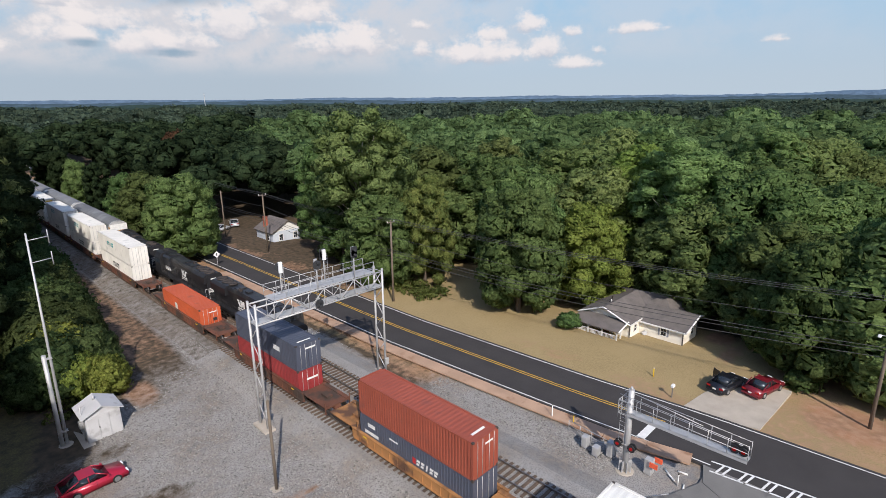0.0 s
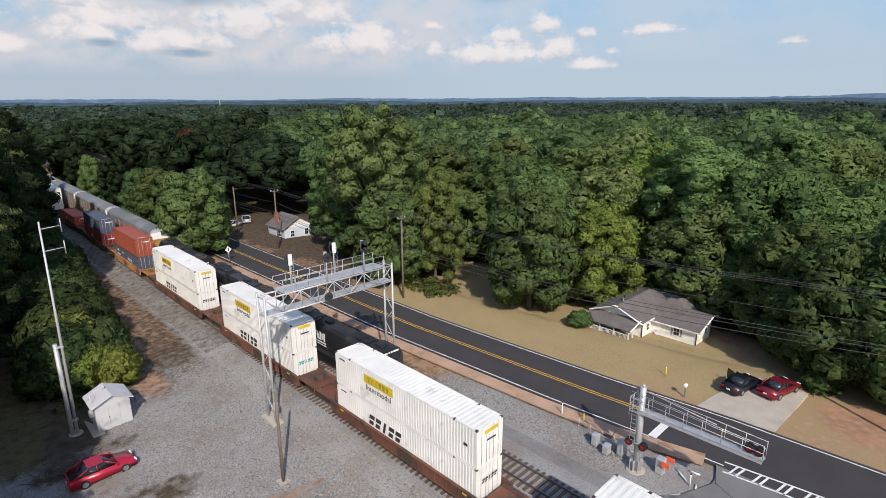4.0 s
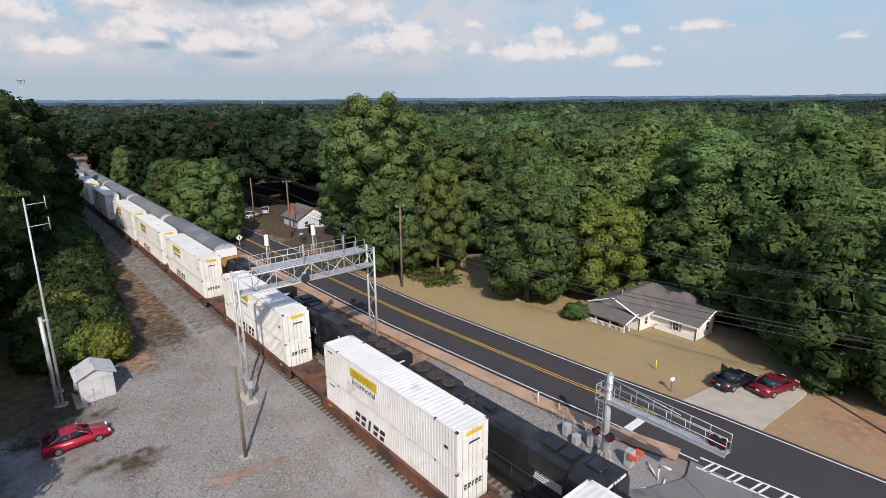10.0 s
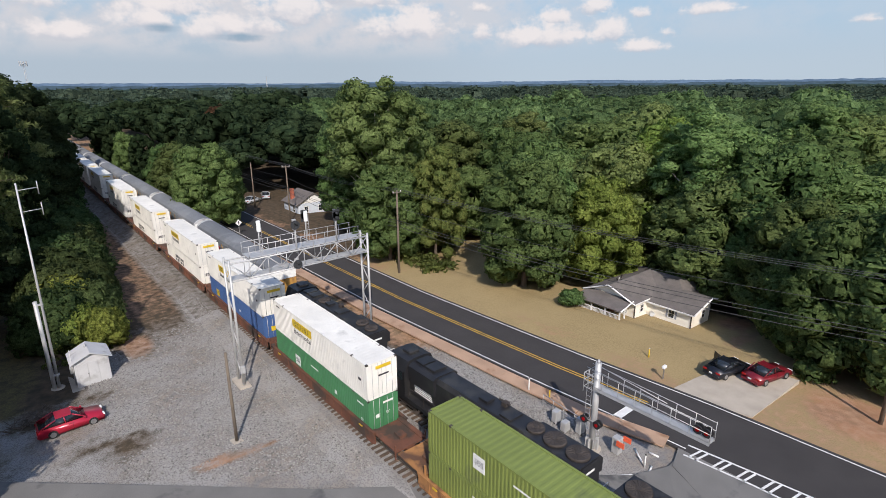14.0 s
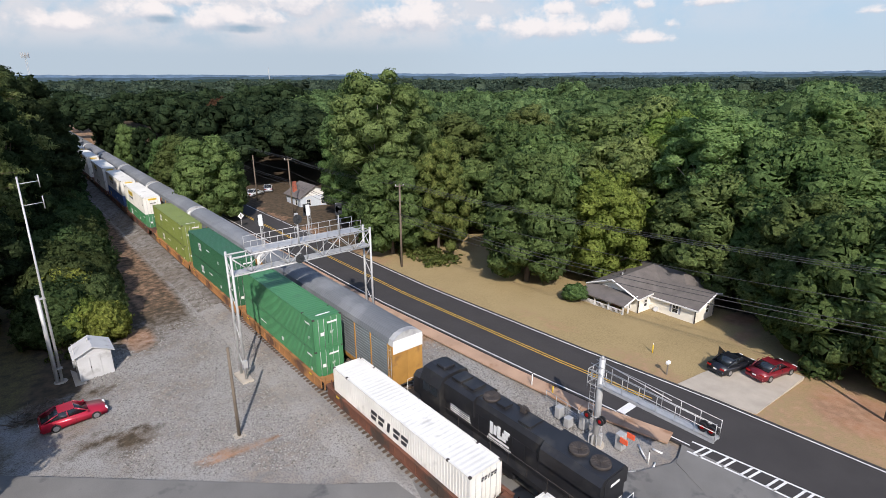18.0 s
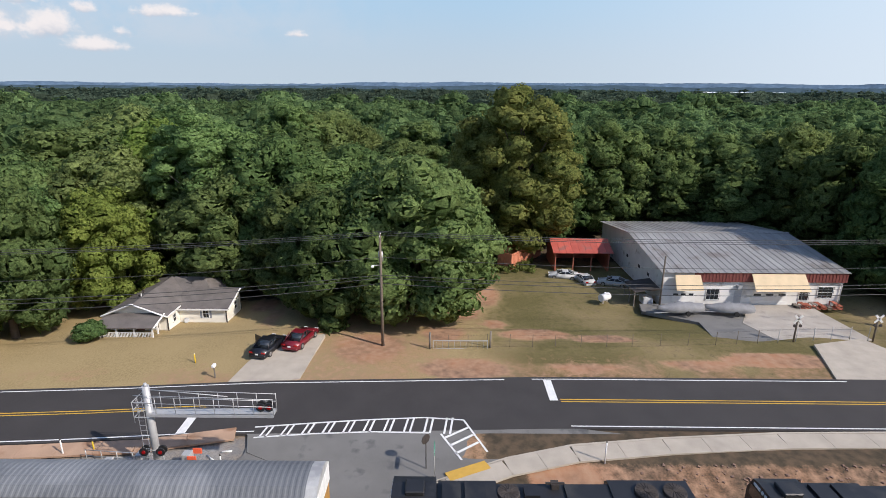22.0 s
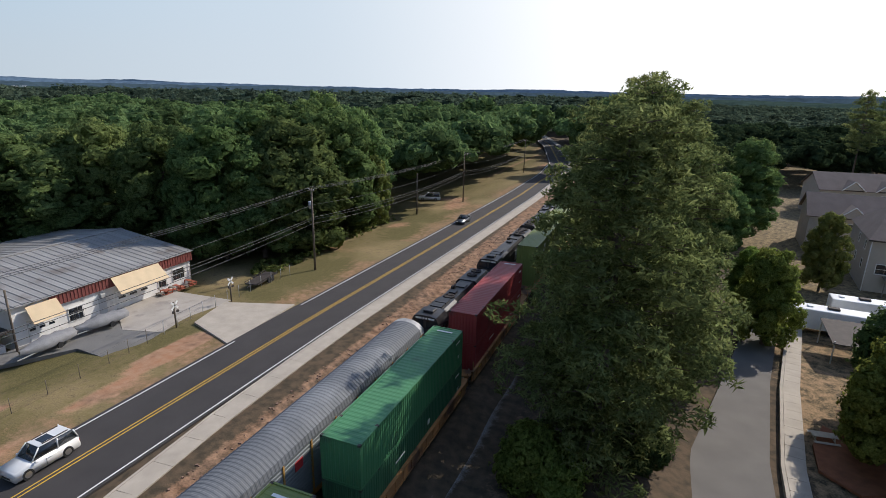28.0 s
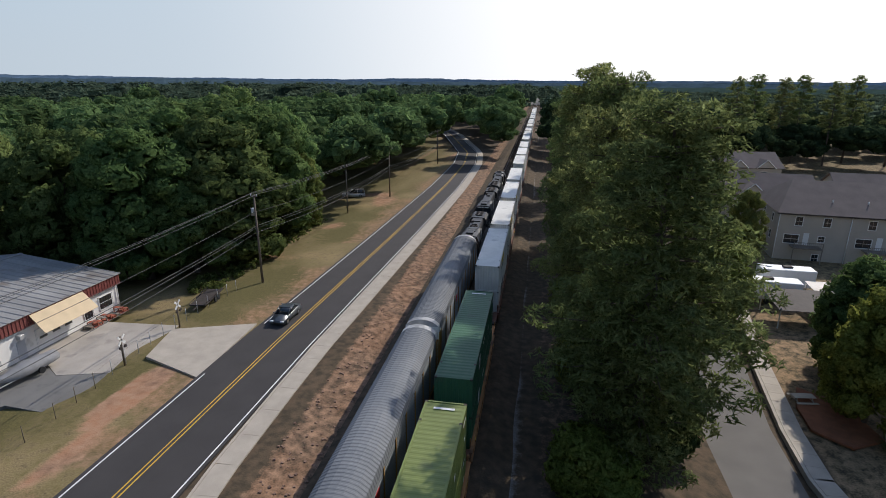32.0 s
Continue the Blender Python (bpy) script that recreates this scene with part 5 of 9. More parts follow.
SET_TREES = [("oak", 11.0, 87.6, 16, 0.95), ("broad", 10.5, 104, 15, 1.1), ("sycamore", 28, 57, 27, 1.05), ("sycamore", 36, 62, 25, 1.0), ("turning", 32, 46.5, 17.5, 0.85), ("oak2", 33, 29, 17.3, 1.05), ("oak2", 38, 32, 16.5, 1.1),
             ("light", 42.0, 23.5, 15.2, 1.05), ("oak", 51, 12, 16, 1.25), ("oak", 40.5, -4.0, 15.5, 1.0), ("oak2", 46, 1, 15.5, 1.2), ("oak", 48, -8, 16.5, 1.0), ("oak", 41.5, -13.0, 19.3, 1.2), ("oak2", 48, -15, 17, 0.85), ("turning", 68, -29, 27, 1.2), ("turning", 73, -23, 22, 1.0),
             ("tall", 29, 64, 19, 1.1), ("tall", 33, 76, 21, 1.0), ("broad", 31, 68, 15, 1.0), ("oak2", 80, -46, 21, 1.15), ("broad", 81, -57, 20, 1.2), ("oak2", 74, -76, 21, 1.15), ("oak2", 60, -77, 21, 1.0), ("oak2", 48, -77, 21, 1.1),
             ("broad", 41, -86, 22, 1.2), ("oak2", 42, -97, 23, 1.15), ("oak", 45, -109, 23, 0.9), ("turning", 37, -106, 14, 0.75), ("oak2", 50, -88, 23, 1.2), ("oak2", 52, -100, 24, 1.2), ("sycamore", 55, -112, 26, 1.1),
             ("dense", -13.3, 50, 6.0, 0.8), ("dense", -12.9, 58, 6.5, 0.85), ("dense", -12.5, 67, 7, 0.9), ("dense", -12.2, 76, 7, 0.95), ("dense", -12, 86, 8, 1.0), ("dense", -11.8, 97, 8, 1.0), ("bush", -13.4, 45, 4.4, 0.9), ("dense", -15.7, 54, 7.6, 0.9), ("dense", -17, 49, 6.5, 1.0), ("dense", -15.5, 61, 7.5, 1.0), ("bush", -14.8, 46.5, 4.6, 0.9), ("bush", -15.4, 52, 6.8, 0.8), ("dense", -16, 69, 8, 1.0), ("dense", -15.5, 78, 9, 1.0),
             # five unseen trees at x -30 to -37, added to shade the lawn
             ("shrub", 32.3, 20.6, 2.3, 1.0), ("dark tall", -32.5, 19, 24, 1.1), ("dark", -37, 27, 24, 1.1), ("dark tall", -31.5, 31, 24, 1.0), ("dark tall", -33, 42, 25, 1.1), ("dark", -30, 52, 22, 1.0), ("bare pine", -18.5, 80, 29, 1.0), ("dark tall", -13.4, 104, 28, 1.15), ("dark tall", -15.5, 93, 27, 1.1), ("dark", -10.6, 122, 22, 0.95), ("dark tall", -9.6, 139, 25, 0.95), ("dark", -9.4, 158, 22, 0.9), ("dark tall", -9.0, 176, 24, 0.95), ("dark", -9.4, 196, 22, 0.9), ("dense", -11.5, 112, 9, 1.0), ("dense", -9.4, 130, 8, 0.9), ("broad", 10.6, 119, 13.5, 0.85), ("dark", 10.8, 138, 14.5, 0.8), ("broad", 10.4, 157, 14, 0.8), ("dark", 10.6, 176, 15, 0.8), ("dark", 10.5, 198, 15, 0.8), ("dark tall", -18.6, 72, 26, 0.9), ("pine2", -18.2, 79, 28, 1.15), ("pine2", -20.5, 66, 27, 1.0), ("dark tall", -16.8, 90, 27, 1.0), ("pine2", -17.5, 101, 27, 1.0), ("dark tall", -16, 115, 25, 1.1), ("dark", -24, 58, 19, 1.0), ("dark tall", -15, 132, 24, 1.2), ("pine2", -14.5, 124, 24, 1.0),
             ("dark tall", -14, 150, 25, 1.2), ("dark tall", -13, 168, 25, 1.2), ("pine2", -13, 185, 24, 1.2), ("red", 34, 148, 21, 0.9), ("dense", -14, 92, 9, 1.1), ("dense", -13.5, 108, 9, 1.1),
             ("pine", -12.6, -48.0, 25.4, 1.3), ("pine", -10.8, -62.0, 24.0, 1.1), ("pine", -17.0, -60.0, 22.8, 1.0), ("pine", -12.6, -76, 27.0, 1.1), ("pine", -12.0, -90, 28.4, 1.15), ("pine2", -17, -91, 26, 1.1), ("pine", -10.5, -98, 25.5, 1.0),
             ("pine2", -15, -110, 25, 1.2), ("pine2", -10.5, -124, 25, 1.2), ("pine2", -13, -142, 25, 1.3), ("tall", -18, -128, 22, 1.2), ("bush", -9.0, -45.0, 4.2, 1.0), ("bush", -10.6, -44.4, 3.2, 1.1), ("dense", -13.5, -55, 4.5, 0.9), ("bush", -9.8, -58, 4.5, 1.0), ("bush", -10.5, -75, 5, 1.1),
             ("dense", -15.6, -50.5, 4.5, 0.75), ("dense", -17, -67, 8, 0.9), ("light", -27.4, -79.5, 11.6, 0.85), ("light", -26.4, -88, 9.5, 0.9), ("light", -33.2, -58.5, 12.6, 0.9), ("broad", -36.5, -66.5, 12.5, 1.1), ("turning", -38, -104, 12, 0.8),
             ("broad", -24, -118, 15, 1.1), ("tall", -30, -128, 20, 1.1), ("broad", -22, -150, 18, 1.2), ("tall", -33, -150, 19, 1.2),
             ("bare pine", -66, -205, 30, 1.0), ("bare pine", -75, -216, 31, 1.1), ("bare pine", -86, -222, 30, 1.0), ("bare pine", -96, -232, 31, 1.1), ("bare pine", -104, -226, 29, 1.0), ("bare pine", -115, -236, 31, 1.1), ("bare pine", -126, -230, 30, 1.0)]


# where woods take the leaf colours darkened for cloud shade
def in_shaded_wood(x, y):
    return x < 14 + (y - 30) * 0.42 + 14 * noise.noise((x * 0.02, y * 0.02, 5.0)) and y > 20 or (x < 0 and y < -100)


def open_ground(x, y):
    """Where no wood grows."""
    d = x - road_x(y)
    if -9 < x < 8 and abs(y) > 200 or -13 < x < 9 and abs(y) <= 200 or abs(d) < (8 if y > 40 or y < -170 else 13):
        return True
    if 0 < x < 62 and -72 < y < 46 and not (x > 46 and y > -16 and x - 46 > (18 - y) * 0.02 + 2) and not (x > 46 and -24 < y < -12):
        return True
    if 60 <= x < 77 and -72 < y < -41 or 60 <= x < 72 and -45 < y < -22:
        return True
    if 0 < x < 40 and -100 < y <= -70:
        return True
    if 0 < x < 34 and -170 < y <= -100:
        return d < 13
    if 20 < x < 40 and 80 < y < 106 or 55 < y < 90 and abs(x + 18.7 - (y + 16.7) * 0.475) < 7:
        return True
    if x < 0 and y < 42:
        return not (x < -48 and y > -60) and (y > -125 or (x < -30 and y > -200))
    return False


def build_woods():
    rng = random.Random(5)
    put = []
    for i, (key, x, y, h, s) in enumerate(SET_TREES):
        tree(key, x, y, h, s, (i * 77) % 360)
        put.append((x, y))
    eye = (-19.0, -15.0)
    near, mid, dark, far = [], [], [], []
    y = -1150.0
    spots = []
    for i in range(-118, 119):
        for j in range(-118, 119):
            x, y = i * 9.4 + rng.uniform(-3.8, 3.8) + (4.7 if j % 2 else 0), j * 9.4 + rng.uniform(-3.8, 3.8)
            dx, dy = x - eye[0], y - eye[1]
            d = math.hypot(dx, dy)
            yaw = math.degrees(math.atan2(-dx, dy)) % 360
            if 4 < yaw < 147 and d > 60:
                continue
            if d > 1080 or open_ground(x, y) or (d > 330 and rng.random() > 0.5):
                continue
            if any((x - a) ** 2 + (y - b) ** 2 < 30 for a, b in put):
                continue
            spots.append((d, x, y))
    spots.sort()
    for d, x, y in spots:
        h = rng.uniform(12.5, 22.5) + 4.0 * noise.noise((x * 0.01, y * 0.01, 2.0))
        if d > 190:
            h = min(h, 21.5) * (1.2 if rng.random() < 0.08 else 1.0)
        if x < -15 and y < 0:
            h = rng.uniform(11, 17)
        if len(near) < 100 and d < 190:
            near.append(1)
            if in_shaded_wood(x, y):
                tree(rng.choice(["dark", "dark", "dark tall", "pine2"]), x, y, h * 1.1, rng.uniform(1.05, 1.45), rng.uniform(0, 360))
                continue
            key = rng.choices(["oak2", "broad", "tall", "sycamore", "light", "turning", "oak"], [5, 5, 2.5, 2.5, 0.8, 1.0, 3.0])[0]
            if key in ("tall", "sycamore", "pine2"):
                h *= 1.12
            tree(key, x, y, h, rng.uniform(1.05, 1.5), rng.uniform(0, 360))
        elif d < 330:
            (dark if in_shaded_wood(x, y) else mid).append((x, y, h))
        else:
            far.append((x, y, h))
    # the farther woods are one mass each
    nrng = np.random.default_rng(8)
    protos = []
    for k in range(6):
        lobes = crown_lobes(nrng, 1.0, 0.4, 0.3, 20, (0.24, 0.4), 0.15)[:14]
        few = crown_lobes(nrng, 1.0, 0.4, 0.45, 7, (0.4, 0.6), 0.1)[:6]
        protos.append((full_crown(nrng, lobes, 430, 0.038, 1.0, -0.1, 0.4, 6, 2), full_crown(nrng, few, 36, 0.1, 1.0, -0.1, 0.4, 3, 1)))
    for name, rows, which, leaf, label in (("woodland", mid, 0, LEAF_MID, "dense green mixed woodland canopy"), ("dark_woodland", dark, 0, LEAF_MID_SHADED, "woodland canopy beyond the bend, cloud shade put into its green"), ("far_woodland", far, 1, LEAF_FAR_HAZED, "distant woodland canopy, haze mixed into its green")):
        out, ways = [], []
        for x, y, h in rows:
            v, f = protos[int(nrng.integers(6))][which]
            a = nrng.uniform(0, math.tau)
            c, s = math.cos(a), math.sin(a)
            w = h * nrng.uniform(0.85, 1.25) * (1.0 if which == 0 else 1.35)
            out.append(np.stack([(v[:, 0] * c - v[:, 1] * s) * w + x, (v[:, 0] * s + v[:, 1] * c) * w + y, v[:, 2] * h + ground_z(x, y) - 0.7], 1))
            ways.append(np.stack([f[:, 0] * c - f[:, 1] * s, f[:, 0] * s + f[:, 1] * c, f[:, 2]], 1))
        tagged(new(name, card_mesh(name, (np.concatenate(out), np.concatenate(ways)), leaf)), label, "woodland", kind="stuff")


LEAF_MID = leaf_mat("woodland_leaves", (0.084, 0.134, 0.054), (0.149, 0.212, 0.084), 0.0, 0.11, fine=3.0)
# same wood farther off: greens lowered to hold the cloud shade
LEAF_MID_SHADED = leaf_mat("cloud_shaded_woodland_leaves", (0.027, 0.045, 0.023), (0.056, 0.080, 0.038), 0.0, 0.11, fine=3.0)
# distance haze is mixed into these two greens
LEAF_FAR_HAZED = leaf_mat("hazed_far_woodland_leaves", (0.048, 0.074, 0.053), (0.092, 0.124, 0.083), 0.0, 0.07, fine=1.2)


# ---- distance ----
def ridge(name, dist, base, amp, seed, colour, rise=0.0, yaw0=-215, yaw1=8, depth=900):
    """A far wooded ridge: a rough band of canopy, seen over the nearer woods, with haze mixed into its colour."""
    vs, fs = [], []
    rows, n = 7, 900
    for j in range(rows):
        for i in range(n + 1):
            a = radians(yaw0 + (yaw1 - yaw0) * i / n)
            d = dist + depth * j / (rows - 1)
            x, y = -math.sin(a) * d - 19, math.cos(a) * d - 15
            up = base + amp * noise.fractal((math.cos(a) * 5 + seed, math.sin(a) * 5, j * 0.3), 1.0, 2.0, 4) * (0.4 + j / rows)
            swell = smooth01(-66, -92, math.degrees(a)) * smooth01(-172, -100, math.degrees(a))
            up += rise * swell * (0.4 + 0.6 * j / rows)
            up += 2.6 * noise.noise((x * 0.03, y * 0.03, seed)) + 1.6 * noise.noise((x * 0.11, y * 0.11, seed))
            vs.append((x, y, up if j else -3))
    for j in range(rows - 1):
        fs += [(j * (n + 1) + i + 1, j * (n + 1) + i, (j + 1) * (n + 1) + i, (j + 1) * (n + 1) + i + 1) for i in range(n)]
    m = mat(name + "_hazed_canopy", colour, 1.0, vary=0.3, scale=0.02, grain=0.08, bump=0.0, spec=0.0)
    tagged(raw(name, vs, fs, m), "wooded ridge on the horizon, tinted blue for haze", "backdrop", kind="structure")


def build_distance():
    # the farther the ridge, the bluer its base colour, in place of haze
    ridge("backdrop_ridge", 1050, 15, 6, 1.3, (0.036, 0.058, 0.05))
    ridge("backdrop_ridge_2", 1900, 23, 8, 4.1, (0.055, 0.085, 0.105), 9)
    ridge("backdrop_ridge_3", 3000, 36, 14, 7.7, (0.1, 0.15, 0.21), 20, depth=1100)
    mast = thing("radio_mast", "thin far radio mast above the woods", "mast")
    bm = bmesh.new()
    for k in range(3):
        a = k * math.tau / 3
        add_rod(bm, (-2 + 0.5 * math.cos(a), 270 + 0.5 * math.sin(a), -1), (-2 + 0.3 * math.cos(a), 270 + 0.3 * math.sin(a), 34.5), 0.1, 0.07, 5)
    part("lattice", bm, GALV, mast)
    bm = bmesh.new()
    for k in range(9):
        a = k * math.tau / 9
        add_rod(bm, (-2 + 1.3 * math.cos(a), 270 + 1.3 * math.sin(a), 33), (-2 + 1.3 * math.cos(a), 270 + 1.3 * math.sin(a), 35), 0.16, n=5)
    add_rod(bm, (-2, 270, 33.9), (-2, 270, 34.1), 1.3, n=10)
    part("antenna_ring", bm, GALV, mast)
    m2 = thing("radio_mast", "thin far radio mast on the horizon", "mast")
    part("lattice", rod((420, 1050, 0), (420, 1050, 42), 0.9, 0.5, 5), GALV, m2)
    roofs = mat("far_white_roof", (0.8, 0.82, 0.85), 0.5, vary=0.05, scale=0.05, bump=0)
    for k, (x, y, w) in enumerate(((1480, -760, 150), (1450, -860, 90), (1330, -760, 70))):
        b = thing("warehouse", "long white warehouse roof far off in the woods", "warehouse", "far warehouses")
        part("wall", box(x - 20, x + 20, y - w / 2, y + w / 2, 4, 14.5), roofs, b)
        part("roof", prism([(x - 21, 14.5), (x, 16.5), (x + 21, 14.5)], y - w / 2 - 1, y + w / 2 + 1), roofs, b)


def build_clouds():
    """Fair-weather clouds: a far curved sheet whose paint is clear but for the clouds."""
    m = bpy.data.materials.new("cloud_bank")
    m.use_nodes = True
    nt = m.node_tree
    nt.nodes.clear()
    out, em, tr, mx = (nt.nodes.new(k) for k in ("ShaderNodeOutputMaterial", "ShaderNodeEmission", "ShaderNodeBsdfTransparent", "ShaderNodeMixShader"))
    at = nt.nodes.new("ShaderNodeAttribute")
    at.attribute_name = "cloud"
    def extra(kind, **values):
        n = nt.nodes.new(kind)
        for k, v in values.items():
            n.inputs[k].default_value = v
        return n

    def linked(value, sock):
        if isinstance(value, (int, float)):
            sock.default_value = value
        else:
            nt.links.new(value, sock)

    def maths(kind, p, q, r=0.0):
        n = nt.nodes.new("ShaderNodeMath")
        n.operation = kind
        for sock, v in zip(n.inputs, (p, q, r)):
            linked(v, sock)
        return n.outputs[0]

    def ramp(v, lo, hi):
        n = nt.nodes.new("ShaderNodeMapRange")
        n.interpolation_type = "SMOOTHSTEP"
        n.inputs["From Min"].default_value, n.inputs["From Max"].default_value = lo, hi
        linked(v, n.inputs["Value"])
        return n.outputs["Result"]

    def blend(fac, p, q):
        n = nt.nodes.new("ShaderNodeMix")
        n.data_type = "RGBA"
        linked(fac, n.inputs["Factor"])
        for sock, v in ((n.inputs[6], p), (n.inputs[7], q)):
            if isinstance(v, tuple):
                sock.default_value = (*v, 1)
            else:
                nt.links.new(v, sock)
        return n.outputs[2]

    way, field = nt.nodes.new("ShaderNodeAttribute"), nt.nodes.new("ShaderNodeAttribute")
    way.attribute_name, field.attribute_name = "way", "field"
    fsep = nt.nodes.new("ShaderNodeSeparateColor")
    nt.links.new(field.outputs["Color"], fsep.inputs["Color"])
    curl = extra("ShaderNodeTexNoise", Scale=0.62, Detail=8.0, Roughness=0.6)
    veil = extra("ShaderNodeTexNoise", Scale=0.16, Detail=7.0, Roughness=0.58)
    for n in (curl, veil):
        nt.links.new(way.outputs["Vector"], n.inputs["Vector"])
    wisp = maths("MULTIPLY_ADD", curl.outputs["Fac"], 2.0, -1.0)
    puff = ramp(maths("MULTIPLY_ADD", wisp, 1.0, fsep.outputs["Red"]), -0.1, 0.6)
    bank = maths("MULTIPLY", ramp(maths("MULTIPLY_ADD", wisp, 0.16, veil.outputs["Fac"]), 0.3, 0.62), fsep.outputs["Blue"])
    crest = ramp(maths("MULTIPLY_ADD", wisp, 0.9, fsep.outputs["Green"]), -0.9, 0.25)
    sky_c = blend(maths("MULTIPLY", bank, 0.92), at.outputs["Color"], (0.66, 0.67, 0.7))
    sky_c = blend(maths("MULTIPLY", puff, 0.88), sky_c, blend(crest, (0.5, 0.55, 0.63), (0.86, 0.83, 0.82)))
    sky_c = blend(ramp(maths("MULTIPLY_ADD", wisp, 0.6, field.outputs["Alpha"]), -0.1, 0.9), sky_c, (0.31, 0.43, 0.54))
    nt.links.new(sky_c, em.inputs["Color"])
    em.inputs["Strength"].default_value = 0.77
    nt.links.new(at.outputs["Alpha"], mx.inputs[0])
    nt.links.new(tr.outputs[0], mx.inputs[1])
    nt.links.new(em.outputs[0], mx.inputs[2])
    nt.links.new(mx.outputs[0], out.inputs["Surface"])
    # yaw, elevation, half width, half height (degrees), how white
    puffs = [(-11.5, 8.2, 2.6, 1.1, 0.9), (-12.8, 5.4, 3.0, 1.2, 0.9), (-18.4, 5.0, 3.6, 1.5, 0.9), (-25.2, 6.9, 4.2, 2.3, 1), (-29.3, 8.4, 2.4, 1.8, 0.85), (-33.0, 7.9, 2.6, 1.2, 0.75), (-36.3, 5.3, 4.2, 1.7, 1),
             (-43.3, 7.0, 1.1, 0.6, 0.7), (-43.6, 4.7, 1.4, 0.9, 0.85), (-49.5, 4.2, 4.6, 1.4, 0.95), (-50.7, 6.0, 1.7, 1.1, 0.7), (-54.1, 6.9, 1.9, 1.1, 0.8), (-55.9, 4.6, 1.8, 1.5, 1), (-58.5, 3.2, 2.7, 0.7, 0.8),
             (-64.0, 6.2, 2.6, 0.6, 0.7), (-61.0, 4.3, 1.3, 0.5, 0.6), (-75.6, 4.7, 1.2, 0.5, 0.65), (-58.2, 6.2, 1.2, 0.7, 0.5), (-6.4, 4.3, 3.4, 1.0, 0.65), (-4.5, 6.8, 3.6, 1.3, 0.55), (-15, 6.6, 6, 1.4, 0.6), (-22, 5.2, 4, 1.0, 0.6)]
    greys = [(-20.8, 9.6, 8.5, 1.7), (-49.2, 10.2, 5.2, 1.3), (-13.8, 4.9, 2.0, 0.5), (-20.4, 4.3, 3.0, 0.5), (-4, 9.5, 6, 1.2)]
    vs, fs, col, ways, fields = [], [], [], [], []
    yaws, els = np.arange(-236, 22.01, 0.6), np.concatenate([np.arange(-0.4, 13, 0.3), np.arange(13, 27, 0.7)])
    mixc = lambda p, q, k: tuple(u + (v - u) * k for u, v in zip(p, q))
    for e in els:
        for w in yaws:
            a, b = radians(w), radians(e)
            vs.append((-19 - math.sin(a) * math.cos(b) * 4300, -15 + math.cos(a) * math.cos(b) * 4300, 26 + math.sin(b) * 4300))
            # haze: pale grey-blue low down, whiter towards the sun
            c = mixc((0.48, 0.595, 0.69), (0.38, 0.59, 0.78), smooth01(0.5, 10, e))
            c = mixc(c, (0.42, 0.515, 0.60), 0.75 * smooth01(-52, -28, w) * smooth01(10, 1, e))
            away = math.hypot(w + 207, (e - 24) * 0.6)
            c = mixc(c, (0.74, 0.86, 0.97), 0.9 * smooth01(120, 50, away))
            c = mixc(c, (1.5, 1.5, 1.5), smooth01(66, 12, away))
            # how deep in a puff, how high on it, how much of the thin bank, how deep under a grey base
            deep, up, grey = -2.0, 0.0, -2.0
            if w > -92 and e < 14:
                for py, pe, hw, hh, white in puffs:
                    u, v = (w - py) / (hw * 1.1), (e - pe) / (hh * 1.3)
                    v = v * 1.7 if v < 0 else v
                    r = 1.0 - math.hypot(u, v) - 0.35 * (1 - white)
                    if r > deep:
                        deep, up = r, v
                for py, pe, hw, hh in greys:
                    grey = max(grey, 1.0 - math.hypot((w - py) / hw, (e - pe) / hh))
            bank = smooth01(-58, -30, w) * smooth01(1.8, 4.4, e) + 0.35 * smooth01(-95, -60, w) * smooth01(-30, -50, w) * smooth01(2.5, 5, e)
            col += [*c, smooth01(26, 12, e)]
            ways += [w, e * 1.25, 0.3, 1.0]
            fields += [deep, up, bank, grey]
    n = len(yaws)
    for j in range(len(els) - 1):
        fs += [(j * n + i, j * n + i + 1, (j + 1) * n + i + 1, (j + 1) * n + i) for i in range(n - 1)]
    ob = raw("backdrop_clouds", vs, fs, m, smooth=True)
    for name, values in (("cloud", col), ("way", ways), ("field", fields)):
        ob.data.color_attributes.new(name, "FLOAT_COLOR", "POINT").data.foreach_set("color", values)
    tagged(ob, "white and grey clouds in a pale blue sky", "backdrop", kind="structure")


build_woods()
build_distance()
build_clouds()


# ---- more materials ----
CREAM = mat("cream_siding", (0.8, 0.76, 0.66), 0.7, vary=0.08, scale=0.7, bump=0.05)
WHITE_PAINT = mat("white_paint", (0.75, 0.74, 0.71), 0.6, vary=0.08, scale=1.0, bump=0.05)
SHINGLE = mat("grey_shingles", (0.14, 0.124, 0.115), 0.95, vary=0.25, scale=0.9, grain=14, bump=0.5)
BROWN_SHINGLE = mat("brown_grey_shingles", (0.13, 0.105, 0.098), 0.95, vary=0.2, scale=0.5, grain=10, bump=0.5)
METAL_ROOF = mat("weathered_metal_roof", (0.31, 0.3, 0.285), 0.6, 0.2, vary=0.2, scale=0.25, grain=6, spot=(0.2, 0.175, 0.155), spot_at=0.62, spot_scale=0.3, rnd=0.12)
RED_METAL = mat("maroon_metal", (0.2, 0.055, 0.045), 0.6, vary=0.2, scale=1)
TAN_AWNING = mat("tan_awning", (0.62, 0.48, 0.3), 0.75, vary=0.1, scale=1)
DIRTY_WHITE = mat("dirty_white_wall", (0.74, 0.72, 0.68), 0.85, vary=0.12, scale=0.5, spot=(0.42, 0.38, 0.33), spot_at=0.66)
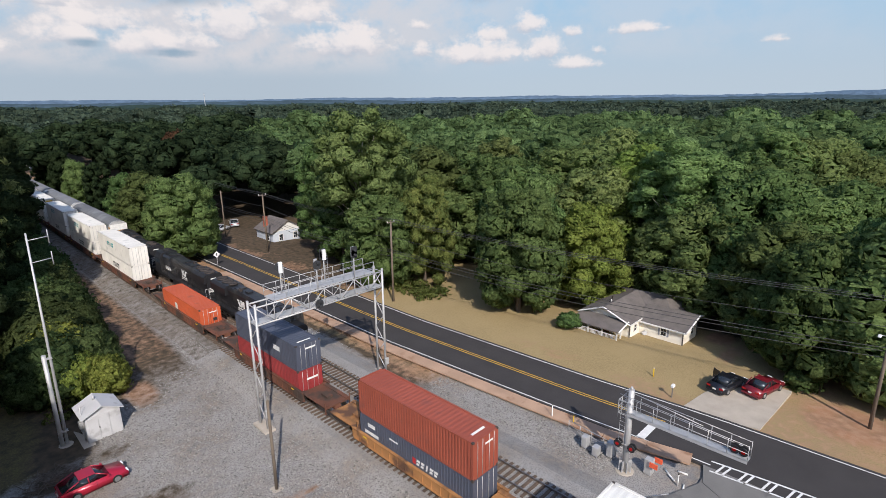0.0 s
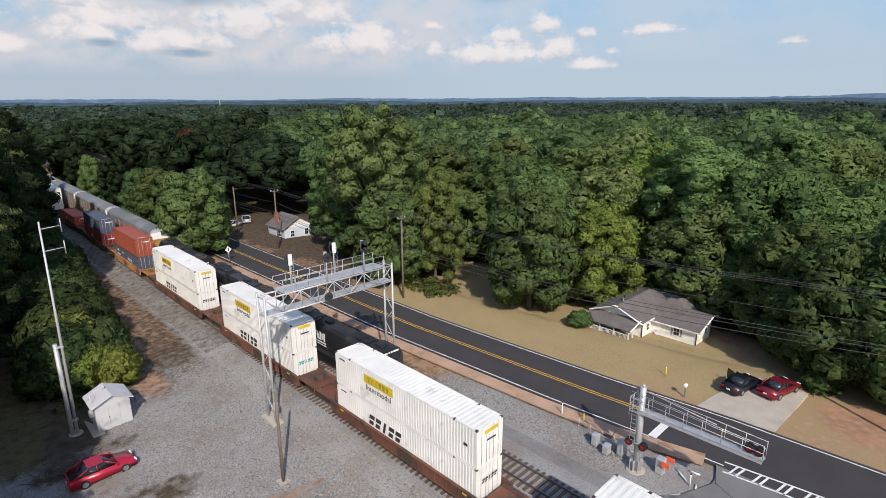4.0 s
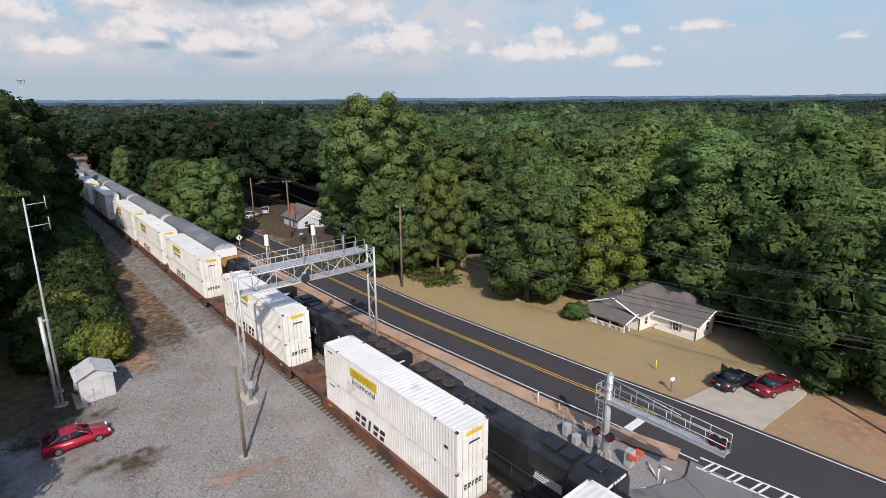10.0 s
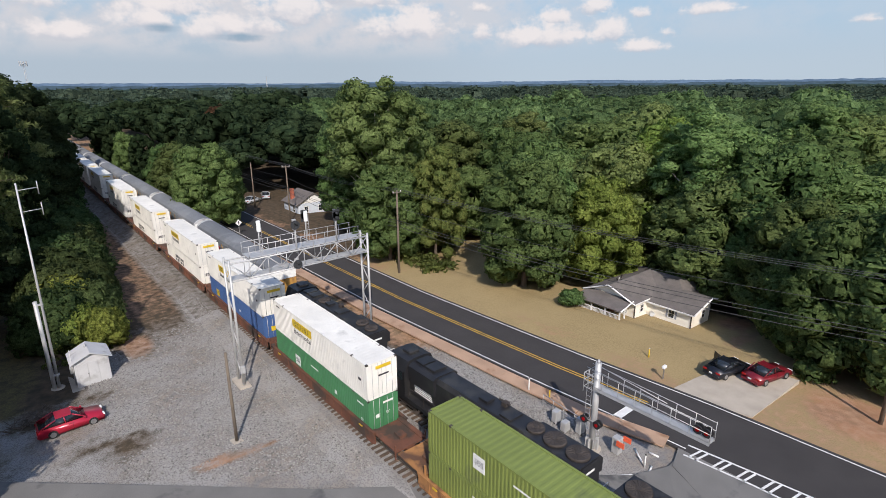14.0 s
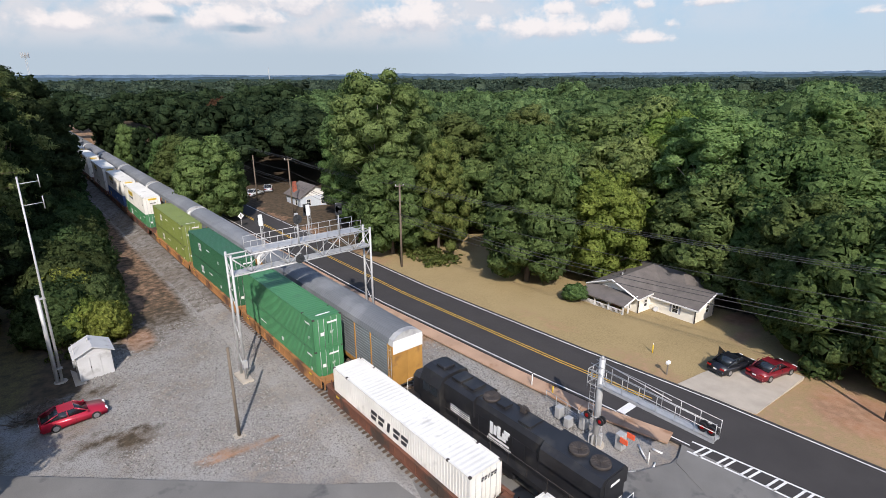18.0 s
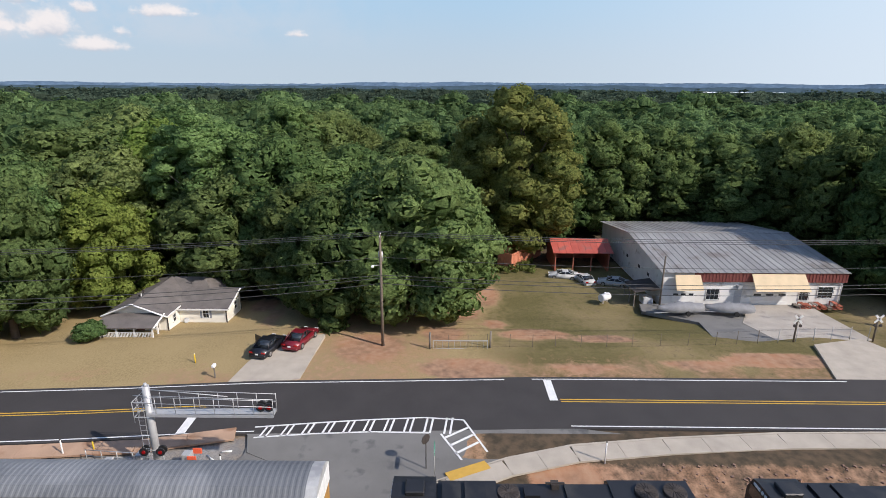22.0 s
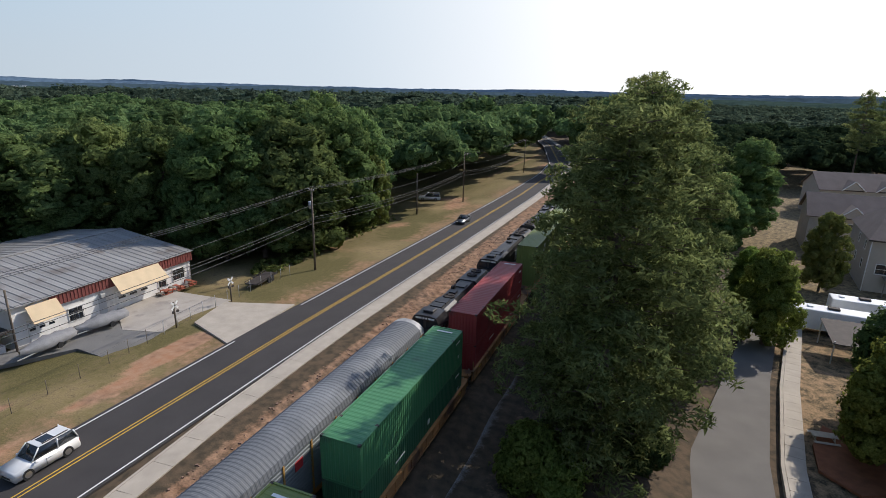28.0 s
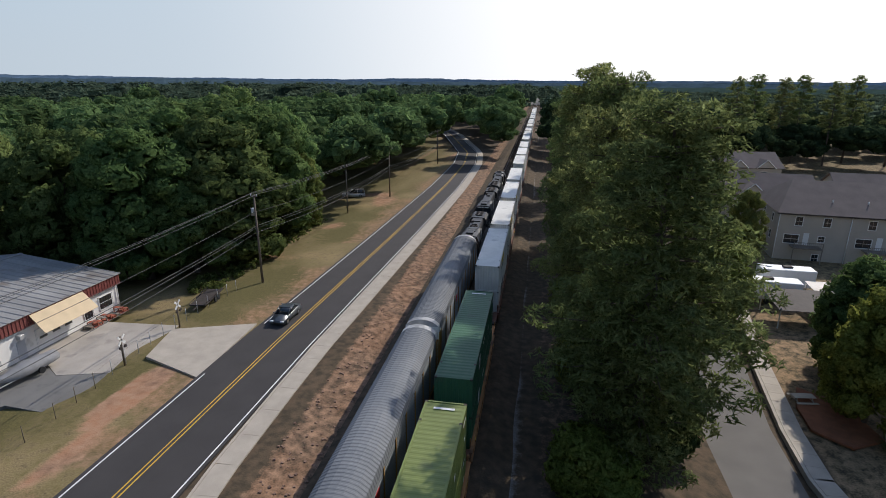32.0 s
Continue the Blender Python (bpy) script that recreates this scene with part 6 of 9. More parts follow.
GREY_WALL = mat("grey_painted_wall", (0.5, 0.5, 0.5), 0.85, vary=0.12, scale=0.5, spot=(0.3, 0.29, 0.28), spot_at=0.68)
BEIGE_SIDING = mat("beige_siding", (0.42, 0.37, 0.31), 0.8, vary=0.08, scale=0.6)
RUST_RED = mat("rusty_red_steel", (0.34, 0.1, 0.06), 0.8, vary=0.25, scale=0.7, spot=(0.2, 0.08, 0.05), rnd=0.1)
FADED_RED = mat("faded_red_roof", (0.42, 0.085, 0.06), 0.6, vary=0.2, scale=0.6, spot=(0.28, 0.1, 0.08), rnd=0.15)
RUST_ORANGE = mat("rusty_orange_steel", (0.55, 0.2, 0.11), 0.8, vary=0.25, scale=0.7, spot=(0.25, 0.1, 0.06))
TARP = mat("grey_tarpaulin", (0.22, 0.222, 0.228), 0.75, vary=0.2, scale=1.5, bump=0.5, grain=9)
RUBBER = mat("tyre_rubber", (0.02, 0.02, 0.02), 0.85, vary=0.2, bump=0.1)
CHROME = mat("bright_wheel_metal", (0.5, 0.5, 0.52), 0.3, 0.9, vary=0.1, bump=0)
PALE_WOOD = mat("weathered_pale_wood", (0.5, 0.43, 0.33), 0.85, vary=0.2, scale=3)
CREOSOTE = mat("dark_pole_wood", (0.15, 0.12, 0.09), 0.9, vary=0.25, scale=1.5)
GREEN_SIGN = mat("green_sign", (0.01, 0.22, 0.12), 0.5, bump=0)
ORANGE_NET = mat("orange_plastic", (0.75, 0.12, 0.05), 0.6, vary=0.1)
TAIL_RED = mat("red_lamp_glass", (0.35, 0.01, 0.01), 0.2, bump=0)
AMBER_PAD = mat("yellow_tactile_pad", (0.55, 0.33, 0.06), 0.8, vary=0.1)
WHITE_POLY = mat("white_plastic", (0.78, 0.78, 0.77), 0.4, vary=0.05, bump=0)
WIRE = mat("wire", (0.05, 0.05, 0.05), 0.6, bump=0)


def car_paint(name, c):
    return mat(name, c, 0.28, 0.15, vary=0.06, scale=1, bump=0, spec=0.7)


# ---- paving and road edges ----
def flat(name, outline, z, material, label, category, kind="structure", thick=0.12, parent=None):
    bm = bmesh.new()
    top = [bm.verts.new((x, y, z)) for x, y in outline]
    low = [bm.verts.new((x, y, z - thick)) for x, y in outline]
    f = bm.faces.new(top)
    n = len(outline)
    for i in range(n):
        bm.faces.new((top[i], low[i], low[(i + 1) % n], top[(i + 1) % n]))
    bmesh.ops.recalc_face_normals(bm, faces=bm.faces[:])
    if f.normal.z < 0:
        bmesh.ops.reverse_faces(bm, faces=bm.faces[:])
    bmesh.ops.triangulate(bm, faces=[f])
    ob = part(name, bm, material, parent)
    return tagged(ob, label, category, kind=kind) if not parent else ob


def slabs(name, line, w0, w1, z, material, label, parent_name, gap=0.025, thick=0.14, step=1.5, near=(-75, 5)):
    """A walk of separate concrete slabs along a line of (x, y)."""
    top = thing(parent_name, label, "sidewalk", kind="structure")
    pts = [Vector(p) for p in line]
    vs, fs = [], []
    for a, b in zip(pts, pts[1:]):
        n = max(1, round((b - a).length / step))
        d = (b - a).normalized()
        side = Vector((d.y, -d.x))
        for i in range(n):
            p, q = a + (b - a) * (i / n) + d * gap / 2, a + (b - a) * ((i + 1) / n) - d * gap / 2
            c = [p + side * w0, q + side * w0, q + side * w1, p + side * w1]
            if near[0] < p.y < near[1]:
                bm = bmesh.new()
                add_prism(bm, [(v.x, v.y) for v in c], z - thick, z, "z")
                part(name, bm, material, top)
            else:
                k = len(vs)
                vs += [(v.x, v.y, zz) for zz in (z - thick, z) for v in c]
                fs += [(k + 4, k + 5, k + 6, k + 7), (k, k + 1, k + 5, k + 4), (k + 2, k + 3, k + 7, k + 6), (k + 1, k + 2, k + 6, k + 5)]
    if vs:
        tagged(raw(name + "_rows", vs, fs, material, top), kind="stuff")


def build_paving():
    walk_line = [(8.8, -14.0), (10.3, -17.0), (12.2, -21.0), (13.7, -26.0), (14.6, -33.0), (15.3, -42.0), (15.5, -52.0)] + [(road_x(y) - 5.2, y) for y in range(-60, -401, -12)]
    slabs("slab", walk_line, -0.95, 0.75, ROAD_Z + 0.12, CONCRETE, "tan concrete sidewalk slabs along the road", "sidewalk", step=3.0)
    strip("kerb", [(y, x) for x, y in walk_line[::-1]], 1.0, 1.2, ROAD_Z + 0.12, CONCRETE, "pale concrete kerb by the road", "kerb", 0.3)
    tan = mat("tan_concrete", (0.42, 0.275, 0.185), 0.9, vary=0.2, scale=0.5, grain=20, bump=0.2, spot=(0.3, 0.17, 0.1), spot_at=0.6)
    slabs("slab", [(16.0, -0.7)] + [(road_x(y) - 4.95, y) for y in (6, 14, 24, 34, 46, 60, 75)], -0.75, 0.75, ROAD_Z + 0.1, tan, "reddish tan concrete sidewalk slabs by the road", "sidewalk", step=3.0, near=(-5, 80))
    flat("tactile_pad", [(10.9, -17.0), (12.2, -19.8), (13.0, -19.4), (11.7, -16.6)], ROAD_Z + 0.128, AMBER_PAD, "yellow tactile paving pad at the kerb", "paving")
    flat("road_apron", [(16.0, -1.6), (16.8, -0.6), (17.2, -3), (17.0, -27), (16.3, -30.5), (14.7, -24), (12.4, -18.5), (9.5, -13.5), (12, -6), (13.9, -2.3)], -0.612, OLD_ASPHALT, "worn grey asphalt where the side street meets the road", "road")
    hatch = thing("road_hatching", "white painted hatching on the asphalt", "road marking", kind="structure")

    def bar(a, b, w):
        a, b = Vector(a), Vector(b)
        d = (b - a).normalized()
        s = Vector((-d.y, d.x)) * w / 2
        flat("painted_bar", [tuple(a + s), tuple(b + s), tuple(b - s), tuple(a - s)], -0.588, LINE_WHITE, "", "", parent=hatch, thick=0.004)

    far, near = [(16.9, -1.9), (17.5, -6.5), (18.0, -11), (18.3, -15), (18.0, -18.1)], [(15.6, -2.2), (16.1, -6.5), (16.4, -11), (16.3, -15.4), (16.0, -16.5)]
    for p, q in list(zip(far, far[1:])) + list(zip(near[:-1], near[1:-1])):
        bar(p, q, 0.16)
    for k in range(10):
        y = -2.6 - k * 1.55
        x0, x1 = lerp_table([(-16.5, 16.2), (-11, 16.4), (-6.5, 16.1), (-2.2, 15.6)], y), lerp_table([(-15, 18.3), (-11, 18.0), (-6.5, 17.5), (-1.9, 16.9)], y)
        bar((x0, y), (x1, y - 0.25), 0.16)
        bar((x0, y - 0.45), (x1, y - 0.7), 0.16)
    bar((18.0, -18.1), (14.1, -19.7), 0.16)
    bar((16.2, -16.3), (13.2, -17.8), 0.16)
    for k in range(3):
        bar((15.7 - k * 0.9, -16.6 - k * 0.4), (17.0 - k * 0.9, -18.4 - k * 0.35), 0.22)
    flat("driveway", [(22.9, 3.0), (27.2, 2.4), (33.4, 1.2), (33.6, -3.8), (28.0, -3.6), (24.4, -3.4)], -0.72, CONCRETE, "pale concrete driveway of the house", "driveway", thick=0.4)
    flat("yard_apron", [(24.6, -52.4), (31.8, -55.0), (33.2, -61.0), (25.0, -64.0)], -0.66, CONCRETE, "tan concrete apron from the road to the yard", "driveway", thick=0.4)
    flat("yard_slab", [(33.4, -52.4), (38.1, -51.0), (43.6, -54.5), (43.7, -62.0), (33.3, -62.8)], -1.12, mat("pale_yard_concrete", (0.4, 0.36, 0.31), 0.9, vary=0.2, scale=0.4, spot=(0.3, 0.27, 0.24)), "pale worn concrete yard before the warehouse", "paving", thick=0.4)
    flat("yard_asphalt", [(33.4, -52.35), (33.3, -45.7), (38.2, -46.0), (41.4, -40.5), (43.7, -41.0), (43.6, -54.4), (38.1, -50.95)], -1.13, OLD_ASPHALT, "cracked grey asphalt yard strip", "paving", thick=0.4)
    # the street west of the line
    flat("side_street", [(-17.2, -44), (-18.6, -52), (-22.0, -66), (-25.3, -80), (-28, -105), (-33, -105), (-30.5, -88), (-27.0, -70), (-25.0, -56), (-24.6, -48), (-27, -38), (-40, -20), (-34, -16), (-20, -34)], -2.19, mat("pale_street", (0.145, 0.134, 0.12), 0.9, vary=0.15, scale=0.4, grain=20), "pale asphalt residential street", "road", thick=0.3)
    line = [(-34, -27.5), (-28.2, -38), (-25.9, -45), (-25.4, -50), (-25.8, -56), (-27.8, -69.5), (-31.2, -87), (-33.8, -105)]
    slabs("slab", line, 0.2, 1.6, -2.05, CONCRETE, "pale concrete sidewalk slabs by the street", "sidewalk", near=(-95, -30), thick=0.6)
    strip("kerb", [(y, x) for x, y in line[::-1]], -0.18, 0.08, -2.06, CONCRETE, "pale concrete kerb of the street", "kerb", 0.6)
    flat("mulch_bed", [(-28.3, -56.5), (-30.5, -54.5), (-33.5, -56), (-33, -61), (-30, -63.5), (-28.6, -60)], -2.13, mat("red_mulch", (0.25, 0.09, 0.04), 0.95, vary=0.3, scale=1.5, bump=0.6), "bed of red-brown mulch under trees", "mulch", thick=0.2)


# ---- lineside ----
def build_gantry():
    g = thing("signal_gantry", "galvanised steel signal bridge over both tracks", "signal gantry")
    y0, y1, xl, xr, top = 27.9, 29.2, -5.2, 8.35, 10.9
    for x in (xl, xr):
        for y in (y0, y1):
            part("post", rod((x, y, -1.0), (x, y, top + 0.15), 0.11, n=10), GALV, g)
        z, flip = 0.0, 0
        while z < top - 1.2:
            a, b = ((y0, y1), (y1, y0))[flip]
            part("brace", rod((x, a, z), (x, b, z + 1.5), 0.045, n=6), GALV, g)
            z, flip = z + 1.5, 1 - flip
        part("footing", box(x - 0.5, x + 0.5, y0 - 0.5, y1 + 0.5, -1.2, -0.62, bev=0.03), CONCRETE, g)
        part("cabinet", box(x - 0.2, x + 0.2, y0 - 0.35, y0 - 0.1, 0.6, 1.3, bev=0.02), GALV, g)
    zl, zu = 9.15, 10.75
    for y in (y0, y1):
        for z in (zl, zu):
            part("chord", rod((xl, y, z), (xr, y, z), 0.075, n=8), GALV, g)
        n = 8
        w = (xr - xl) / n
        for i in range(n):
            a = xl + i * w
            part("upright", rod((a, y, zl), (a, y, zu), 0.04, n=6), GALV, g)
            z0, z1 = (zl, zu) if i % 2 else (zu, zl)
            part("diagonal", rod((a, y, z0), (a + w, y, z1), 0.045, n=6), GALV, g)
    for i in range(9):
        x = xl + (xr - xl) * i / 8
        part("cross_tie", boxes((x - 0.03, x + 0.03, y0, y1, zl - 0.03, zl + 0.03), (x - 0.03, x + 0.03, y0, y1, zu - 0.03, zu + 0.03)), GALV, g)
    part("walkway", boxes((-3.4, 7.4, y0 + 0.05, y1 + 0.5, zu + 0.1, zu + 0.15), *[(-3.4 + k * 0.9, -3.36 + k * 0.9, y0, y1 + 0.5, zu + 0.06, zu + 0.1) for k in range(13)]), GALV, g)
    part("lower_walkway", box(xl, xr, y0 + 0.1, y1 - 0.1, zl + 0.06, zl + 0.1), GALV, g)
    for y in (y0 + 0.05, y1 + 0.5):
        for z in (zu + 0.65, zu + 1.2):
            part("handrail", rod((-3.4, y, z), (7.4, y, z), 0.025, n=6), GALV, g)
        for k in range(10):
            part("rail_post", rod((-3.4 + k * 1.2, y, zu + 0.1), (-3.4 + k * 1.2, y, zu + 1.2), 0.025, n=6), GALV, g)
    back = mat("signal_black", (0.03, 0.032, 0.035), 0.6)
    for k, (x, z, yy) in enumerate(((-1.9, zu + 2.5, y1 + 0.2), (0.9, zu + 2.4, y0 - 0.1), (2.6, zu + 2.7, y1 + 0.2), (5.0, zu + 2.7, y0 - 0.1), (0.75, zl + 0.4, y0 - 0.3))):
        face = 1 if yy > y1 else -1
        head = part("signal_head", rod((x, yy, z), (x, yy + 0.07 * face, z), 0.42 if k not in (2, 3) else 0.36, n=24), back, g, "round black signal back plate")
        if k in (2, 3):
            part("signal_plate", box(x - 0.34, x + 0.34, min(yy, yy + 0.07 * face), max(yy, yy + 0.07 * face), z - 0.55, z + 0.55, bev=0.02), back, head)
        for dz in (0.22, -0.22):
            part("lamp_hood", rod((x, yy, z + dz), (x, yy + 0.3 * face, z + dz), 0.12, 0.13, n=12), back, head)
        part("signal_case", box(x - 0.16, x + 0.16, yy - 0.22 * face - 0.1, yy - 0.22 * face + 0.1, z - 0.5, z + 0.5, bev=0.02), WHITE_POLY if face > 0 else GALV, head)
        part("signal_mast", rod((x, yy - 0.1 * face, z - 2.6 if k < 4 else z - 0.5), (x, yy - 0.1 * face, z + 0.3), 0.06, n=8), GALV, g)
        if k < 4:
            part("signal_ladder", ladder(x + 0.1, yy - 0.35 * face, zu + 0.1, z + 0.2), GALV, g)


def build_cantilever():
    x, y = 11.45, 2.7
    c = thing("crossing_signal", "galvanised cantilever crossing signal with a walkway over the street", "crossing signal")
    part("post", rod((x, y, -0.95), (x, y, 6.25), 0.26, 0.22, n=16), GALV, c)
    bm = bmesh.new()
    for k in range(8):
        a = k * math.tau / 8
        add_box(bm, 0.22, 0.5, -0.03, 0.03, -0.9, 0.1, Matrix.Translation((x, y, 0)) @ Matrix.Rotation(a, 4, "Z"))
    part("base_fins", bm, GALV, c)
    part("footing", rod((x, y, -1.3), (x, y, -0.78), 0.7, n=16), CONCRETE, c)
    tip = -5.5
    for dx in (-0.35, 0.35):
        part("arm_beam", box(x + dx - 0.06, x + dx + 0.06, tip, y, 4.2, 4.38), GALV, c)
        for z in (4.95, 5.5):
            part("handrail", rod((x + dx, tip, z), (x + dx, y + 0.7, z + 0.25), 0.022, n=6), GALV, c)
        for k in range(7):
            yy = tip + k * (y - tip) / 6.5
            part("rail_post", rod((x + dx, yy, 4.35), (x + dx, yy, 5.55), 0.022, n=6), GALV, c)
    part("walkway", boxes((x - 0.35, x + 0.35, tip, y, 4.34, 4.38), *[(x - 0.35, x + 0.35, tip + k * 0.55, tip + k * 0.55 + 0.04, 4.28, 4.34) for k in range(15)]), GALV, c)
    part("tension_rod", rod((x, y, 6.0), (x, tip + 3, 5.5), 0.03, n=6), GALV, c)
    part("ladder_cage", ladder(x - 0.45, y + 0.3, 1.0, 5.6), GALV, c)
    bm = bmesh.new()
    for z in (4.4, 4.95, 5.5):
        add_box(bm, x - 0.8, x + 0.5, y + 0.55, y + 0.59, z, z + 0.04)
        add_box(bm, x - 0.8, x - 0.76, y - 0.4, y + 0.59, z, z + 0.04)
    for xx in (-0.78, -0.2, 0.48):
        add_rod(bm, (x + xx, y + 0.57, 4.0), (x + xx, y + 0.57, 5.55), 0.022, n=6)
    part("platform_cage", bm, GALV, c)
    black = mat("lamp_black", (0.02, 0.02, 0.022), 0.5, bump=0)
    for px, py, z in ((x + 0.1, tip + 0.35, 4.75), (x + 0.1, tip + 0.9, 4.75), (x - 0.3, y - 0.55, 1.6), (x - 0.3, y + 0.55, 1.6)):
        for face in (-1, 1):
            lamp = part("flasher", rod((px + 0.12 * face, py, z), (px + 0.2 * face, py, z), 0.3, n=20), black, c, "round black flasher plate")
            part("lens", rod((px + 0.2 * face, py, z), (px + 0.24 * face, py, z), 0.13, n=16), TAIL_RED, lamp, "dark red lens")
    part("flasher_bar", rod((x - 0.3, y - 0.6, 1.6), (x - 0.3, y + 0.6, 1.6), 0.05, n=8), GALV, c)
    part("bell", rod((x, y, 6.25), (x, y, 6.45), 0.14, 0.08, n=12), GALV, c)
    # lineside cases behind a low fence
    f = thing("pipe_fence", "low galvanised pipe fence beside the crossing", "fence")
    for k in range(6):
        part("post", rod((12.9 - k * 0.1, 8.6 - k * 1.15, -0.9), (12.9 - k * 0.1, 8.6 - k * 1.15, 0.3), 0.03, n=6), GALV, f)
    for z in (-0.2, 0.28):
        part("rail", rod((12.9, 8.6, z), (12.4, 2.8, z), 0.03, n=6), GALV, f)
    for k, (cx, cy, h) in enumerate(((11.9, 6.4, 1.0), (11.5, 5.2, 0.8), (12.2, 4.3, 1.3))):
        b = thing("relay_case", "small grey metal signal relay case", "relay case", "relay cases")
        part("body", box(cx - 0.3, cx + 0.3, cy - 0.25, cy + 0.25, -0.7, -0.7 + h, bev=0.03), GALV, b)
        part("door", box(cx - 0.32, cx - 0.3, cy - 0.2, cy + 0.2, -0.6, -0.8 + h), GALV, b)
        part("stand", boxes((cx - 0.25, cx - 0.2, cy - 0.2, cy - 0.15, -1, -0.7), (cx + 0.2, cx + 0.25, cy + 0.15, cy + 0.2, -1, -0.7)), GALV, b)
    s = thing("crossing_gate", "grey metal case with orange netting by the crossing", "crossing gate")
    part("case", box(12.1, 12.7, 0.9, 1.5, -0.8, 0.5, bev=0.04), GALV, s)
    # orange netting at the crossing, shaped as two plates; no gate stands here
    part("counterweight", boxes((11.9, 12.0, 0.4, 1.0, 0.1, 0.5), (12.8, 12.9, 0.4, 1.0, 0.1, 0.5)), ORANGE_NET, s)
    for n, (cx, cy, h, m) in enumerate(((13.5, 10.7, 1.45, MARK_WHITE), (14.0, 8.8, 1.0, MARK_YELLOW), (13.0, -27.9, 1.9, WHITE_POLY), (12.5, -1.0, 1.0, MARK_WHITE))):
        p = thing("marker_post", "slim painted plastic marker post at the roadside", "post", "marker posts")
        part("shaft", rod((cx, cy, -1), (cx, cy, -0.8 + h), 0.05, 0.05, 8), m, p)
        part("cap", rod((cx, cy, -0.82 + h), (cx, cy, -0.7 + h), 0.06, 0.03, 8), GRIME, p)
    for x0, y0, x1, y1 in ((13.7, 0.5, 12.8, -0.6), (14.2, -1.1, 14.1, -0.4), (12.3, -1.5, 12.9, -1.3), (9.4, 0.3, 11.1, -0.9)):
        p = thing("broken_post", "white plastic post lying on the gravel", "post", "fallen posts")
        part("shaft", rod((x0, y0, ground_z(x0, y0) + 0.07), (x1, y1, ground_z(x1, y1) + 0.08), 0.07, n=8), MARK_WHITE, p)



def utility_pole(x, y, h, arms, label="weathered wooden utility pole", z=None, lean=(0, 0), lamp=False, can=True):
    z = ground_z(x, y) if z is None else z
    p = thing("utility_pole", label, "utility pole", "utility poles")
    tx, ty = x + lean[0], y + lean[1]
    part("pole", rod((x, y, z - 0.4), (tx, ty, z + h), 0.17, 0.12, 10), CREOSOTE, p)
    for dz, w in arms:
        part("crossarm", box(tx - w / 2, tx + w / 2, ty - 0.06, ty + 0.06, z + h - dz - 0.06, z + h - dz + 0.06), WOOD_GREY, p)
        for k in (-1, 0, 1):
            part("insulator", rod((tx + k * w * 0.44, ty, z + h - dz + 0.06), (tx + k * w * 0.44, ty, z + h - dz + 0.3), 0.06, 0.04, 8), WHITE_POLY, p)
    if can:
        part("transformer", rod((tx + 0.33, ty, z + h - 2.9), (tx + 0.33, ty, z + h - 1.9), 0.24, n=14), GALV, p, "grey transformer can")
    if lamp:
        part("lamp_arm", rod((tx, ty, z + h - 3.2), (tx - 1.1, ty + 0.6, z + h - 2.9), 0.03, n=6), GALV, p)
        part("lamp_head", box(tx - 1.5, tx - 1.0, ty + 0.5, ty + 0.75, z + h - 3.0, z + h - 2.85, bev=0.03), WHITE_POLY, p)
    return Vector((tx, ty, z + h))


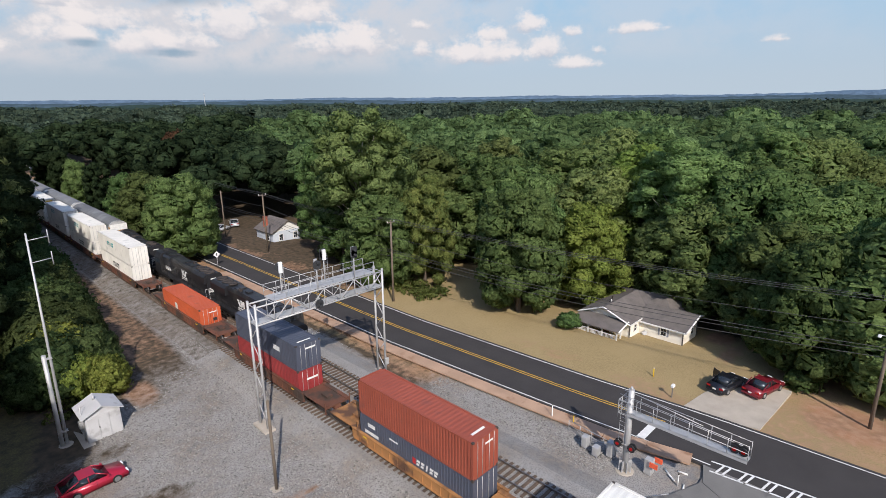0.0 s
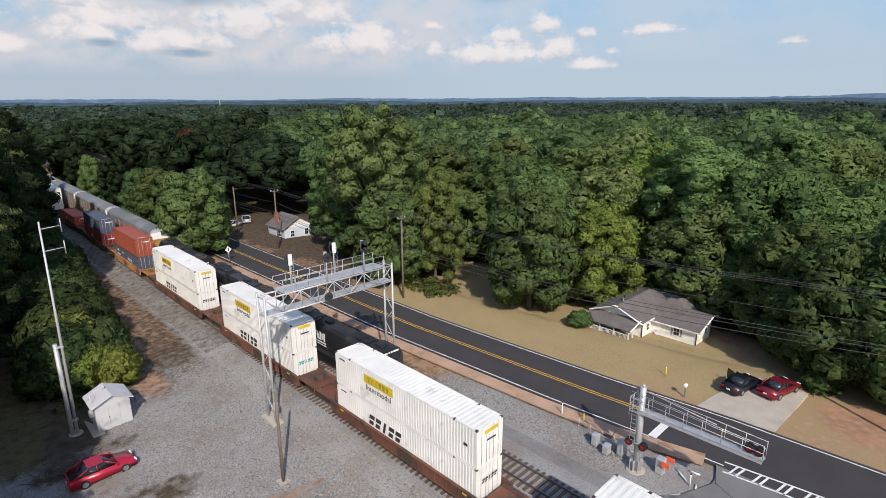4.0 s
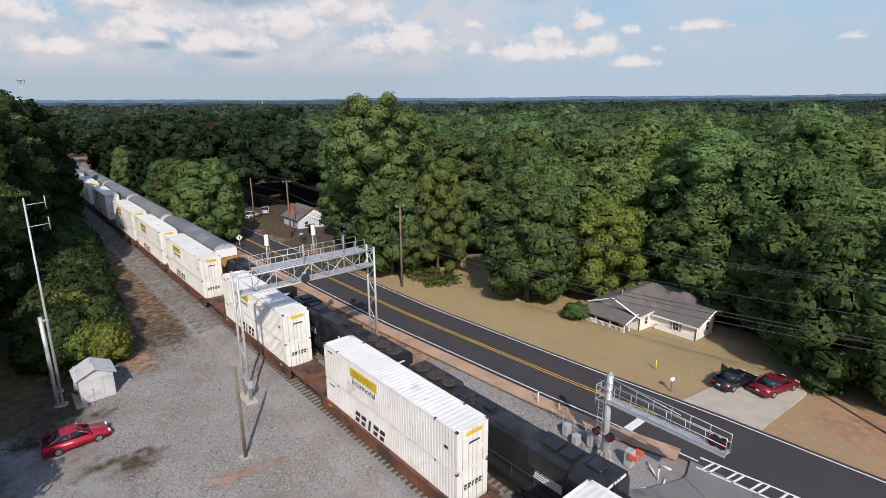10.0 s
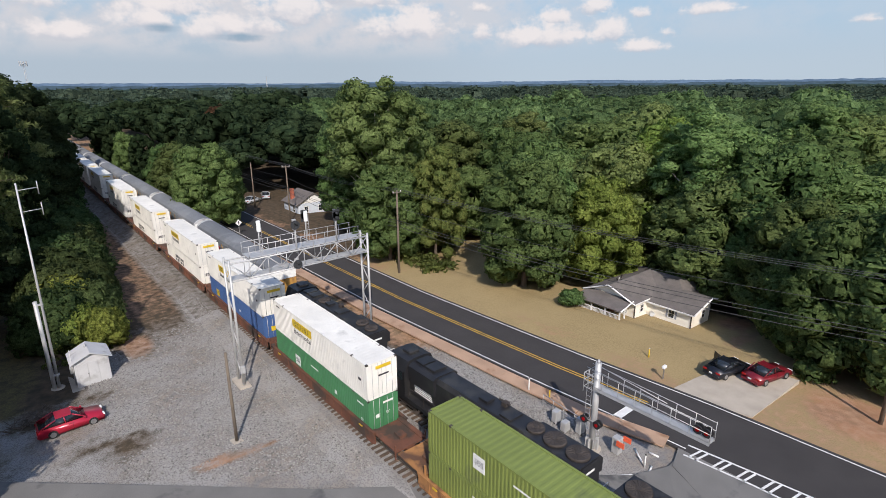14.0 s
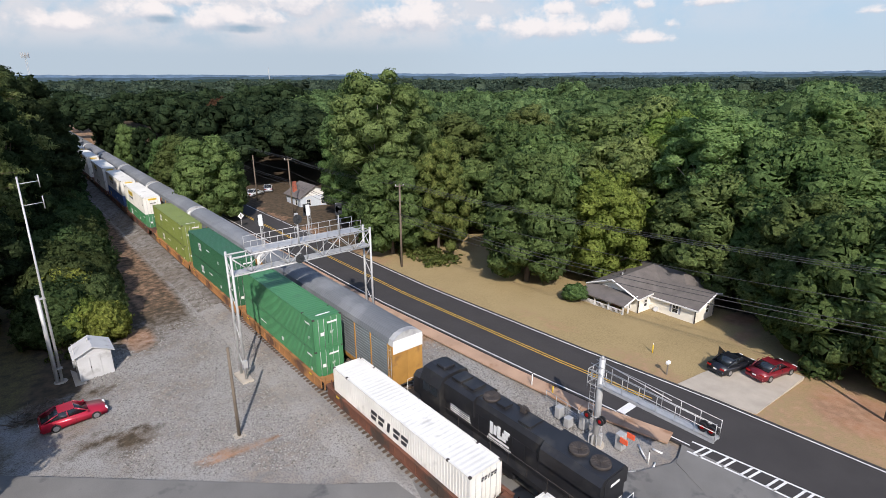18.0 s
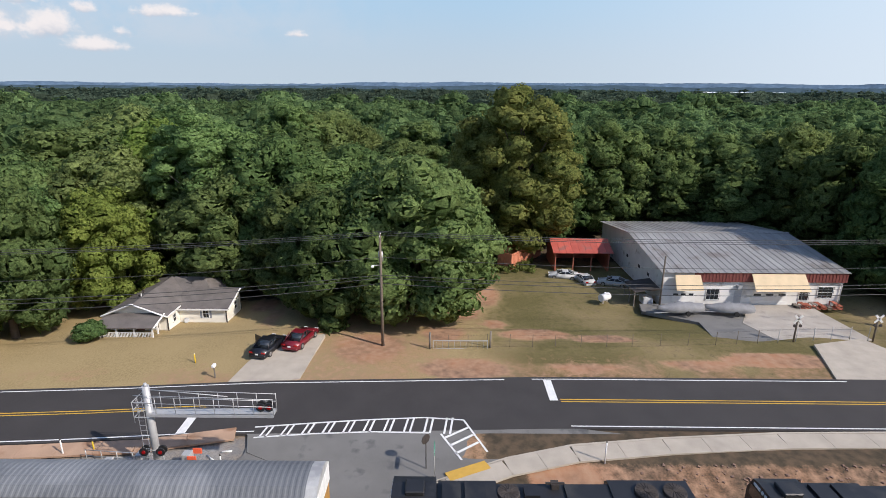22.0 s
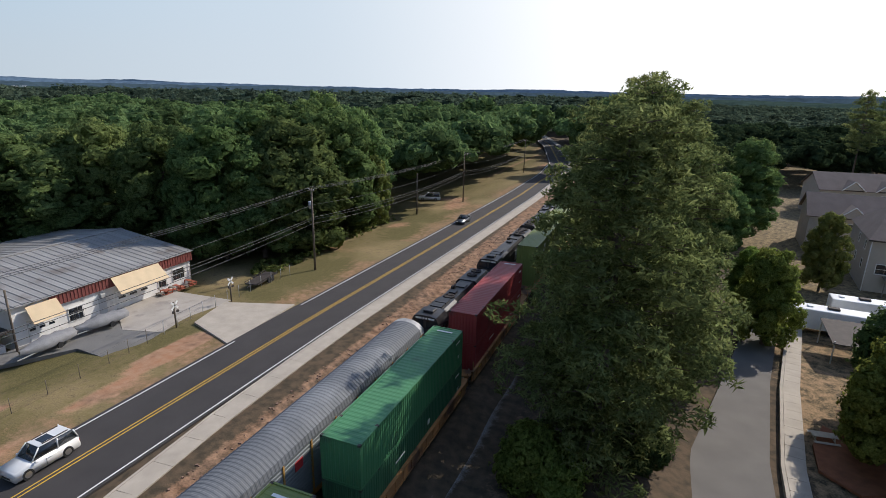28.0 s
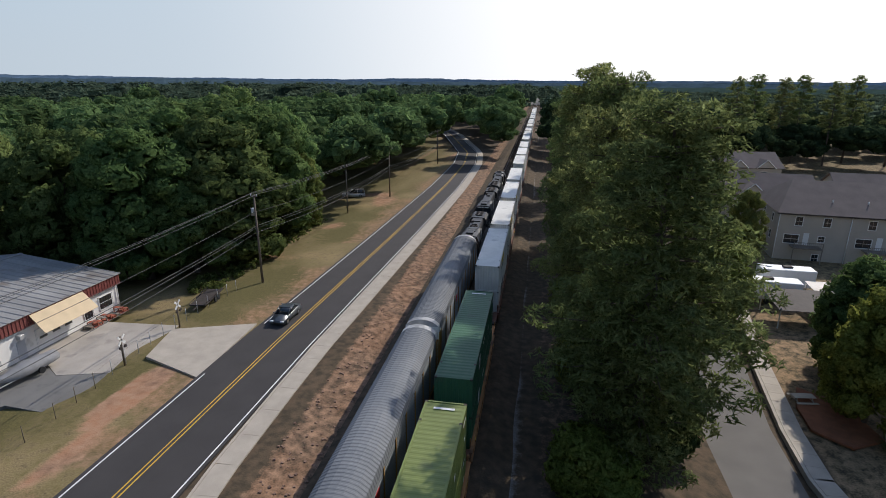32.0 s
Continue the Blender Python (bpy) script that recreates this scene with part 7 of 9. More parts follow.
def build_poles():
    tops = [utility_pole(17.2 + 12, 150, 11, ((0.3, 2.0),), can=False), utility_pole(24.0, 82, 11.3, ((0.3, 1.6),), can=False), utility_pole(23.2, 44, 12, ((0.3, 1.4),), can=False),
            utility_pole(31.6, -10.2, 12.0, ((0.3, 0.9),), lamp=True, label="wooden utility pole with a transformer and street lamp"),
            utility_pole(31.0, -76.8, 12.0, ((0.3, 0.9),), lean=(0.5, -0.7), label="leaning wooden utility pole with a transformer"), utility_pole(29.2, -135, 11.5, ((0.3, 1.8),), can=False), utility_pole(28.0, -190, 11, ((0.3, 1.8),), can=False)]
    utility_pole(23.9, 100, 10, (), can=False)
    utility_pole(33.6, -118, 9, (), can=False)
    lines = thing("overhead_lines", "thin dark overhead wires strung between the poles", "wires")
    for a, b in zip(tops, tops[1:]):
        for dx, dz, sag in ((-0.45, 0.0, 0.7), (0.45, 0.0, 0.8), (0.0, 0.25, 0.7), (0.05, -2.4, 1.0), (-0.15, -4.2, 0.9), (0.1, -4.6, 1.0), (0.15, -5.2, 1.1)):
            cu = bpy.data.curves.new("wire", "CURVE")
            cu.dimensions, cu.bevel_depth, cu.bevel_resolution = "3D", 0.022 if dz > -3 else 0.03, 1
            sp = cu.splines.new("POLY")
            sp.points.add(16)
            for i in range(17):
                k = i / 16
                q = a.lerp(b, k) + Vector((dx, 0, dz - sag * 4 * k * (1 - k)))
                sp.points[i].co = (*q, 1)
            cu.materials.append(WIRE)
            w = new("wire", cu)
            w.parent = lines
    # bare short pole by the tracks, and the tall antenna mast
    p = thing("wooden_post", "bare wooden post on a concrete foot in the gravel", "post")
    part("shaft", rod((-8.5, 20.5, -1), (-8.45, 20.6, 6.6), 0.13, 0.1, 10), CREOSOTE, p)
    part("footing", box(-8.95, -8.05, 20.1, 21.0, -0.95, -0.76, bev=0.06), CONCRETE, p)
    m = thing("antenna_mast", "tall slim grey antenna mast beside a shed", "mast")
    part("mast", rod((-18.0, 39.0, -1.3), (-17.7, 39.0, 17.6), 0.13, 0.07, 10), GALV, m)
    part("lower_tube", rod((-18.35, 39.0, -1.3), (-18.3, 39.0, 7.4), 0.17, n=10), GALV, m)
    part("footing", rod((-18.1, 39.0, -1.5), (-18.1, 39.0, -1.02), 0.55, n=14), CONCRETE, m)
    part("clamp", boxes((-18.5, -17.75, 38.85, 39.15, 0.2, 0.32), (-18.45, -17.75, 38.85, 39.15, 7.0, 7.12)), GALV, m)
    for z in (17.0, 15.2):
        an = part("antenna_arm", rod((-17.7, 39, z), (-16.3, 39.1, z + 0.1), 0.035, n=6), GALV, m)
        part("dipole", rod((-16.3, 39.1, z - 0.45), (-16.3, 39.1, z + 0.65), 0.04, n=6), GALV, an)
    d = thing("road_sign", "white diamond road sign on a post", "road sign")
    part("post", rod((12.9, 79, -1), (12.9, 79, 1.6), 0.04, n=6), GALV, d)
    part("plate", box(-0.42, 0.42, -0.02, 0.02, -0.42, 0.42, Matrix.Translation((12.9, 78.95, 1.6)) @ Matrix.Rotation(radians(45), 4, "Y")), MARK_WHITE, d)
    part("symbol", box(12.82, 12.98, 78.91, 78.93, 1.3, 1.9), MARK_DARK, d)
    s = thing("stop_sign", "stop sign seen from behind on a thin post", "road sign")
    part("post", rod((12.3, -15.3, -0.7), (12.3, -15.3, 1.9), 0.04, n=6), GRIME, s)
    part("plate", rod((12.3, -15.3, 1.75), (12.33, -15.27, 1.75), 0.38, n=8), GRIME, s)
    s = thing("street_name_sign", "small green street name sign on a post", "street sign")
    part("post", rod((11.2, -15.9, -0.7), (11.2, -15.9, 1.9), 0.035, n=6), GALV, s)
    part("plate", box(10.6, 11.8, -15.92, -15.88, 1.7, 1.95), GREEN_SIGN, s)
    part("lettering", box(10.75, 11.65, -15.935, -15.865, 1.79, 1.86), MARK_WHITE, s, "white bar in place of a name")


def build_shed():
    s = thing("equipment_shed", "small pale grey metal equipment shed on gravel", "shed")
    part("wall", box(-16.7, -14.0, 37.6, 40.2, -1.1, 1.35), GREY_WALL, s)
    bm = bmesh.new()
    for k in (-1, 1):
        add_prism(bm, [(-15.35, 2.1), (-15.35, 2.17), (-15.35 + 1.65 * k, 1.4), (-15.35 + 1.65 * k, 1.33)], 37.35, 40.45)
    part("roof", bm, GREY_WALL, s)
    part("gable", prism([(-16.7, 1.35), (-14.0, 1.35), (-15.35, 2.08)], 37.62, 40.18), GREY_WALL, s)
    for k in range(3):
        part("door_panel", box(-16.5 + k * 0.82, -15.72 + k * 0.82, 37.56, 37.6, -0.95, 1.25, bev=0.012), GREY_WALL, s)
    part("hasp", box(-15.75, -15.68, 37.53, 37.56, 0.1, 0.25), GRIME, s)
    part("vent", rod((-15.5, 39.2, 2.0), (-15.5, 39.2, 2.45), 0.09, n=10), GALV, s)
    part("conduit", rod((-16.78, 38.2, -1.1), (-16.78, 38.2, 2.6), 0.04, n=6), GALV, s)
    part("meter_box", box(-17.0, -16.7, 38.5, 38.95, 0.1, 0.7, bev=0.02), GALV, s)
    part("slab", box(-17.2, -13.5, 37.1, 40.7, -1.2, -1.02), CONCRETE, s)


# ---- vehicles ----
def car(label, paint_mat, L, Wd, H, kind="sedan", group="parked cars"):
    """A car along +x, on z = 0 at its middle."""
    c = thing("car", label, "car", group)
    w, r = Wd / 2, 0.33 if kind != "suv" else 0.37
    z0 = 0.22
    if kind == "suv":
        side = [(-L / 2, z0), (L / 2, z0), (L / 2, 0.75), (L / 2 - 0.12, 0.92), (L * 0.24, 1.02), (-L / 2 + 0.02, 1.02), (-L / 2, 0.8)]
        cab = [(L * 0.23, 1.0), (L * 0.08, H), (-L / 2 + 0.3, H), (-L / 2 + 0.04, 1.0)]
    elif kind == "hatch":
        side = [(-L / 2 + 0.05, z0), (L / 2 - 0.05, z0), (L / 2, 0.55), (L / 2 - 0.2, 0.74), (L * 0.22, 0.92), (-L / 2 + 0.05, 0.95), (-L / 2, 0.6)]
        cab = [(L * 0.23, 0.9), (L * 0.03, H), (-L * 0.22, H - 0.02), (-L / 2 + 0.1, 0.95)]
    else:
        side = [(-L / 2 + 0.05, z0), (L / 2 - 0.05, z0), (L / 2, 0.55), (L / 2 - 0.2, 0.72), (L * 0.22, 0.9), (-L * 0.3, 0.95), (-L / 2 + 0.03, 0.92), (-L / 2, 0.6)]
        cab = [(L * 0.23, 0.88), (L * 0.05, H), (-L * 0.16, H), (-L * 0.36, 0.93)]

    def body(outline, half, inset):
        bm = bmesh.new()
        n = len(outline)
        zs = [p[1] for p in outline]
        lo, hi = min(zs), max(zs)
        ring = [[bm.verts.new((x, s * (half - inset * ((z - lo) / (hi - lo)) ** 1.5), z)) for x, z in outline] for s in (-1, 1)]
        bm.faces.new(ring[0])
        bm.faces.new(ring[1][::-1])
        for i in range(n):
            bm.faces.new((ring[0][i], ring[1][i], ring[1][(i + 1) % n], ring[0][(i + 1) % n]))
        bmesh.ops.recalc_face_normals(bm, faces=bm.faces[:])
        bmesh.ops.bevel(bm, geom=[e for e in bm.edges], offset=0.05, segments=2, affect="EDGES")
        for f in bm.faces:
            f.smooth = True
        return bm

    part("body", body(side, w, 0.06), paint_mat, c)
    part("cabin", body(cab, w - 0.07, 0.17), GLASS_DARK, c, "dark glazed cabin")
    (fx, fz), (ax, az), (bx, bz), (rx, rz) = cab
    part("roof", box(bx + 0.02, ax - 0.02, -w + 0.26, w - 0.26, H - 0.02, H + 0.025, bev=0.02, seg=2), paint_mat, c)
    for s in (-1, 1):
        for (x0, zz0), (x1, zz1) in (((fx, fz), (ax, az)), ((bx, bz), (rx, rz)), ((0.5 * (ax + bx), az), (0.5 * (ax + bx) + 0.05, 0.95))):
            part("pillar", rod((x0, s * (w - 0.1), zz0), (x1, s * (w - 0.1 if zz1 < zz0 else w - 0.24), zz1) if zz1 < zz0 else (x1, s * (w - 0.24), zz1), 0.045, n=6), paint_mat, c)
        part("mirror", box(fx - 0.25, fx - 0.1, min(s * w, s * (w + 0.17)), max(s * w, s * (w + 0.17)), 0.95, 1.08, bev=0.02), paint_mat, c)
        part("tail_lamp", box(-L / 2 - 0.01, -L / 2 + 0.12, min(s * (w - 0.45), s * (w - 0.06)), max(s * (w - 0.45), s * (w - 0.06)), 0.68, 0.86, bev=0.02), TAIL_RED, c)
        part("headlamp", box(L / 2 - 0.2, L / 2 + 0.005, min(s * (w - 0.5), s * (w - 0.08)), max(s * (w - 0.5), s * (w - 0.08)), 0.52, 0.68, bev=0.02), WHITE_POLY, c)
        part("door_handle", box(-0.25, -0.05, min(s * w, s * (w + 0.02)), max(s * w, s * (w + 0.02)), 0.78, 0.82), paint_mat, c)
        part("door_seam", boxes((ax * 0.4, ax * 0.4 + 0.015, min(s * (w - 0.02), s * (w + 0.004)), max(s * (w - 0.02), s * (w + 0.004)), 0.3, 0.88)), GRIME, c)
        for x in (-L * 0.29, L * 0.31):
            tyre = part("tyre", rod((x, s * (w - 0.2), r), (x, s * (w + 0.01), r), r, n=20), RUBBER, c)
            part("rim", rod((x, s * (w + 0.005), r), (x, s * (w + 0.02), r), r * 0.62, n=16), CHROME, tyre)
    part("bumper", box(-L / 2 - 0.05, -L / 2 + 0.1, -w + 0.08, w - 0.08, 0.3, 0.5, bev=0.03), paint_mat, c)
    part("number_plate", box(-L / 2 - 0.06, -L / 2 - 0.03, -0.16, 0.16, 0.56, 0.7), MARK_WHITE, c, "plain white plate")
    part("grille", box(L / 2 - 0.05, L / 2 + 0.01, -0.4, 0.4, 0.36, 0.5), GRIME, c)
    if kind == "suv":
        for s in (-1, 1):
            part("roof_rail", boxes((bx + 0.2, ax - 0.3, s * (w - 0.36) - 0.02, s * (w - 0.36) + 0.02, H + 0.02, H + 0.09)), GRIME, c)
        part("sunroof", box(ax - 1.2, ax - 0.4, -0.4, 0.4, H + 0.015, H + 0.035), GLASS_DARK, c)
    return c


SUV_ROWS = [(0, -340), (22.9, -77.2), (24, -63.6), (25, -52.6), (26, -43.2), (26.5, -39.2), (28.5, -31.5), (32, -18)]
GREY_ROWS = [(0, -560), (28.5, -106.5), (29.5, -92.5), (30.5, -80), (31.5, -70), (32, -65.8)]
NORTH_ROWS = [(0, 260), (19, 81), (20.5, 62), (22, 48), (32, -20)]


def build_cars():
    red = car("glossy red hatchback parked on the gravel", car_paint("red_car_paint", (0.4, 0.015, 0.04)), 4.5, 1.8, 1.45, "hatch")
    red.matrix_basis = pose(-17.9, 31.2, -1.03, 0, 0, 2)
    a = car("black sedan with an open door on the driveway", car_paint("black_car_paint", (0.012, 0.013, 0.018)), 4.5, 1.8, 1.42)
    a.matrix_basis = pose(30.0, 1.1, -0.72, 0, 0, -12)
    part("open_door", box(0.0, 1.0, 0.0, 0.06, 0.3, 1.3, Matrix.Translation((0.2, 0.88, 0)) @ Matrix.Rotation(radians(65), 4, "Z"), bev=0.02), a.children[0].data.materials[0], a, "black car door standing open")
    b = car("dark red sedan parked on the driveway", car_paint("maroon_car_paint", (0.17, 0.012, 0.02)), 4.7, 1.82, 1.42)
    b.matrix_basis = pose(31.7, -1.7, -0.72, 0, 0, -14)
    suv = car("white compact off-road car driving on the road", car_paint("white_car_paint", (0.78, 0.78, 0.76)), 4.4, 1.8, 1.72, "suv", "moving cars")
    grey = car("dark grey sedan driving on the road", car_paint("grey_car_paint", (0.07, 0.08, 0.09)), 4.6, 1.8, 1.45, "sedan", "moving cars")
    pale = car("pale grey off-road car driving on the road", car_paint("silver_car_paint", (0.5, 0.52, 0.54)), 4.8, 1.9, 1.8, "suv", "moving cars")
    for ob, rows, off, turn in ((suv, SUV_ROWS, 1.8, 90), (grey, GREY_ROWS, 1.8, 90), (pale, NORTH_ROWS, -1.8, -90)):
        MOVING.append((ob, rows, off, turn))
    t = car("white pickup parked under trees across the road", suv.children[0].data.materials[0], 5.4, 1.95, 1.85, "suv")
    t.matrix_basis = pose(38.5, -136, ground_z(38.5, -136), 0, 0, 20)
    for k, (x, y) in enumerate(((21.5, 106), (26, 109))):
        t = car("pale parked car in the shade of trees", pale.children[0].data.materials[0], 4.6, 1.85, 1.5)
        t.matrix_basis = pose(x + 4, y, ground_z(x, y), 0, 0, 30 + 40 * k)


MOVING = []


# ---- house ----
def roof_plane(pts, thick=0.12):
    """A slab of roof under a quad or triangle of points."""
    bm = bmesh.new()
    a = [Vector(p) for p in pts]
    n = (a[1] - a[0]).cross(a[2] - a[0]).normalized()
    n = n if n.z > 0 else -n
    top, low = [bm.verts.new(p) for p in a], [bm.verts.new(p - n * thick) for p in a]
    bm.faces.new(top)
    bm.faces.new(low[::-1])
    k = len(a)
    for i in range(k):
        bm.faces.new((top[i], low[i], low[(i + 1) % k], top[(i + 1) % k]))
    bmesh.ops.recalc_face_normals(bm, faces=bm.faces[:])
    return bm


def window(parent, face, at, w, h, z, sash=WHITE_PAINT, cols=2):
    """A framed window on a wall; face: 'x-' etc. says which way it looks, at: its middle on the wall."""
    ax, sg = face[0], -1 if face[1] == "-" else 1
    x, y = at
    t = 0.05

    def bx(a0, a1, d0, d1, z0, z1):
        d0, d1 = sorted((d0 * sg, d1 * sg))
        return (x + d0, x + d1, y + a0, y + a1, z0, z1) if ax == "x" else (x + a0, x + a1, y + d0, y + d1, z0, z1)
    fr = part("window", boxes(bx(-w / 2 - t, -w / 2 + t, 0, 0.06, z - h / 2, z + h / 2), bx(w / 2 - t, w / 2 + t, 0, 0.06, z - h / 2, z + h / 2), bx(-w / 2 - t, w / 2 + t, 0, 0.06, z + h / 2 - t, z + h / 2 + t), bx(-w / 2 - t, w / 2 + t, 0, 0.08, z - h / 2 - t, z - h / 2 + t)), sash, parent)
    for i in range(cols):
        part("pane", boxes(bx(-w / 2 + w * i / cols + 0.02, -w / 2 + w * (i + 1) / cols - 0.02, 0.0, 0.025, z - h / 2 + 0.03, z + h / 2 - 0.03)), GLASS_DARK, fr)
    part("meeting_rail", boxes(bx(-w / 2, w / 2, 0.02, 0.045, z - 0.025, z + 0.025)), sash, fr)


def siding(x0, x1, y0, y1, z0, z1, face, step=0.2):
    """Lapped boards on a wall, as one sheet of steps."""
    bm = bmesh.new()
    z = z0
    while z < z1 - 0.02:
        t = min(z + step, z1)
        if face[0] == "x":
            s = -1 if face[1] == "-" else 1
            q = [(x0 + 0.025 * s, y0, z), (x0 + 0.025 * s, y1, z), (x0 + 0.005 * s, y1, t), (x0 + 0.005 * s, y0, t)]
        else:
            s = -1 if face[1] == "-" else 1
            q = [(x0, y0 + 0.025 * s, z), (x1, y0 + 0.025 * s, z), (x1, y0 + 0.005 * s, t), (x0, y0 + 0.005 * s, t)]
        bm.faces.new([bm.verts.new(p) for p in q])
        z = t
    return bm


def build_house():
    h = thing("house", "cream single-storey house with a dark shingle roof and white porch", "house")
    g = -1.6
    part("wall", box(38.2, 42.6, 8.6, 14.0, g - 0.4, 0.42), CREAM, h)
    part("wall", box(35.5, 43.0, 14.0, 20.5, g - 0.4, 0.66), CREAM, h)
    part("wall", box(42.6, 47.2, 11.0, 20.48, g - 0.4, 0.62), CREAM, h)
    part("siding", siding(38.2, 38.2, 8.6, 13.9, g, 0.4, "x-"), CREAM, h)
    part("siding", siding(38.2, 42.6, 8.6, 8.6, g, 0.4, "y-"), CREAM, h)
    part("siding", siding(35.5, 38.1, 14.0, 14.0, g, 0.6, "y-"), CREAM, h)
    part("gable", prism([(38.2, 0.42), (42.6, 0.42), (42.6, 1.0), (41.7, 1.3)], 8.62, 8.8), CREAM, h)
    part("gable", prism([(14.1, 0.66), (20.4, 0.66), (17.3, 1.95)], 35.5, 35.7, "x"), CREAM, h)
    for pts in ([(34.9, 20.8, 0.66), (43.8, 20.8, 0.66), (43.8, 17.1, 2.12), (34.9, 17.3, 2.08)], [(34.9, 13.7, 0.62), (40.3, 13.7, 0.62), (43.8, 17.1, 2.12), (34.9, 17.3, 2.08)],
                [(40.3, 10.6, 0.62), (40.3, 13.7, 0.62), (43.8, 17.1, 2.12), (43.8, 13.2, 2.12)], [(40.3, 10.6, 0.62), (47.7, 10.6, 0.62), (43.8, 13.2, 2.12)],
                [(47.7, 10.6, 0.62), (47.7, 20.8, 0.62), (43.8, 17.1, 2.12), (43.8, 13.2, 2.12)], [(47.7, 20.8, 0.62), (43.8, 20.8, 0.66), (43.8, 17.1, 2.12)],
                [(37.75, 8.1, 0.34), (37.75, 14.6, 0.34), (41.7, 14.6, 1.42), (41.7, 8.1, 1.42)], [(43.2, 8.1, 0.98), (43.2, 14.6, 0.98), (41.7, 14.6, 1.42), (41.7, 8.1, 1.42)],
                [(32.9, 14.2, 0.2), (32.9, 20.7, 0.2), (35.45, 20.4, 0.84), (35.45, 14.2, 0.84)]):
        part("roof", roof_plane(pts), SHINGLE, h)
    for p, q in (((34.86, 13.66, 0.62), (34.86, 17.3, 2.06)), ((34.86, 20.84, 0.64), (34.86, 17.3, 2.06)), ((37.74, 8.06, 0.34), (41.7, 8.06, 1.4)), ((43.22, 8.06, 0.97), (41.7, 8.06, 1.4)), ((32.9, 14.16, 0.18), (35.4, 14.16, 0.8))):
        part("barge_board", rod(p, q, 0.1, n=4), WHITE_PAINT, h)
    part("fascia", box(37.68, 37.76, 8.1, 13.95, 0.2, 0.36), WHITE_PAINT, h)
    part("fascia", box(34.95, 38.1, 13.62, 13.7, 0.5, 0.66), WHITE_PAINT, h)
    # porch under its own sloping roof
    part("porch_floor", box(33.2, 35.48, 14.5, 20.3, g - 0.4, g + 0.2), CONCRETE, h)
    part("porch_beam", box(33.25, 33.4, 14.5, 20.3, 0.02, 0.2), WHITE_PAINT, h)
    for y in (14.57, 16.5, 18.4, 20.23):
        part("porch_post", box(33.26, 33.4, y - 0.07, y + 0.07, g + 0.2, 0.04), WHITE_PAINT, h)
    part("porch_post", box(34.3, 34.44, 14.5, 14.64, g + 0.2, 0.3), WHITE_PAINT, h)
    for y0, y1 in ((14.64, 16.43), (16.57, 18.33), (18.47, 20.16)):
        rail = part("porch_rail", boxes((33.3, 33.36, y0, y1, g + 1.02, g + 1.1), (33.3, 33.36, y0, y1, g + 0.32, g + 0.38)), WHITE_PAINT, h)
        for i in range(11):
            y = y0 + (y1 - y0) * (i + 0.5) / 11
            part("baluster", box(33.31, 33.35, y - 0.025, y + 0.025, g + 0.38, g + 1.02), WHITE_PAINT, rail)
    part("front_door", box(35.4, 35.49, 16.6, 17.5, g + 0.2, 0.4), mat("door_red_brown", (0.2, 0.07, 0.05), 0.5), h)
    window(h, "x-", (35.48, 18.8), 1.2, 1.1, -0.45)
    window(h, "x-", (35.48, 15.4), 0.9, 1.1, -0.45)
    window(h, "x-", (38.18, 10.9), 0.75, 1.05, -0.4)
    for y in (10.38, 11.42):
        part("shutter", box(38.13, 38.17, y - 0.13, y + 0.13, -0.93, 0.13), mat("grey_shutter", (0.25, 0.27, 0.3), 0.6), h)
    window(h, "y-", (37.0, 13.98), 0.7, 0.9, -0.35)
    window(h, "y-", (41.0, 8.58), 0.8, 1.0, -0.4)
    part("corner_board", boxes((38.1, 38.2, 8.5, 8.6, g, 0.4), (42.58, 42.68, 8.5, 8.6, g, 0.9), (35.42, 35.5, 13.9, 14.0, g, 0.6)), GRIME, h)
    part("satellite_dish", rod((38.1, 13.2, -1.2), (37.95, 13.1, -1.15), 0.32, 0.28, 16), GALV, h)
    part("air_vent", boxes((39.4, 39.55, 18.4, 18.55, 1.6, 1.95), (37.6, 37.72, 17.9, 18.02, 1.7, 2.1)), GRIME, h)
    part("roof_pipe", rod((37.5, 17.6, 1.9), (37.5, 17.6, 2.35), 0.05, n=8), WHITE_PAINT, h)
    mb = thing("mailbox", "white mailbox on a wooden post by the road", "mailbox")
    part("post", box(24.55, 24.65, 4.3, 4.4, -0.9, 0.3), WOOD_GREY, mb)
    part("box", box(24.35, 24.85, 4.2, 4.5, 0.28, 0.58, bev=0.08, seg=3), WHITE_POLY, mb)
    yp = thing("marker_post", "yellow and white marker post on the lawn", "post", "marker posts")
    part("shaft", rod((27.4, 7.4, -1), (27.4, 7.4, 0.1), 0.06, n=8), MARK_YELLOW, yp)
    part("cap", rod((27.4, 7.4, 0.1), (27.4, 7.4, 0.2), 0.06, 0.02, 8), MARK_WHITE, yp)


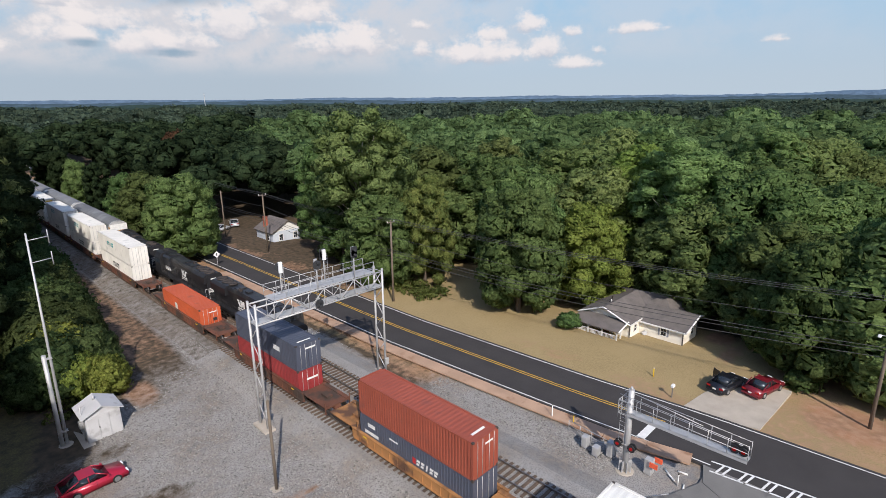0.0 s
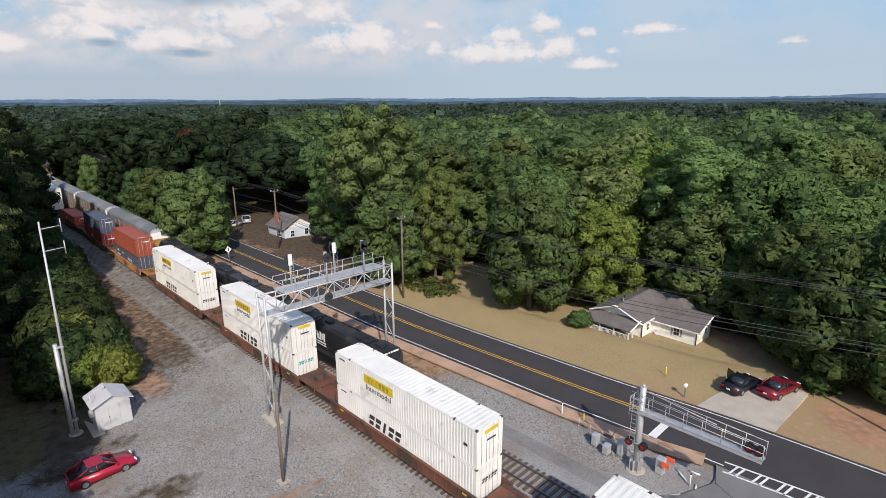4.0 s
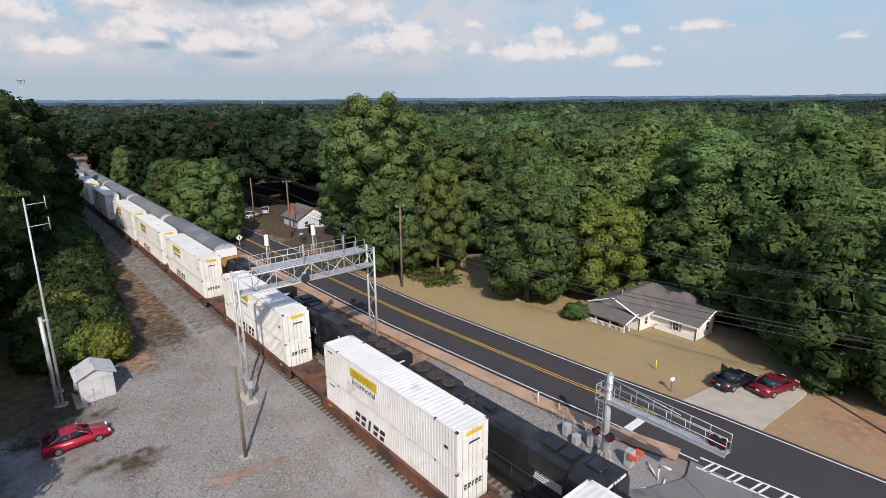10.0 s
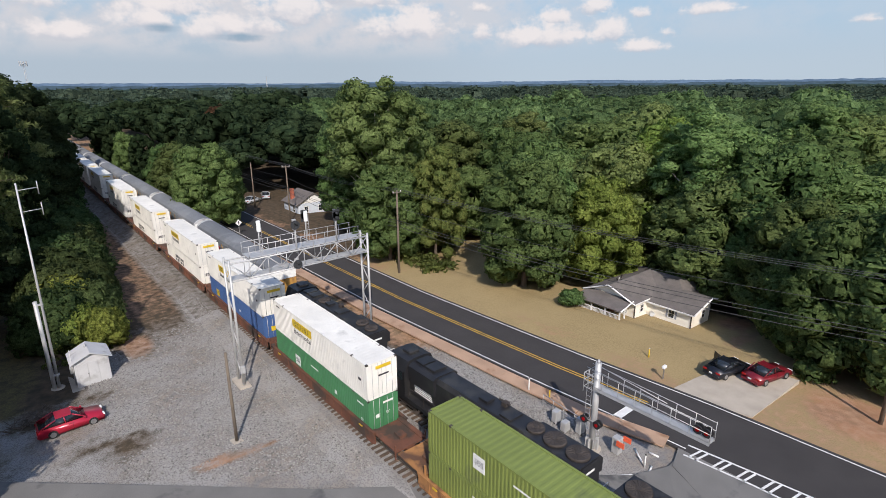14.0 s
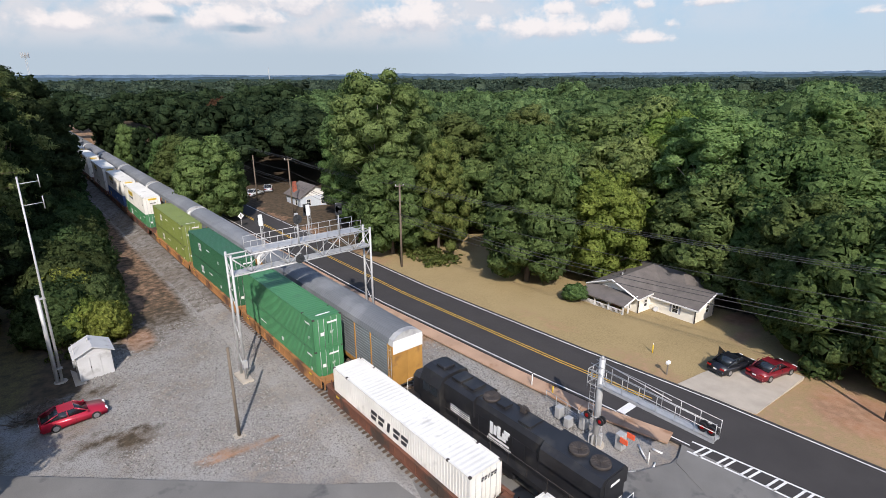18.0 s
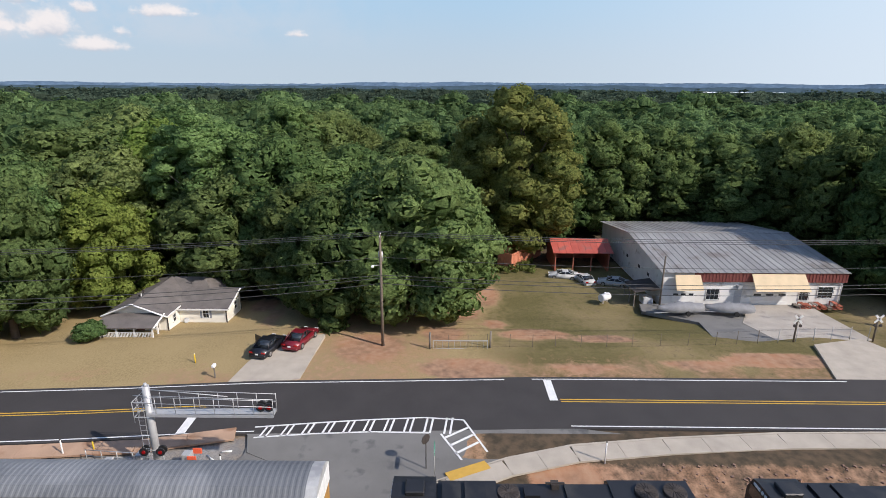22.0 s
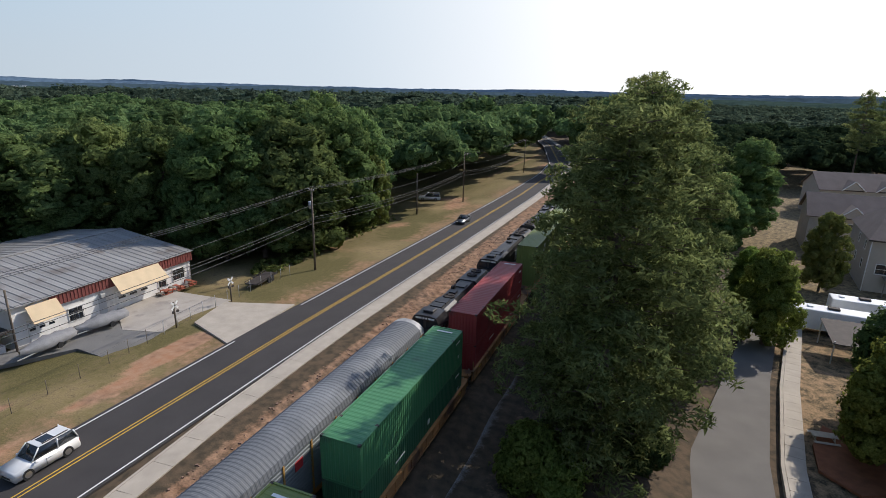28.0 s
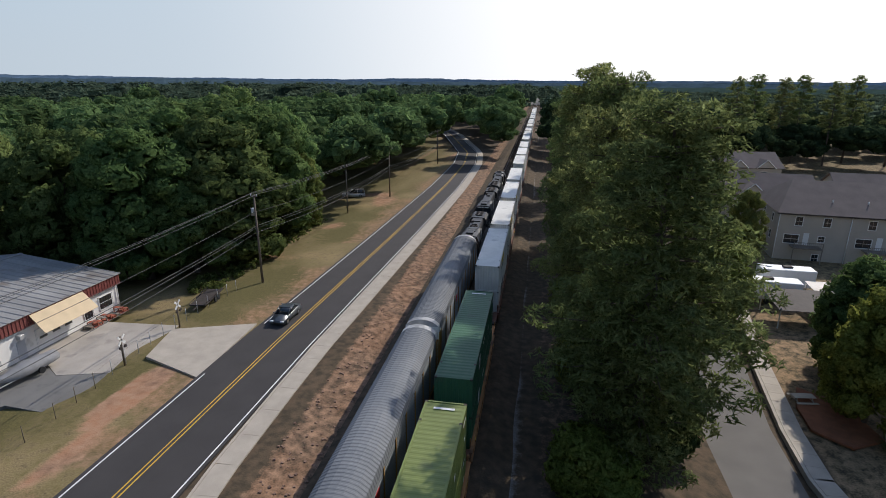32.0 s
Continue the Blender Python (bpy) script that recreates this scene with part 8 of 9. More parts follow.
# ---- warehouse and its yard ----
def build_warehouse():
    w = thing("warehouse", "white metal warehouse with a ribbed roof and maroon fascia", "warehouse")
    x0, x1, ya, yb, g = 43.8, 70.5, -66.0, -43.6, -1.3
    ridge_x, ez, rz = 56.6, 3.2, 4.75
    part("front_wall", box(x0, x0 + 0.25, ya, yb, g - 0.2, ez), DIRTY_WHITE, w)
    part("back_wall", box(x1 - 0.25, x1, ya, yb, g - 0.2, 2.9), GREY_WALL, w)
    for y in (ya, yb - 0.25):
        bm = bmesh.new()
        add_prism(bm, [(x0 + 0.25, g - 0.2), (x1 - 0.25, g - 0.2), (x1 - 0.25, 2.85), (ridge_x, rz - 0.1), (x0 + 0.25, ez)], y, y + 0.25)
        part("end_wall", bm, DIRTY_WHITE, w)
    # ribbed sheets
    n = 26
    p = (yb - ya + 0.8) / n
    for side, (xa, za, xb, zb) in enumerate(((x0 - 0.5, ez - 0.02, ridge_x, rz), (x1 + 0.4, 2.88, ridge_x, rz))):
        for i in range(n):
            y = ya - 0.4 + i * p
            bm = bmesh.new()
            ys = [(0, 0), (0.1, 0.07), (0.16, 0.07), (0.26, 0), (p, 0)]
            lo = [bm.verts.new((xa, y + k, za + d)) for k, d in ys]
            hi = [bm.verts.new((xb, y + k, zb + d)) for k, d in ys]
            lo2 = [bm.verts.new((xa, y + k, za - 0.04)) for k, d in ys]
            for k in range(4):
                f = bm.faces.new((lo[k], lo[k + 1], hi[k + 1], hi[k]))
                bm.faces.new((lo2[k], lo2[k + 1], lo[k + 1], lo[k]))
            bmesh.ops.recalc_face_normals(bm, faces=bm.faces[:])
            part("roof_sheet", bm, METAL_ROOF, w)
    part("ridge_cap", boxes((ridge_x - 0.25, ridge_x + 0.25, ya - 0.4, yb + 0.4, rz + 0.03, rz + 0.1)), METAL_ROOF, w)
    # maroon fascia of upright ribs
    fas = bmesh.new()
    for i in range(46):
        y = -66.2 + i * 0.41
        add_box(fas, x0 - 0.35, x0 - 0.25, y, y + 0.2, 1.9, ez - 0.08)
        add_box(fas, x0 - 0.3, x0 - 0.2, y + 0.2, y + 0.41, 1.9, ez - 0.08)
    tagged(part("fascia", fas, RED_METAL, w), "ribbed maroon metal fascia", kind="stuff")
    for y0, y1, z0, z1, out in ((-48.0, -44.9, 1.25, 2.85, 1.2), (-60.8, -54.3, 1.3, 3.0, 1.6)):
        part("awning", roof_plane([(x0 - 0.4, y0, z1), (x0 - 0.4, y1, z1), (x0 - 0.4 - out, y1 + 0.1, z0), (x0 - 0.4 - out, y0 - 0.1, z0)], 0.06), TAN_AWNING, w, "tan canvas awning")
    for y0, y1, z1, m in ((-47.9, -45.0, 1.2, WHITE_PAINT), (-59.4, -54.8, 1.15, WHITE_PAINT)):
        d = part("garage_door", box(x0 - 0.06, x0, y0, y1, g, z1), m, w)
        for k in range(4):
            part("door_panel", box(x0 - 0.1, x0 - 0.06, y0 + 0.08, y1 - 0.08, g + 0.08 + k * (z1 - g) / 4, g + (k + 1) * (z1 - g) / 4 - 0.02), m, d)
        for k in range(3):
            part("pane", box(x0 - 0.115, x0 - 0.1, y0 + 0.3 + k * (y1 - y0) / 3, y0 + 0.3 + (k + 0.6) * (y1 - y0) / 3, g + 1.35, g + 1.6), GLASS_DARK, d)
    for y, ww, hh, z in ((-50.0, 1.6, 1.5, 0.2), (-64.0, 1.9, 1.5, 0.5), (-61.4, 1.2, 1.7, 0.3)):
        window(w, "x-", (x0, y), ww, hh, z, cols=3)
        grid = bmesh.new()
        for k in range(6):
            add_box(grid, x0 - 0.12, x0 - 0.1, y - ww / 2 + k * ww / 5 - 0.012, y - ww / 2 + k * ww / 5 + 0.012, z - hh / 2, z + hh / 2)
        part("window_bars", grid, GRIME, w)
    part("side_door", box(x0 - 0.05, x0, -53.6, -52.7, g, 0.8), GREY_WALL, w)
    for x in (48.5, 52.0, 57.0):
        part("wall_vent", box(x - 0.3, x + 0.3, yb, yb + 0.05, 0.9, 1.3), GRIME, w)
    part("air_conditioner", box(x0 - 0.5, x0, -53.4, -52.8, 1.0, 1.5, bev=0.03), GALV, w)
    part("service_pole", rod((42.9, -43.2, g), (42.9, -43.2, 5.4), 0.12, 0.1, 8), CREOSOTE, w)
    part("downpipe", rod((x0 - 0.15, ya + 0.2, g), (x0 - 0.15, ya + 0.2, 3.1), 0.06, n=8), WHITE_PAINT, w)
    # boats under covers
    for k, (y, turn) in enumerate(((-44.6, 6), (-50.4, -4))):
        b = thing("covered_boat", "boat on a trailer under a grey cover", "boat", "covered boats")
        b.matrix_basis = pose(40.3, y, -0.92, 0, 0, 90 + turn)
        bm = bmesh.new()
        rows = [(-2.7, 0.75, 0.55, 1.25), (-2.0, 0.9, 0.5, 1.18), (-1.3, 0.95, 0.5, 1.4), (-0.7, 0.96, 0.5, 1.27), (0.0, 0.97, 0.5, 1.5), (0.6, 0.95, 0.5, 1.3), (1.2, 0.85, 0.5, 1.32), (1.9, 0.62, 0.6, 1.12), (2.8, 0.12, 0.8, 1.05)]
        rings = []
        for x, hw, z0, z1 in rows:
            rings.append([bm.verts.new((x, hw * s, z)) for s, z in ((-0.75, z0 - 0.15), (-1, z0 + 0.3), (-0.55, z1 - 0.12 + 0.06 * math.sin(x * 5)), (0, z1), (0.55, z1 - 0.12), (1, z0 + 0.3), (0.75, z0 - 0.15))])
        for r0, r1 in zip(rings, rings[1:]):
            for i in range(6):
                bm.faces.new((r0[i], r0[i + 1], r1[i + 1], r1[i])).smooth = True
        bm.faces.new(rings[0])
        bmesh.ops.recalc_face_normals(bm, faces=bm.faces[:])
        part("cover", bm, TARP, b)
        part("trailer_frame", boxes((-2.6, 3.4, -0.5, -0.42, 0.35, 0.43), (-2.6, 3.4, 0.42, 0.5, 0.35, 0.43), (-0.6, -0.5, -0.9, 0.9, 0.3, 0.38)), GALV, b)
        for s in (-1, 1):
            part("wheel", rod((-0.55, s * 0.85, 0.3), (-0.55, s * 1.02, 0.3), 0.3, n=16), RUBBER, b)
    t = thing("flat_trailer", "dark flat utility trailer with two axles", "trailer")
    t.matrix_basis = pose(34.6, -69.5, -1.05, 0, 0, 100)
    part("deck", box(-2.6, 2.6, -0.95, 0.95, 0.5, 0.62), GRIME, t)
    part("drawbar", boxes((2.6, 3.8, -0.05, 0.05, 0.45, 0.55)), GRIME, t)
    for s in (-1, 1):
        part("side_rail", boxes((-2.6, 2.6, s * 0.95 - 0.03, s * 0.95 + 0.03, 0.8, 0.86), *[(-2.6 + k * 1.3 - 0.03, -2.6 + k * 1.3 + 0.03, s * 0.95 - 0.03, s * 0.95 + 0.03, 0.6, 0.86) for k in range(5)]), GRIME, t)
        for x in (-0.9, 0.0):
            part("wheel", rod((x, s * 1.0, 0.34), (x, s * 1.2, 0.34), 0.34, n=16), RUBBER, t)
    # yard clutter
    sh = thing("metal_shed", "dark red open-fronted metal shed with a faded red roof", "shed")
    part("back_wall", box(64.6, 64.8, -41.4, -33.2, -1.8, 1.3), RUST_RED, sh)
    for y in (-41.4, -33.4):
        part("side_wall", prism([(58.2, -1.8), (64.6, -1.8), (64.6, 1.25), (61.4, 2.3), (58.2, 1.25)], y, y + 0.2), RUST_RED, sh)
    for y in (-38.7, -36.0):
        part("post", box(58.25, 58.4, y - 0.08, y + 0.08, -1.8, 1.2), RUST_RED, sh)
    part("lintel", box(58.2, 58.35, -41.2, -33.4, 1.0, 1.25), RUST_RED, sh)
    for x0_, x1_ in ((57.7, 61.4), (65.2, 61.4)):
        for k in range(9):
            y = -41.8 + k * 1.0
            part("roof_sheet", roof_plane([(x0_, y, 1.15), (x0_, y + 0.98, 1.15), (x1_, y + 0.98, 2.45), (x1_, y, 2.45)], 0.05), FADED_RED, sh)
    oc = thing("open_container", "faded orange open-topped steel container with rust", "shipping container")
    oc.matrix_basis = pose(58.0, -26.6, -1.65, 0, 0, -37)
    part("long_wall", box(0, 9.6, -0.06, 0.0, 0, 2.5), RUST_ORANGE, oc)
    part("long_wall", box(0, 9.6, 2.3, 2.36, 0, 2.5), RUST_ORANGE, oc)
    part("end_wall", box(0, 0.06, 0, 2.3, 0, 2.5), RUST_ORANGE, oc)
    part("end_wall", box(9.54, 9.6, 0, 2.3, 0, 2.5), RUST_ORANGE, oc)
    part("floor_plate", box(0.06, 9.54, 0, 2.3, 0.1, 0.2), RUST, oc)
    for y in (-0.1, 2.36):
        bm = bmesh.new()
        for k in range(24):
            add_box(bm, 0.1 + k * 0.4, 0.28 + k * 0.4, y, y + 0.04, 0.15, 2.35)
        part("side_ribs", bm, RUST_ORANGE, oc)
        part("top_rail", box(0, 9.6, y - 0.02, y + 0.06, 2.4, 2.52), RUST_ORANGE, oc)
    junk = [(54.0, -36.6, 15, "junk white car body behind the shed", (0.42, 0.42, 0.4)), (55.5, -34.0, 80, "wrecked pale car body in the weeds", (0.45, 0.45, 0.44)), (52.5, -40.4, 70, "old white car body beside the warehouse", (0.4, 0.4, 0.38))]
    for k, (x, y, turn, lab, col) in enumerate(junk):
        j = car(lab, mat("chalky_paint", col, 0.8, vary=0.2, spot=(0.3, 0.25, 0.2)), 4.3, 1.75, 1.25, "sedan", "junk cars")
        j.matrix_basis = pose(x, y, ground_z(x, y) - 0.2, 0, 0, turn)
    tank = thing("propane_tank", "white propane tank lying on the grass", "tank")
    part("vessel", rod((44.6, -36.4, -0.75), (45.4, -37.6, -0.75), 0.48, n=18), WHITE_POLY, tank)
    part("dome", boxes((44.9, 45.1, -37.1, -36.9, -0.3, -0.12)), WHITE_POLY, tank)
    part("feet", boxes((44.4, 44.9, -36.8, -36.6, -1.45, -1.1), (45.1, 45.6, -37.5, -37.3, -1.45, -1.1)), CONCRETE, tank)
    hut = thing("lean_to", "low dark lean-to with junk beside the warehouse", "shed")
    part("roof", roof_plane([(43.6, -43.4, 0.9), (47.5, -43.4, 0.95), (47.5, -40.2, 0.5), (43.6, -40.2, 0.45)], 0.06), GRIME, hut)
    for x, y in ((43.7, -40.3), (47.4, -40.3), (45.5, -40.3)):
        part("post", box(x - 0.05, x + 0.05, y - 0.05, y + 0.05, -1.6, 0.5), WOOD_GREY, hut)
    part("crate", box(44.0, 45.6, -42.8, -41.6, -1.4, -0.5, bev=0.02), GREY_WALL, hut)
    fur = random.Random(3)
    for k in range(9):
        b = thing("yard_junk", "rusty scrap piece piled by the warehouse wall", "scrap", "yard scrap")
        y = -60.3 - k * 0.65
        hh = fur.uniform(0.4, 1.0)
        part("frame", boxes((42.3, 43.4, y, y + 0.5, g + 0.1, g + 0.2), (42.3, 42.4, y, y + 0.08, g + 0.05, g + hh), (43.2, 43.3, y + 0.4, y + 0.5, g + 0.05, g + hh), (42.3, 43.3, y, y + 0.5, g + hh - 0.06, g + hh)), RUST_RED if k % 3 else WOOD_GREY, b)
    for k, (x, y) in enumerate(((33.1, -53.7), (33.3, -62.3))):
        s = thing("crossbuck_sign", "white crossbuck railway sign on a dark post", "railway sign", "crossbuck signs")
        part("post", rod((x, y, -1.1), (x, y, 2.0), 0.09, n=8), CREOSOTE, s)
        for a in (45, -45):
            part("blade", box(-0.6, 0.6, -0.02, 0.02, -0.11, 0.11, Matrix.Translation((x - 0.12, y, 1.65)) @ Matrix.Rotation(radians(90), 4, "Z") @ Matrix.Rotation(radians(a), 4, "Y")), MARK_WHITE, s)
        part("lamp", rod((x - 0.1, y + 0.3, 0.9), (x - 0.2, y + 0.3, 0.9), 0.16, n=12), GRIME, s)
        part("lamp", rod((x - 0.1, y - 0.3, 0.9), (x - 0.2, y - 0.3, 0.9), 0.16, n=12), GRIME, s)
    fen = thing("chain_fence", "wire fence on steel posts along the yard", "fence")
    pts = [(31.0, -15), (31.4, -21), (31.3, -28), (31.5, -36), (32.2, -45), (33.0, -52), (33.6, -58), (33.6, -64), (33.4, -70), (32.6, -75)]
    for (xa, yya), (xb, yyb) in zip(pts, pts[1:]):
        n = 3
        for k in range(n):
            x, y = xa + (xb - xa) * k / n, yya + (yyb - yya) * k / n
            part("fence_post", rod((x, y, -1.4), (x, y, 0.5), 0.03, n=6), GALV if y < -50 else CREOSOTE, fen)
        for z in (-0.9, -0.3, 0.4):
            if not (-61 < yya < -54 and z < 0):
                part("fence_wire", rod((xa, yya, z), (xb, yyb, z), 0.006, n=4), GRIME, fen)
    gate = thing("field_gate", "old tubular field gate in the fence", "gate")
    part("gate_frame", boxes((30.9, 31.0, -21, -15.4, -1.0, -0.94), (30.9, 31.0, -21, -15.4, -0.1, -0.04), (30.9, 31.0, -21, -20.94, -1.0, 0), (30.9, 31.0, -15.46, -15.4, -1.0, 0)), GALV, gate)
    for k in range(9):
        part("gate_bar", rod((30.95, -20.6 + k * 0.6, -0.95), (30.95, -20.6 + k * 0.6, -0.08), 0.015, n=5), GALV, gate)
    part("gate_post", rod((31.2, -21.3, -1.2), (31.2, -21.3, 0.9), 0.1, n=8), WOOD_GREY, gate)
    part("gate_post", rod((30.8, -15.1, -1.2), (30.8, -15.1, 0.9), 0.1, n=8), WOOD_GREY, gate)


# ---- houses far off and the flats ----
def build_far_houses():
    h = thing("cottage", "small pale blue cottage with a dark roof under trees", "house")
    part("wall", box(28.5, 35.5, 88, 95, -1.3, 1.2), mat("pale_blue_siding", (0.55, 0.6, 0.66), 0.8, vary=0.08), h)
    part("gable", prism([(28.5, 1.2), (35.5, 1.2), (32.0, 3.2)], 88.02, 88.3), WHITE_PAINT, h)
    part("roof", roof_plane([(28.0, 87.6, 1.0), (28.0, 95.4, 1.0), (32.0, 95.4, 3.35), (32.0, 87.6, 3.35)]), SHINGLE, h)
    part("roof", roof_plane([(36.0, 87.6, 1.0), (36.0, 95.4, 1.0), (32.0, 95.4, 3.35), (32.0, 87.6, 3.35)]), SHINGLE, h)
    for x in (30.3, 33.6):
        window(h, "y-", (x, 87.98), 0.9, 1.3, -0.1)
    window(h, "x-", (28.48, 90), 0.9, 1.3, -0.1)
    part("chimney", box(29.0, 29.7, 92, 92.7, 1.0, 3.9), RUST_RED, h)
    a = thing("apartment_block", "three-storey beige apartment block with a brown-grey roof", "apartment building")
    m = Matrix.Translation((-44.0, -107.5, 0)) @ Matrix.Rotation(radians(-6), 4, "Z")
    a.matrix_basis = m
    Lx, Dp, g, e = -34.0, -15.0, -3.2, 5.4
    part("wall", box(Lx, 0, Dp, 0, g, e), BEIGE_SIDING, a)
    part("roof", roof_plane([(0.4, 0.5, e - 0.1), (Lx, 0.5, e - 0.1), (Lx, Dp / 2, e + 4.2), (-3.2, Dp / 2, e + 4.2)]), BROWN_SHINGLE, a)
    part("roof", roof_plane([(0.4, Dp - 0.5, e - 0.1), (Lx, Dp - 0.5, e - 0.1), (Lx, Dp / 2, e + 4.2), (-3.2, Dp / 2, e + 4.2)]), BROWN_SHINGLE, a)
    part("roof", roof_plane([(0.4, 0.5, e - 0.1), (0.4, Dp - 0.5, e - 0.1), (-3.2, Dp / 2, e + 4.2)]), BROWN_SHINGLE, a)
    part("fascia", box(Lx, 0.4, 0.4, 0.52, e - 0.3, e - 0.08), GRIME, a)
    for k in range(3):
        part("downpipe", rod((-0.1 - k * 10.2, 0.08, g), (-0.1 - k * 10.2, 0.08, e - 0.2), 0.07, n=8), WHITE_PAINT, a)
    for k in range(3):
        b = -k * 10.2
        for x, z, w_, h_ in ((b - 3.0, e - 1.4, 1.1, 1.5), (b - 7.0, e - 1.4, 1.1, 1.5), (b - 2.3, e - 4.4, 2.2, 1.5), (b - 6.6, e - 4.2, 1.0, 1.0), (b - 6.2, g + 1.2, 1.0, 1.3)):
            window(a, "y+", (x, 0.0), w_, h_, z, cols=2)
        part("balcony_door", box(b - 4.8, b - 4.0, 0, 0.05, e - 5.3, e - 3.3), WHITE_PAINT, a)
        bal = part("balcony", box(b - 6.4, b - 2.2, 0.03, 2.2, e - 5.5, e - 5.35), WOOD_GREY, a, "wooden balcony deck")
        for x in (b - 6.35, b - 2.25):
            part("balcony_post", box(x - 0.06, x + 0.06, 2.05, 2.17, g, e - 4.4), WOOD_GREY, bal)
        for z in (e - 4.9, e - 4.45):
            part("balcony_rail", boxes((b - 6.4, b - 2.2, 2.1, 2.16, z, z + 0.06)), WOOD_GREY, bal)
        for i in range(16):
            part("baluster", box(b - 6.3 + i * 0.27, b - 6.27 + i * 0.27, 2.11, 2.15, e - 5.35, e - 4.45), WOOD_GREY, bal)
    for y in (-3, -8):
        for z in (e - 1.5, e - 4.4):
            window(a, "x+", (0.0, y), 1.0, 1.4, z, cols=1)
    for x in (-8, -13, -18, -21, -26):
        part("roof_vent", rod((x, -2.5, e + 1.2), (x, -2.5, e + 1.9), 0.1, n=8), WHITE_PAINT, a)
    for k, (x, y, turn) in enumerate(((-50, -134, -4), (-74, -137, -4), (-58, -172, 8))):
        b = thing("town_house", "grey-brown roofed town house with gabled dormers", "house", "town houses")
        b.matrix_basis = pose(x, y, 0, 0, 0, turn)
        part("wall", box(-9, 9, -5.5, 5.5, -3.2, 4.4), BEIGE_SIDING, b)
        part("roof", roof_plane([(-9.5, 6, 4.2), (9.5, 6, 4.2), (9.5, 0, 7.8), (-9.5, 0, 7.8)]), BROWN_SHINGLE, b)
        part("roof", roof_plane([(-9.5, -6, 4.2), (9.5, -6, 4.2), (9.5, 0, 7.8), (-9.5, 0, 7.8)]), BROWN_SHINGLE, b)
        for s in (-9.02, 8.8):
            part("gable", prism([(-5.5, 4.4), (5.5, 4.4), (0, 7.6)], s, s + 0.2, "x"), BEIGE_SIDING, b)
        for dx in (-4.5, 2.5):
            part("dormer_gable", prism([(dx - 2.2, 4.4), (dx + 2.2, 4.4), (dx, 6.2)], 5.5, 6.3), BEIGE_SIDING, b)
            part("dormer_roof", roof_plane([(dx - 2.5, 6.5, 4.2), (dx, 6.5, 6.4), (dx, 2.2, 6.4), (dx - 2.5, 4.5, 4.2)]), BROWN_SHINGLE, b)
            part("dormer_roof", roof_plane([(dx + 2.5, 6.5, 4.2), (dx, 6.5, 6.4), (dx, 2.2, 6.4), (dx + 2.5, 4.5, 4.2)]), BROWN_SHINGLE, b)
            part("barge_board", rod((dx - 2.5, 6.5, 4.2), (dx, 6.5, 6.4), 0.1, n=4), WHITE_PAINT, b)
            part("barge_board", rod((dx + 2.5, 6.5, 4.2), (dx, 6.5, 6.4), 0.1, n=4), WHITE_PAINT, b)
            window(b, "y+", (dx, 5.5), 1.6, 1.3, 2.6)
    # camper vans and sheds by the street
    for k, (x, y, turn, n) in enumerate(((-35.5, -87.0, 176, 8.0), (-40, -92.5, 178, 7.0))):
        v = thing("camper_trailer", "long white camper trailer with roof vents", "camper", "campers")
        v.matrix_basis = pose(x, y, ground_z(x, y), 0, 0, turn)
        part("body", box(-n / 2, n / 2, -1.2, 1.2, 0.6, 3.1, bev=0.15, seg=2), WHITE_POLY, v)
        part("roof_vent", box(-0.5, 0.7, -0.4, 0.4, 3.1, 3.35, bev=0.05), GRIME, v)
        part("roof_vent", box(-2.6, -2.0, -0.3, 0.3, 3.1, 3.25, bev=0.04), WHITE_POLY, v)
        part("stripe", box(-n / 2 + 0.2, n / 2 - 0.2, 1.195, 1.21, 1.2, 1.4), GRIME, v)
        part("window", boxes((-2.2, -0.8, 1.195, 1.212, 1.8, 2.4), (0.8, 2.0, 1.195, 1.212, 1.8, 2.4)), GLASS_DARK, v)
        for s in (-1, 1):
            part("wheel", rod((0, s * 0.95, 0.34), (0, s * 1.18, 0.34), 0.34, n=16), RUBBER, v)
            part("frame_rail", box(-n / 2, n / 2 + 1, s * 0.6 - 0.05, s * 0.6 + 0.05, 0.45, 0.6), GRIME, v)
    for k, (x, y, m) in enumerate(((-37.5, -80.5, GRIME), (-44, -84, METAL_ROOF))):
        s = thing("carport", "low carport with a sloping metal roof", "carport", "carports")
        part("roof", roof_plane([(x - 4, y - 3, 0.6), (x + 4, y - 3, 0.6), (x + 4, y + 3, 0.0), (x - 4, y + 3, 0.0)], 0.08), m, s)
        for px in (x - 3.8, x + 3.8):
            for py in (y - 2.8, y + 2.8):
                part("post", box(px - 0.06, px + 0.06, py - 0.06, py + 0.06, -2.4, 0.2), GALV, s)
    t = thing("picnic_table", "pale weathered wooden picnic table on the grass", "picnic table")
    t.matrix_basis = pose(-29.6, -61.3, ground_z(-29.6, -61.3), 0, 0, 8)
    for k in range(5):
        part("table_board", box(-0.95, 0.95, -0.38 + k * 0.155, -0.24 + k * 0.155, 0.72, 0.76), PALE_WOOD, t)
    for s in (-1, 1):
        part("bench", box(-0.95, 0.95, s * 0.78 - 0.14, s * 0.78 + 0.14, 0.42, 0.46), PALE_WOOD, t)
        for x in (-0.7, 0.7):
            part("leg", rod((x, s * 0.65, 0), (x, s * 0.2, 0.72), 0.045, n=4), PALE_WOOD, t)
    for x in (-0.7, 0.7):
        part("cross_bar", box(x - 0.02, x + 0.02, -0.85, 0.85, 0.36, 0.42), PALE_WOOD, t)
    grass = thing("pampas_grass", "clump of pampas grass with pale plumes", "grass")
    gx, gy = -33.3, -54.6
    gz, rg = ground_z(gx, gy), random.Random(4)
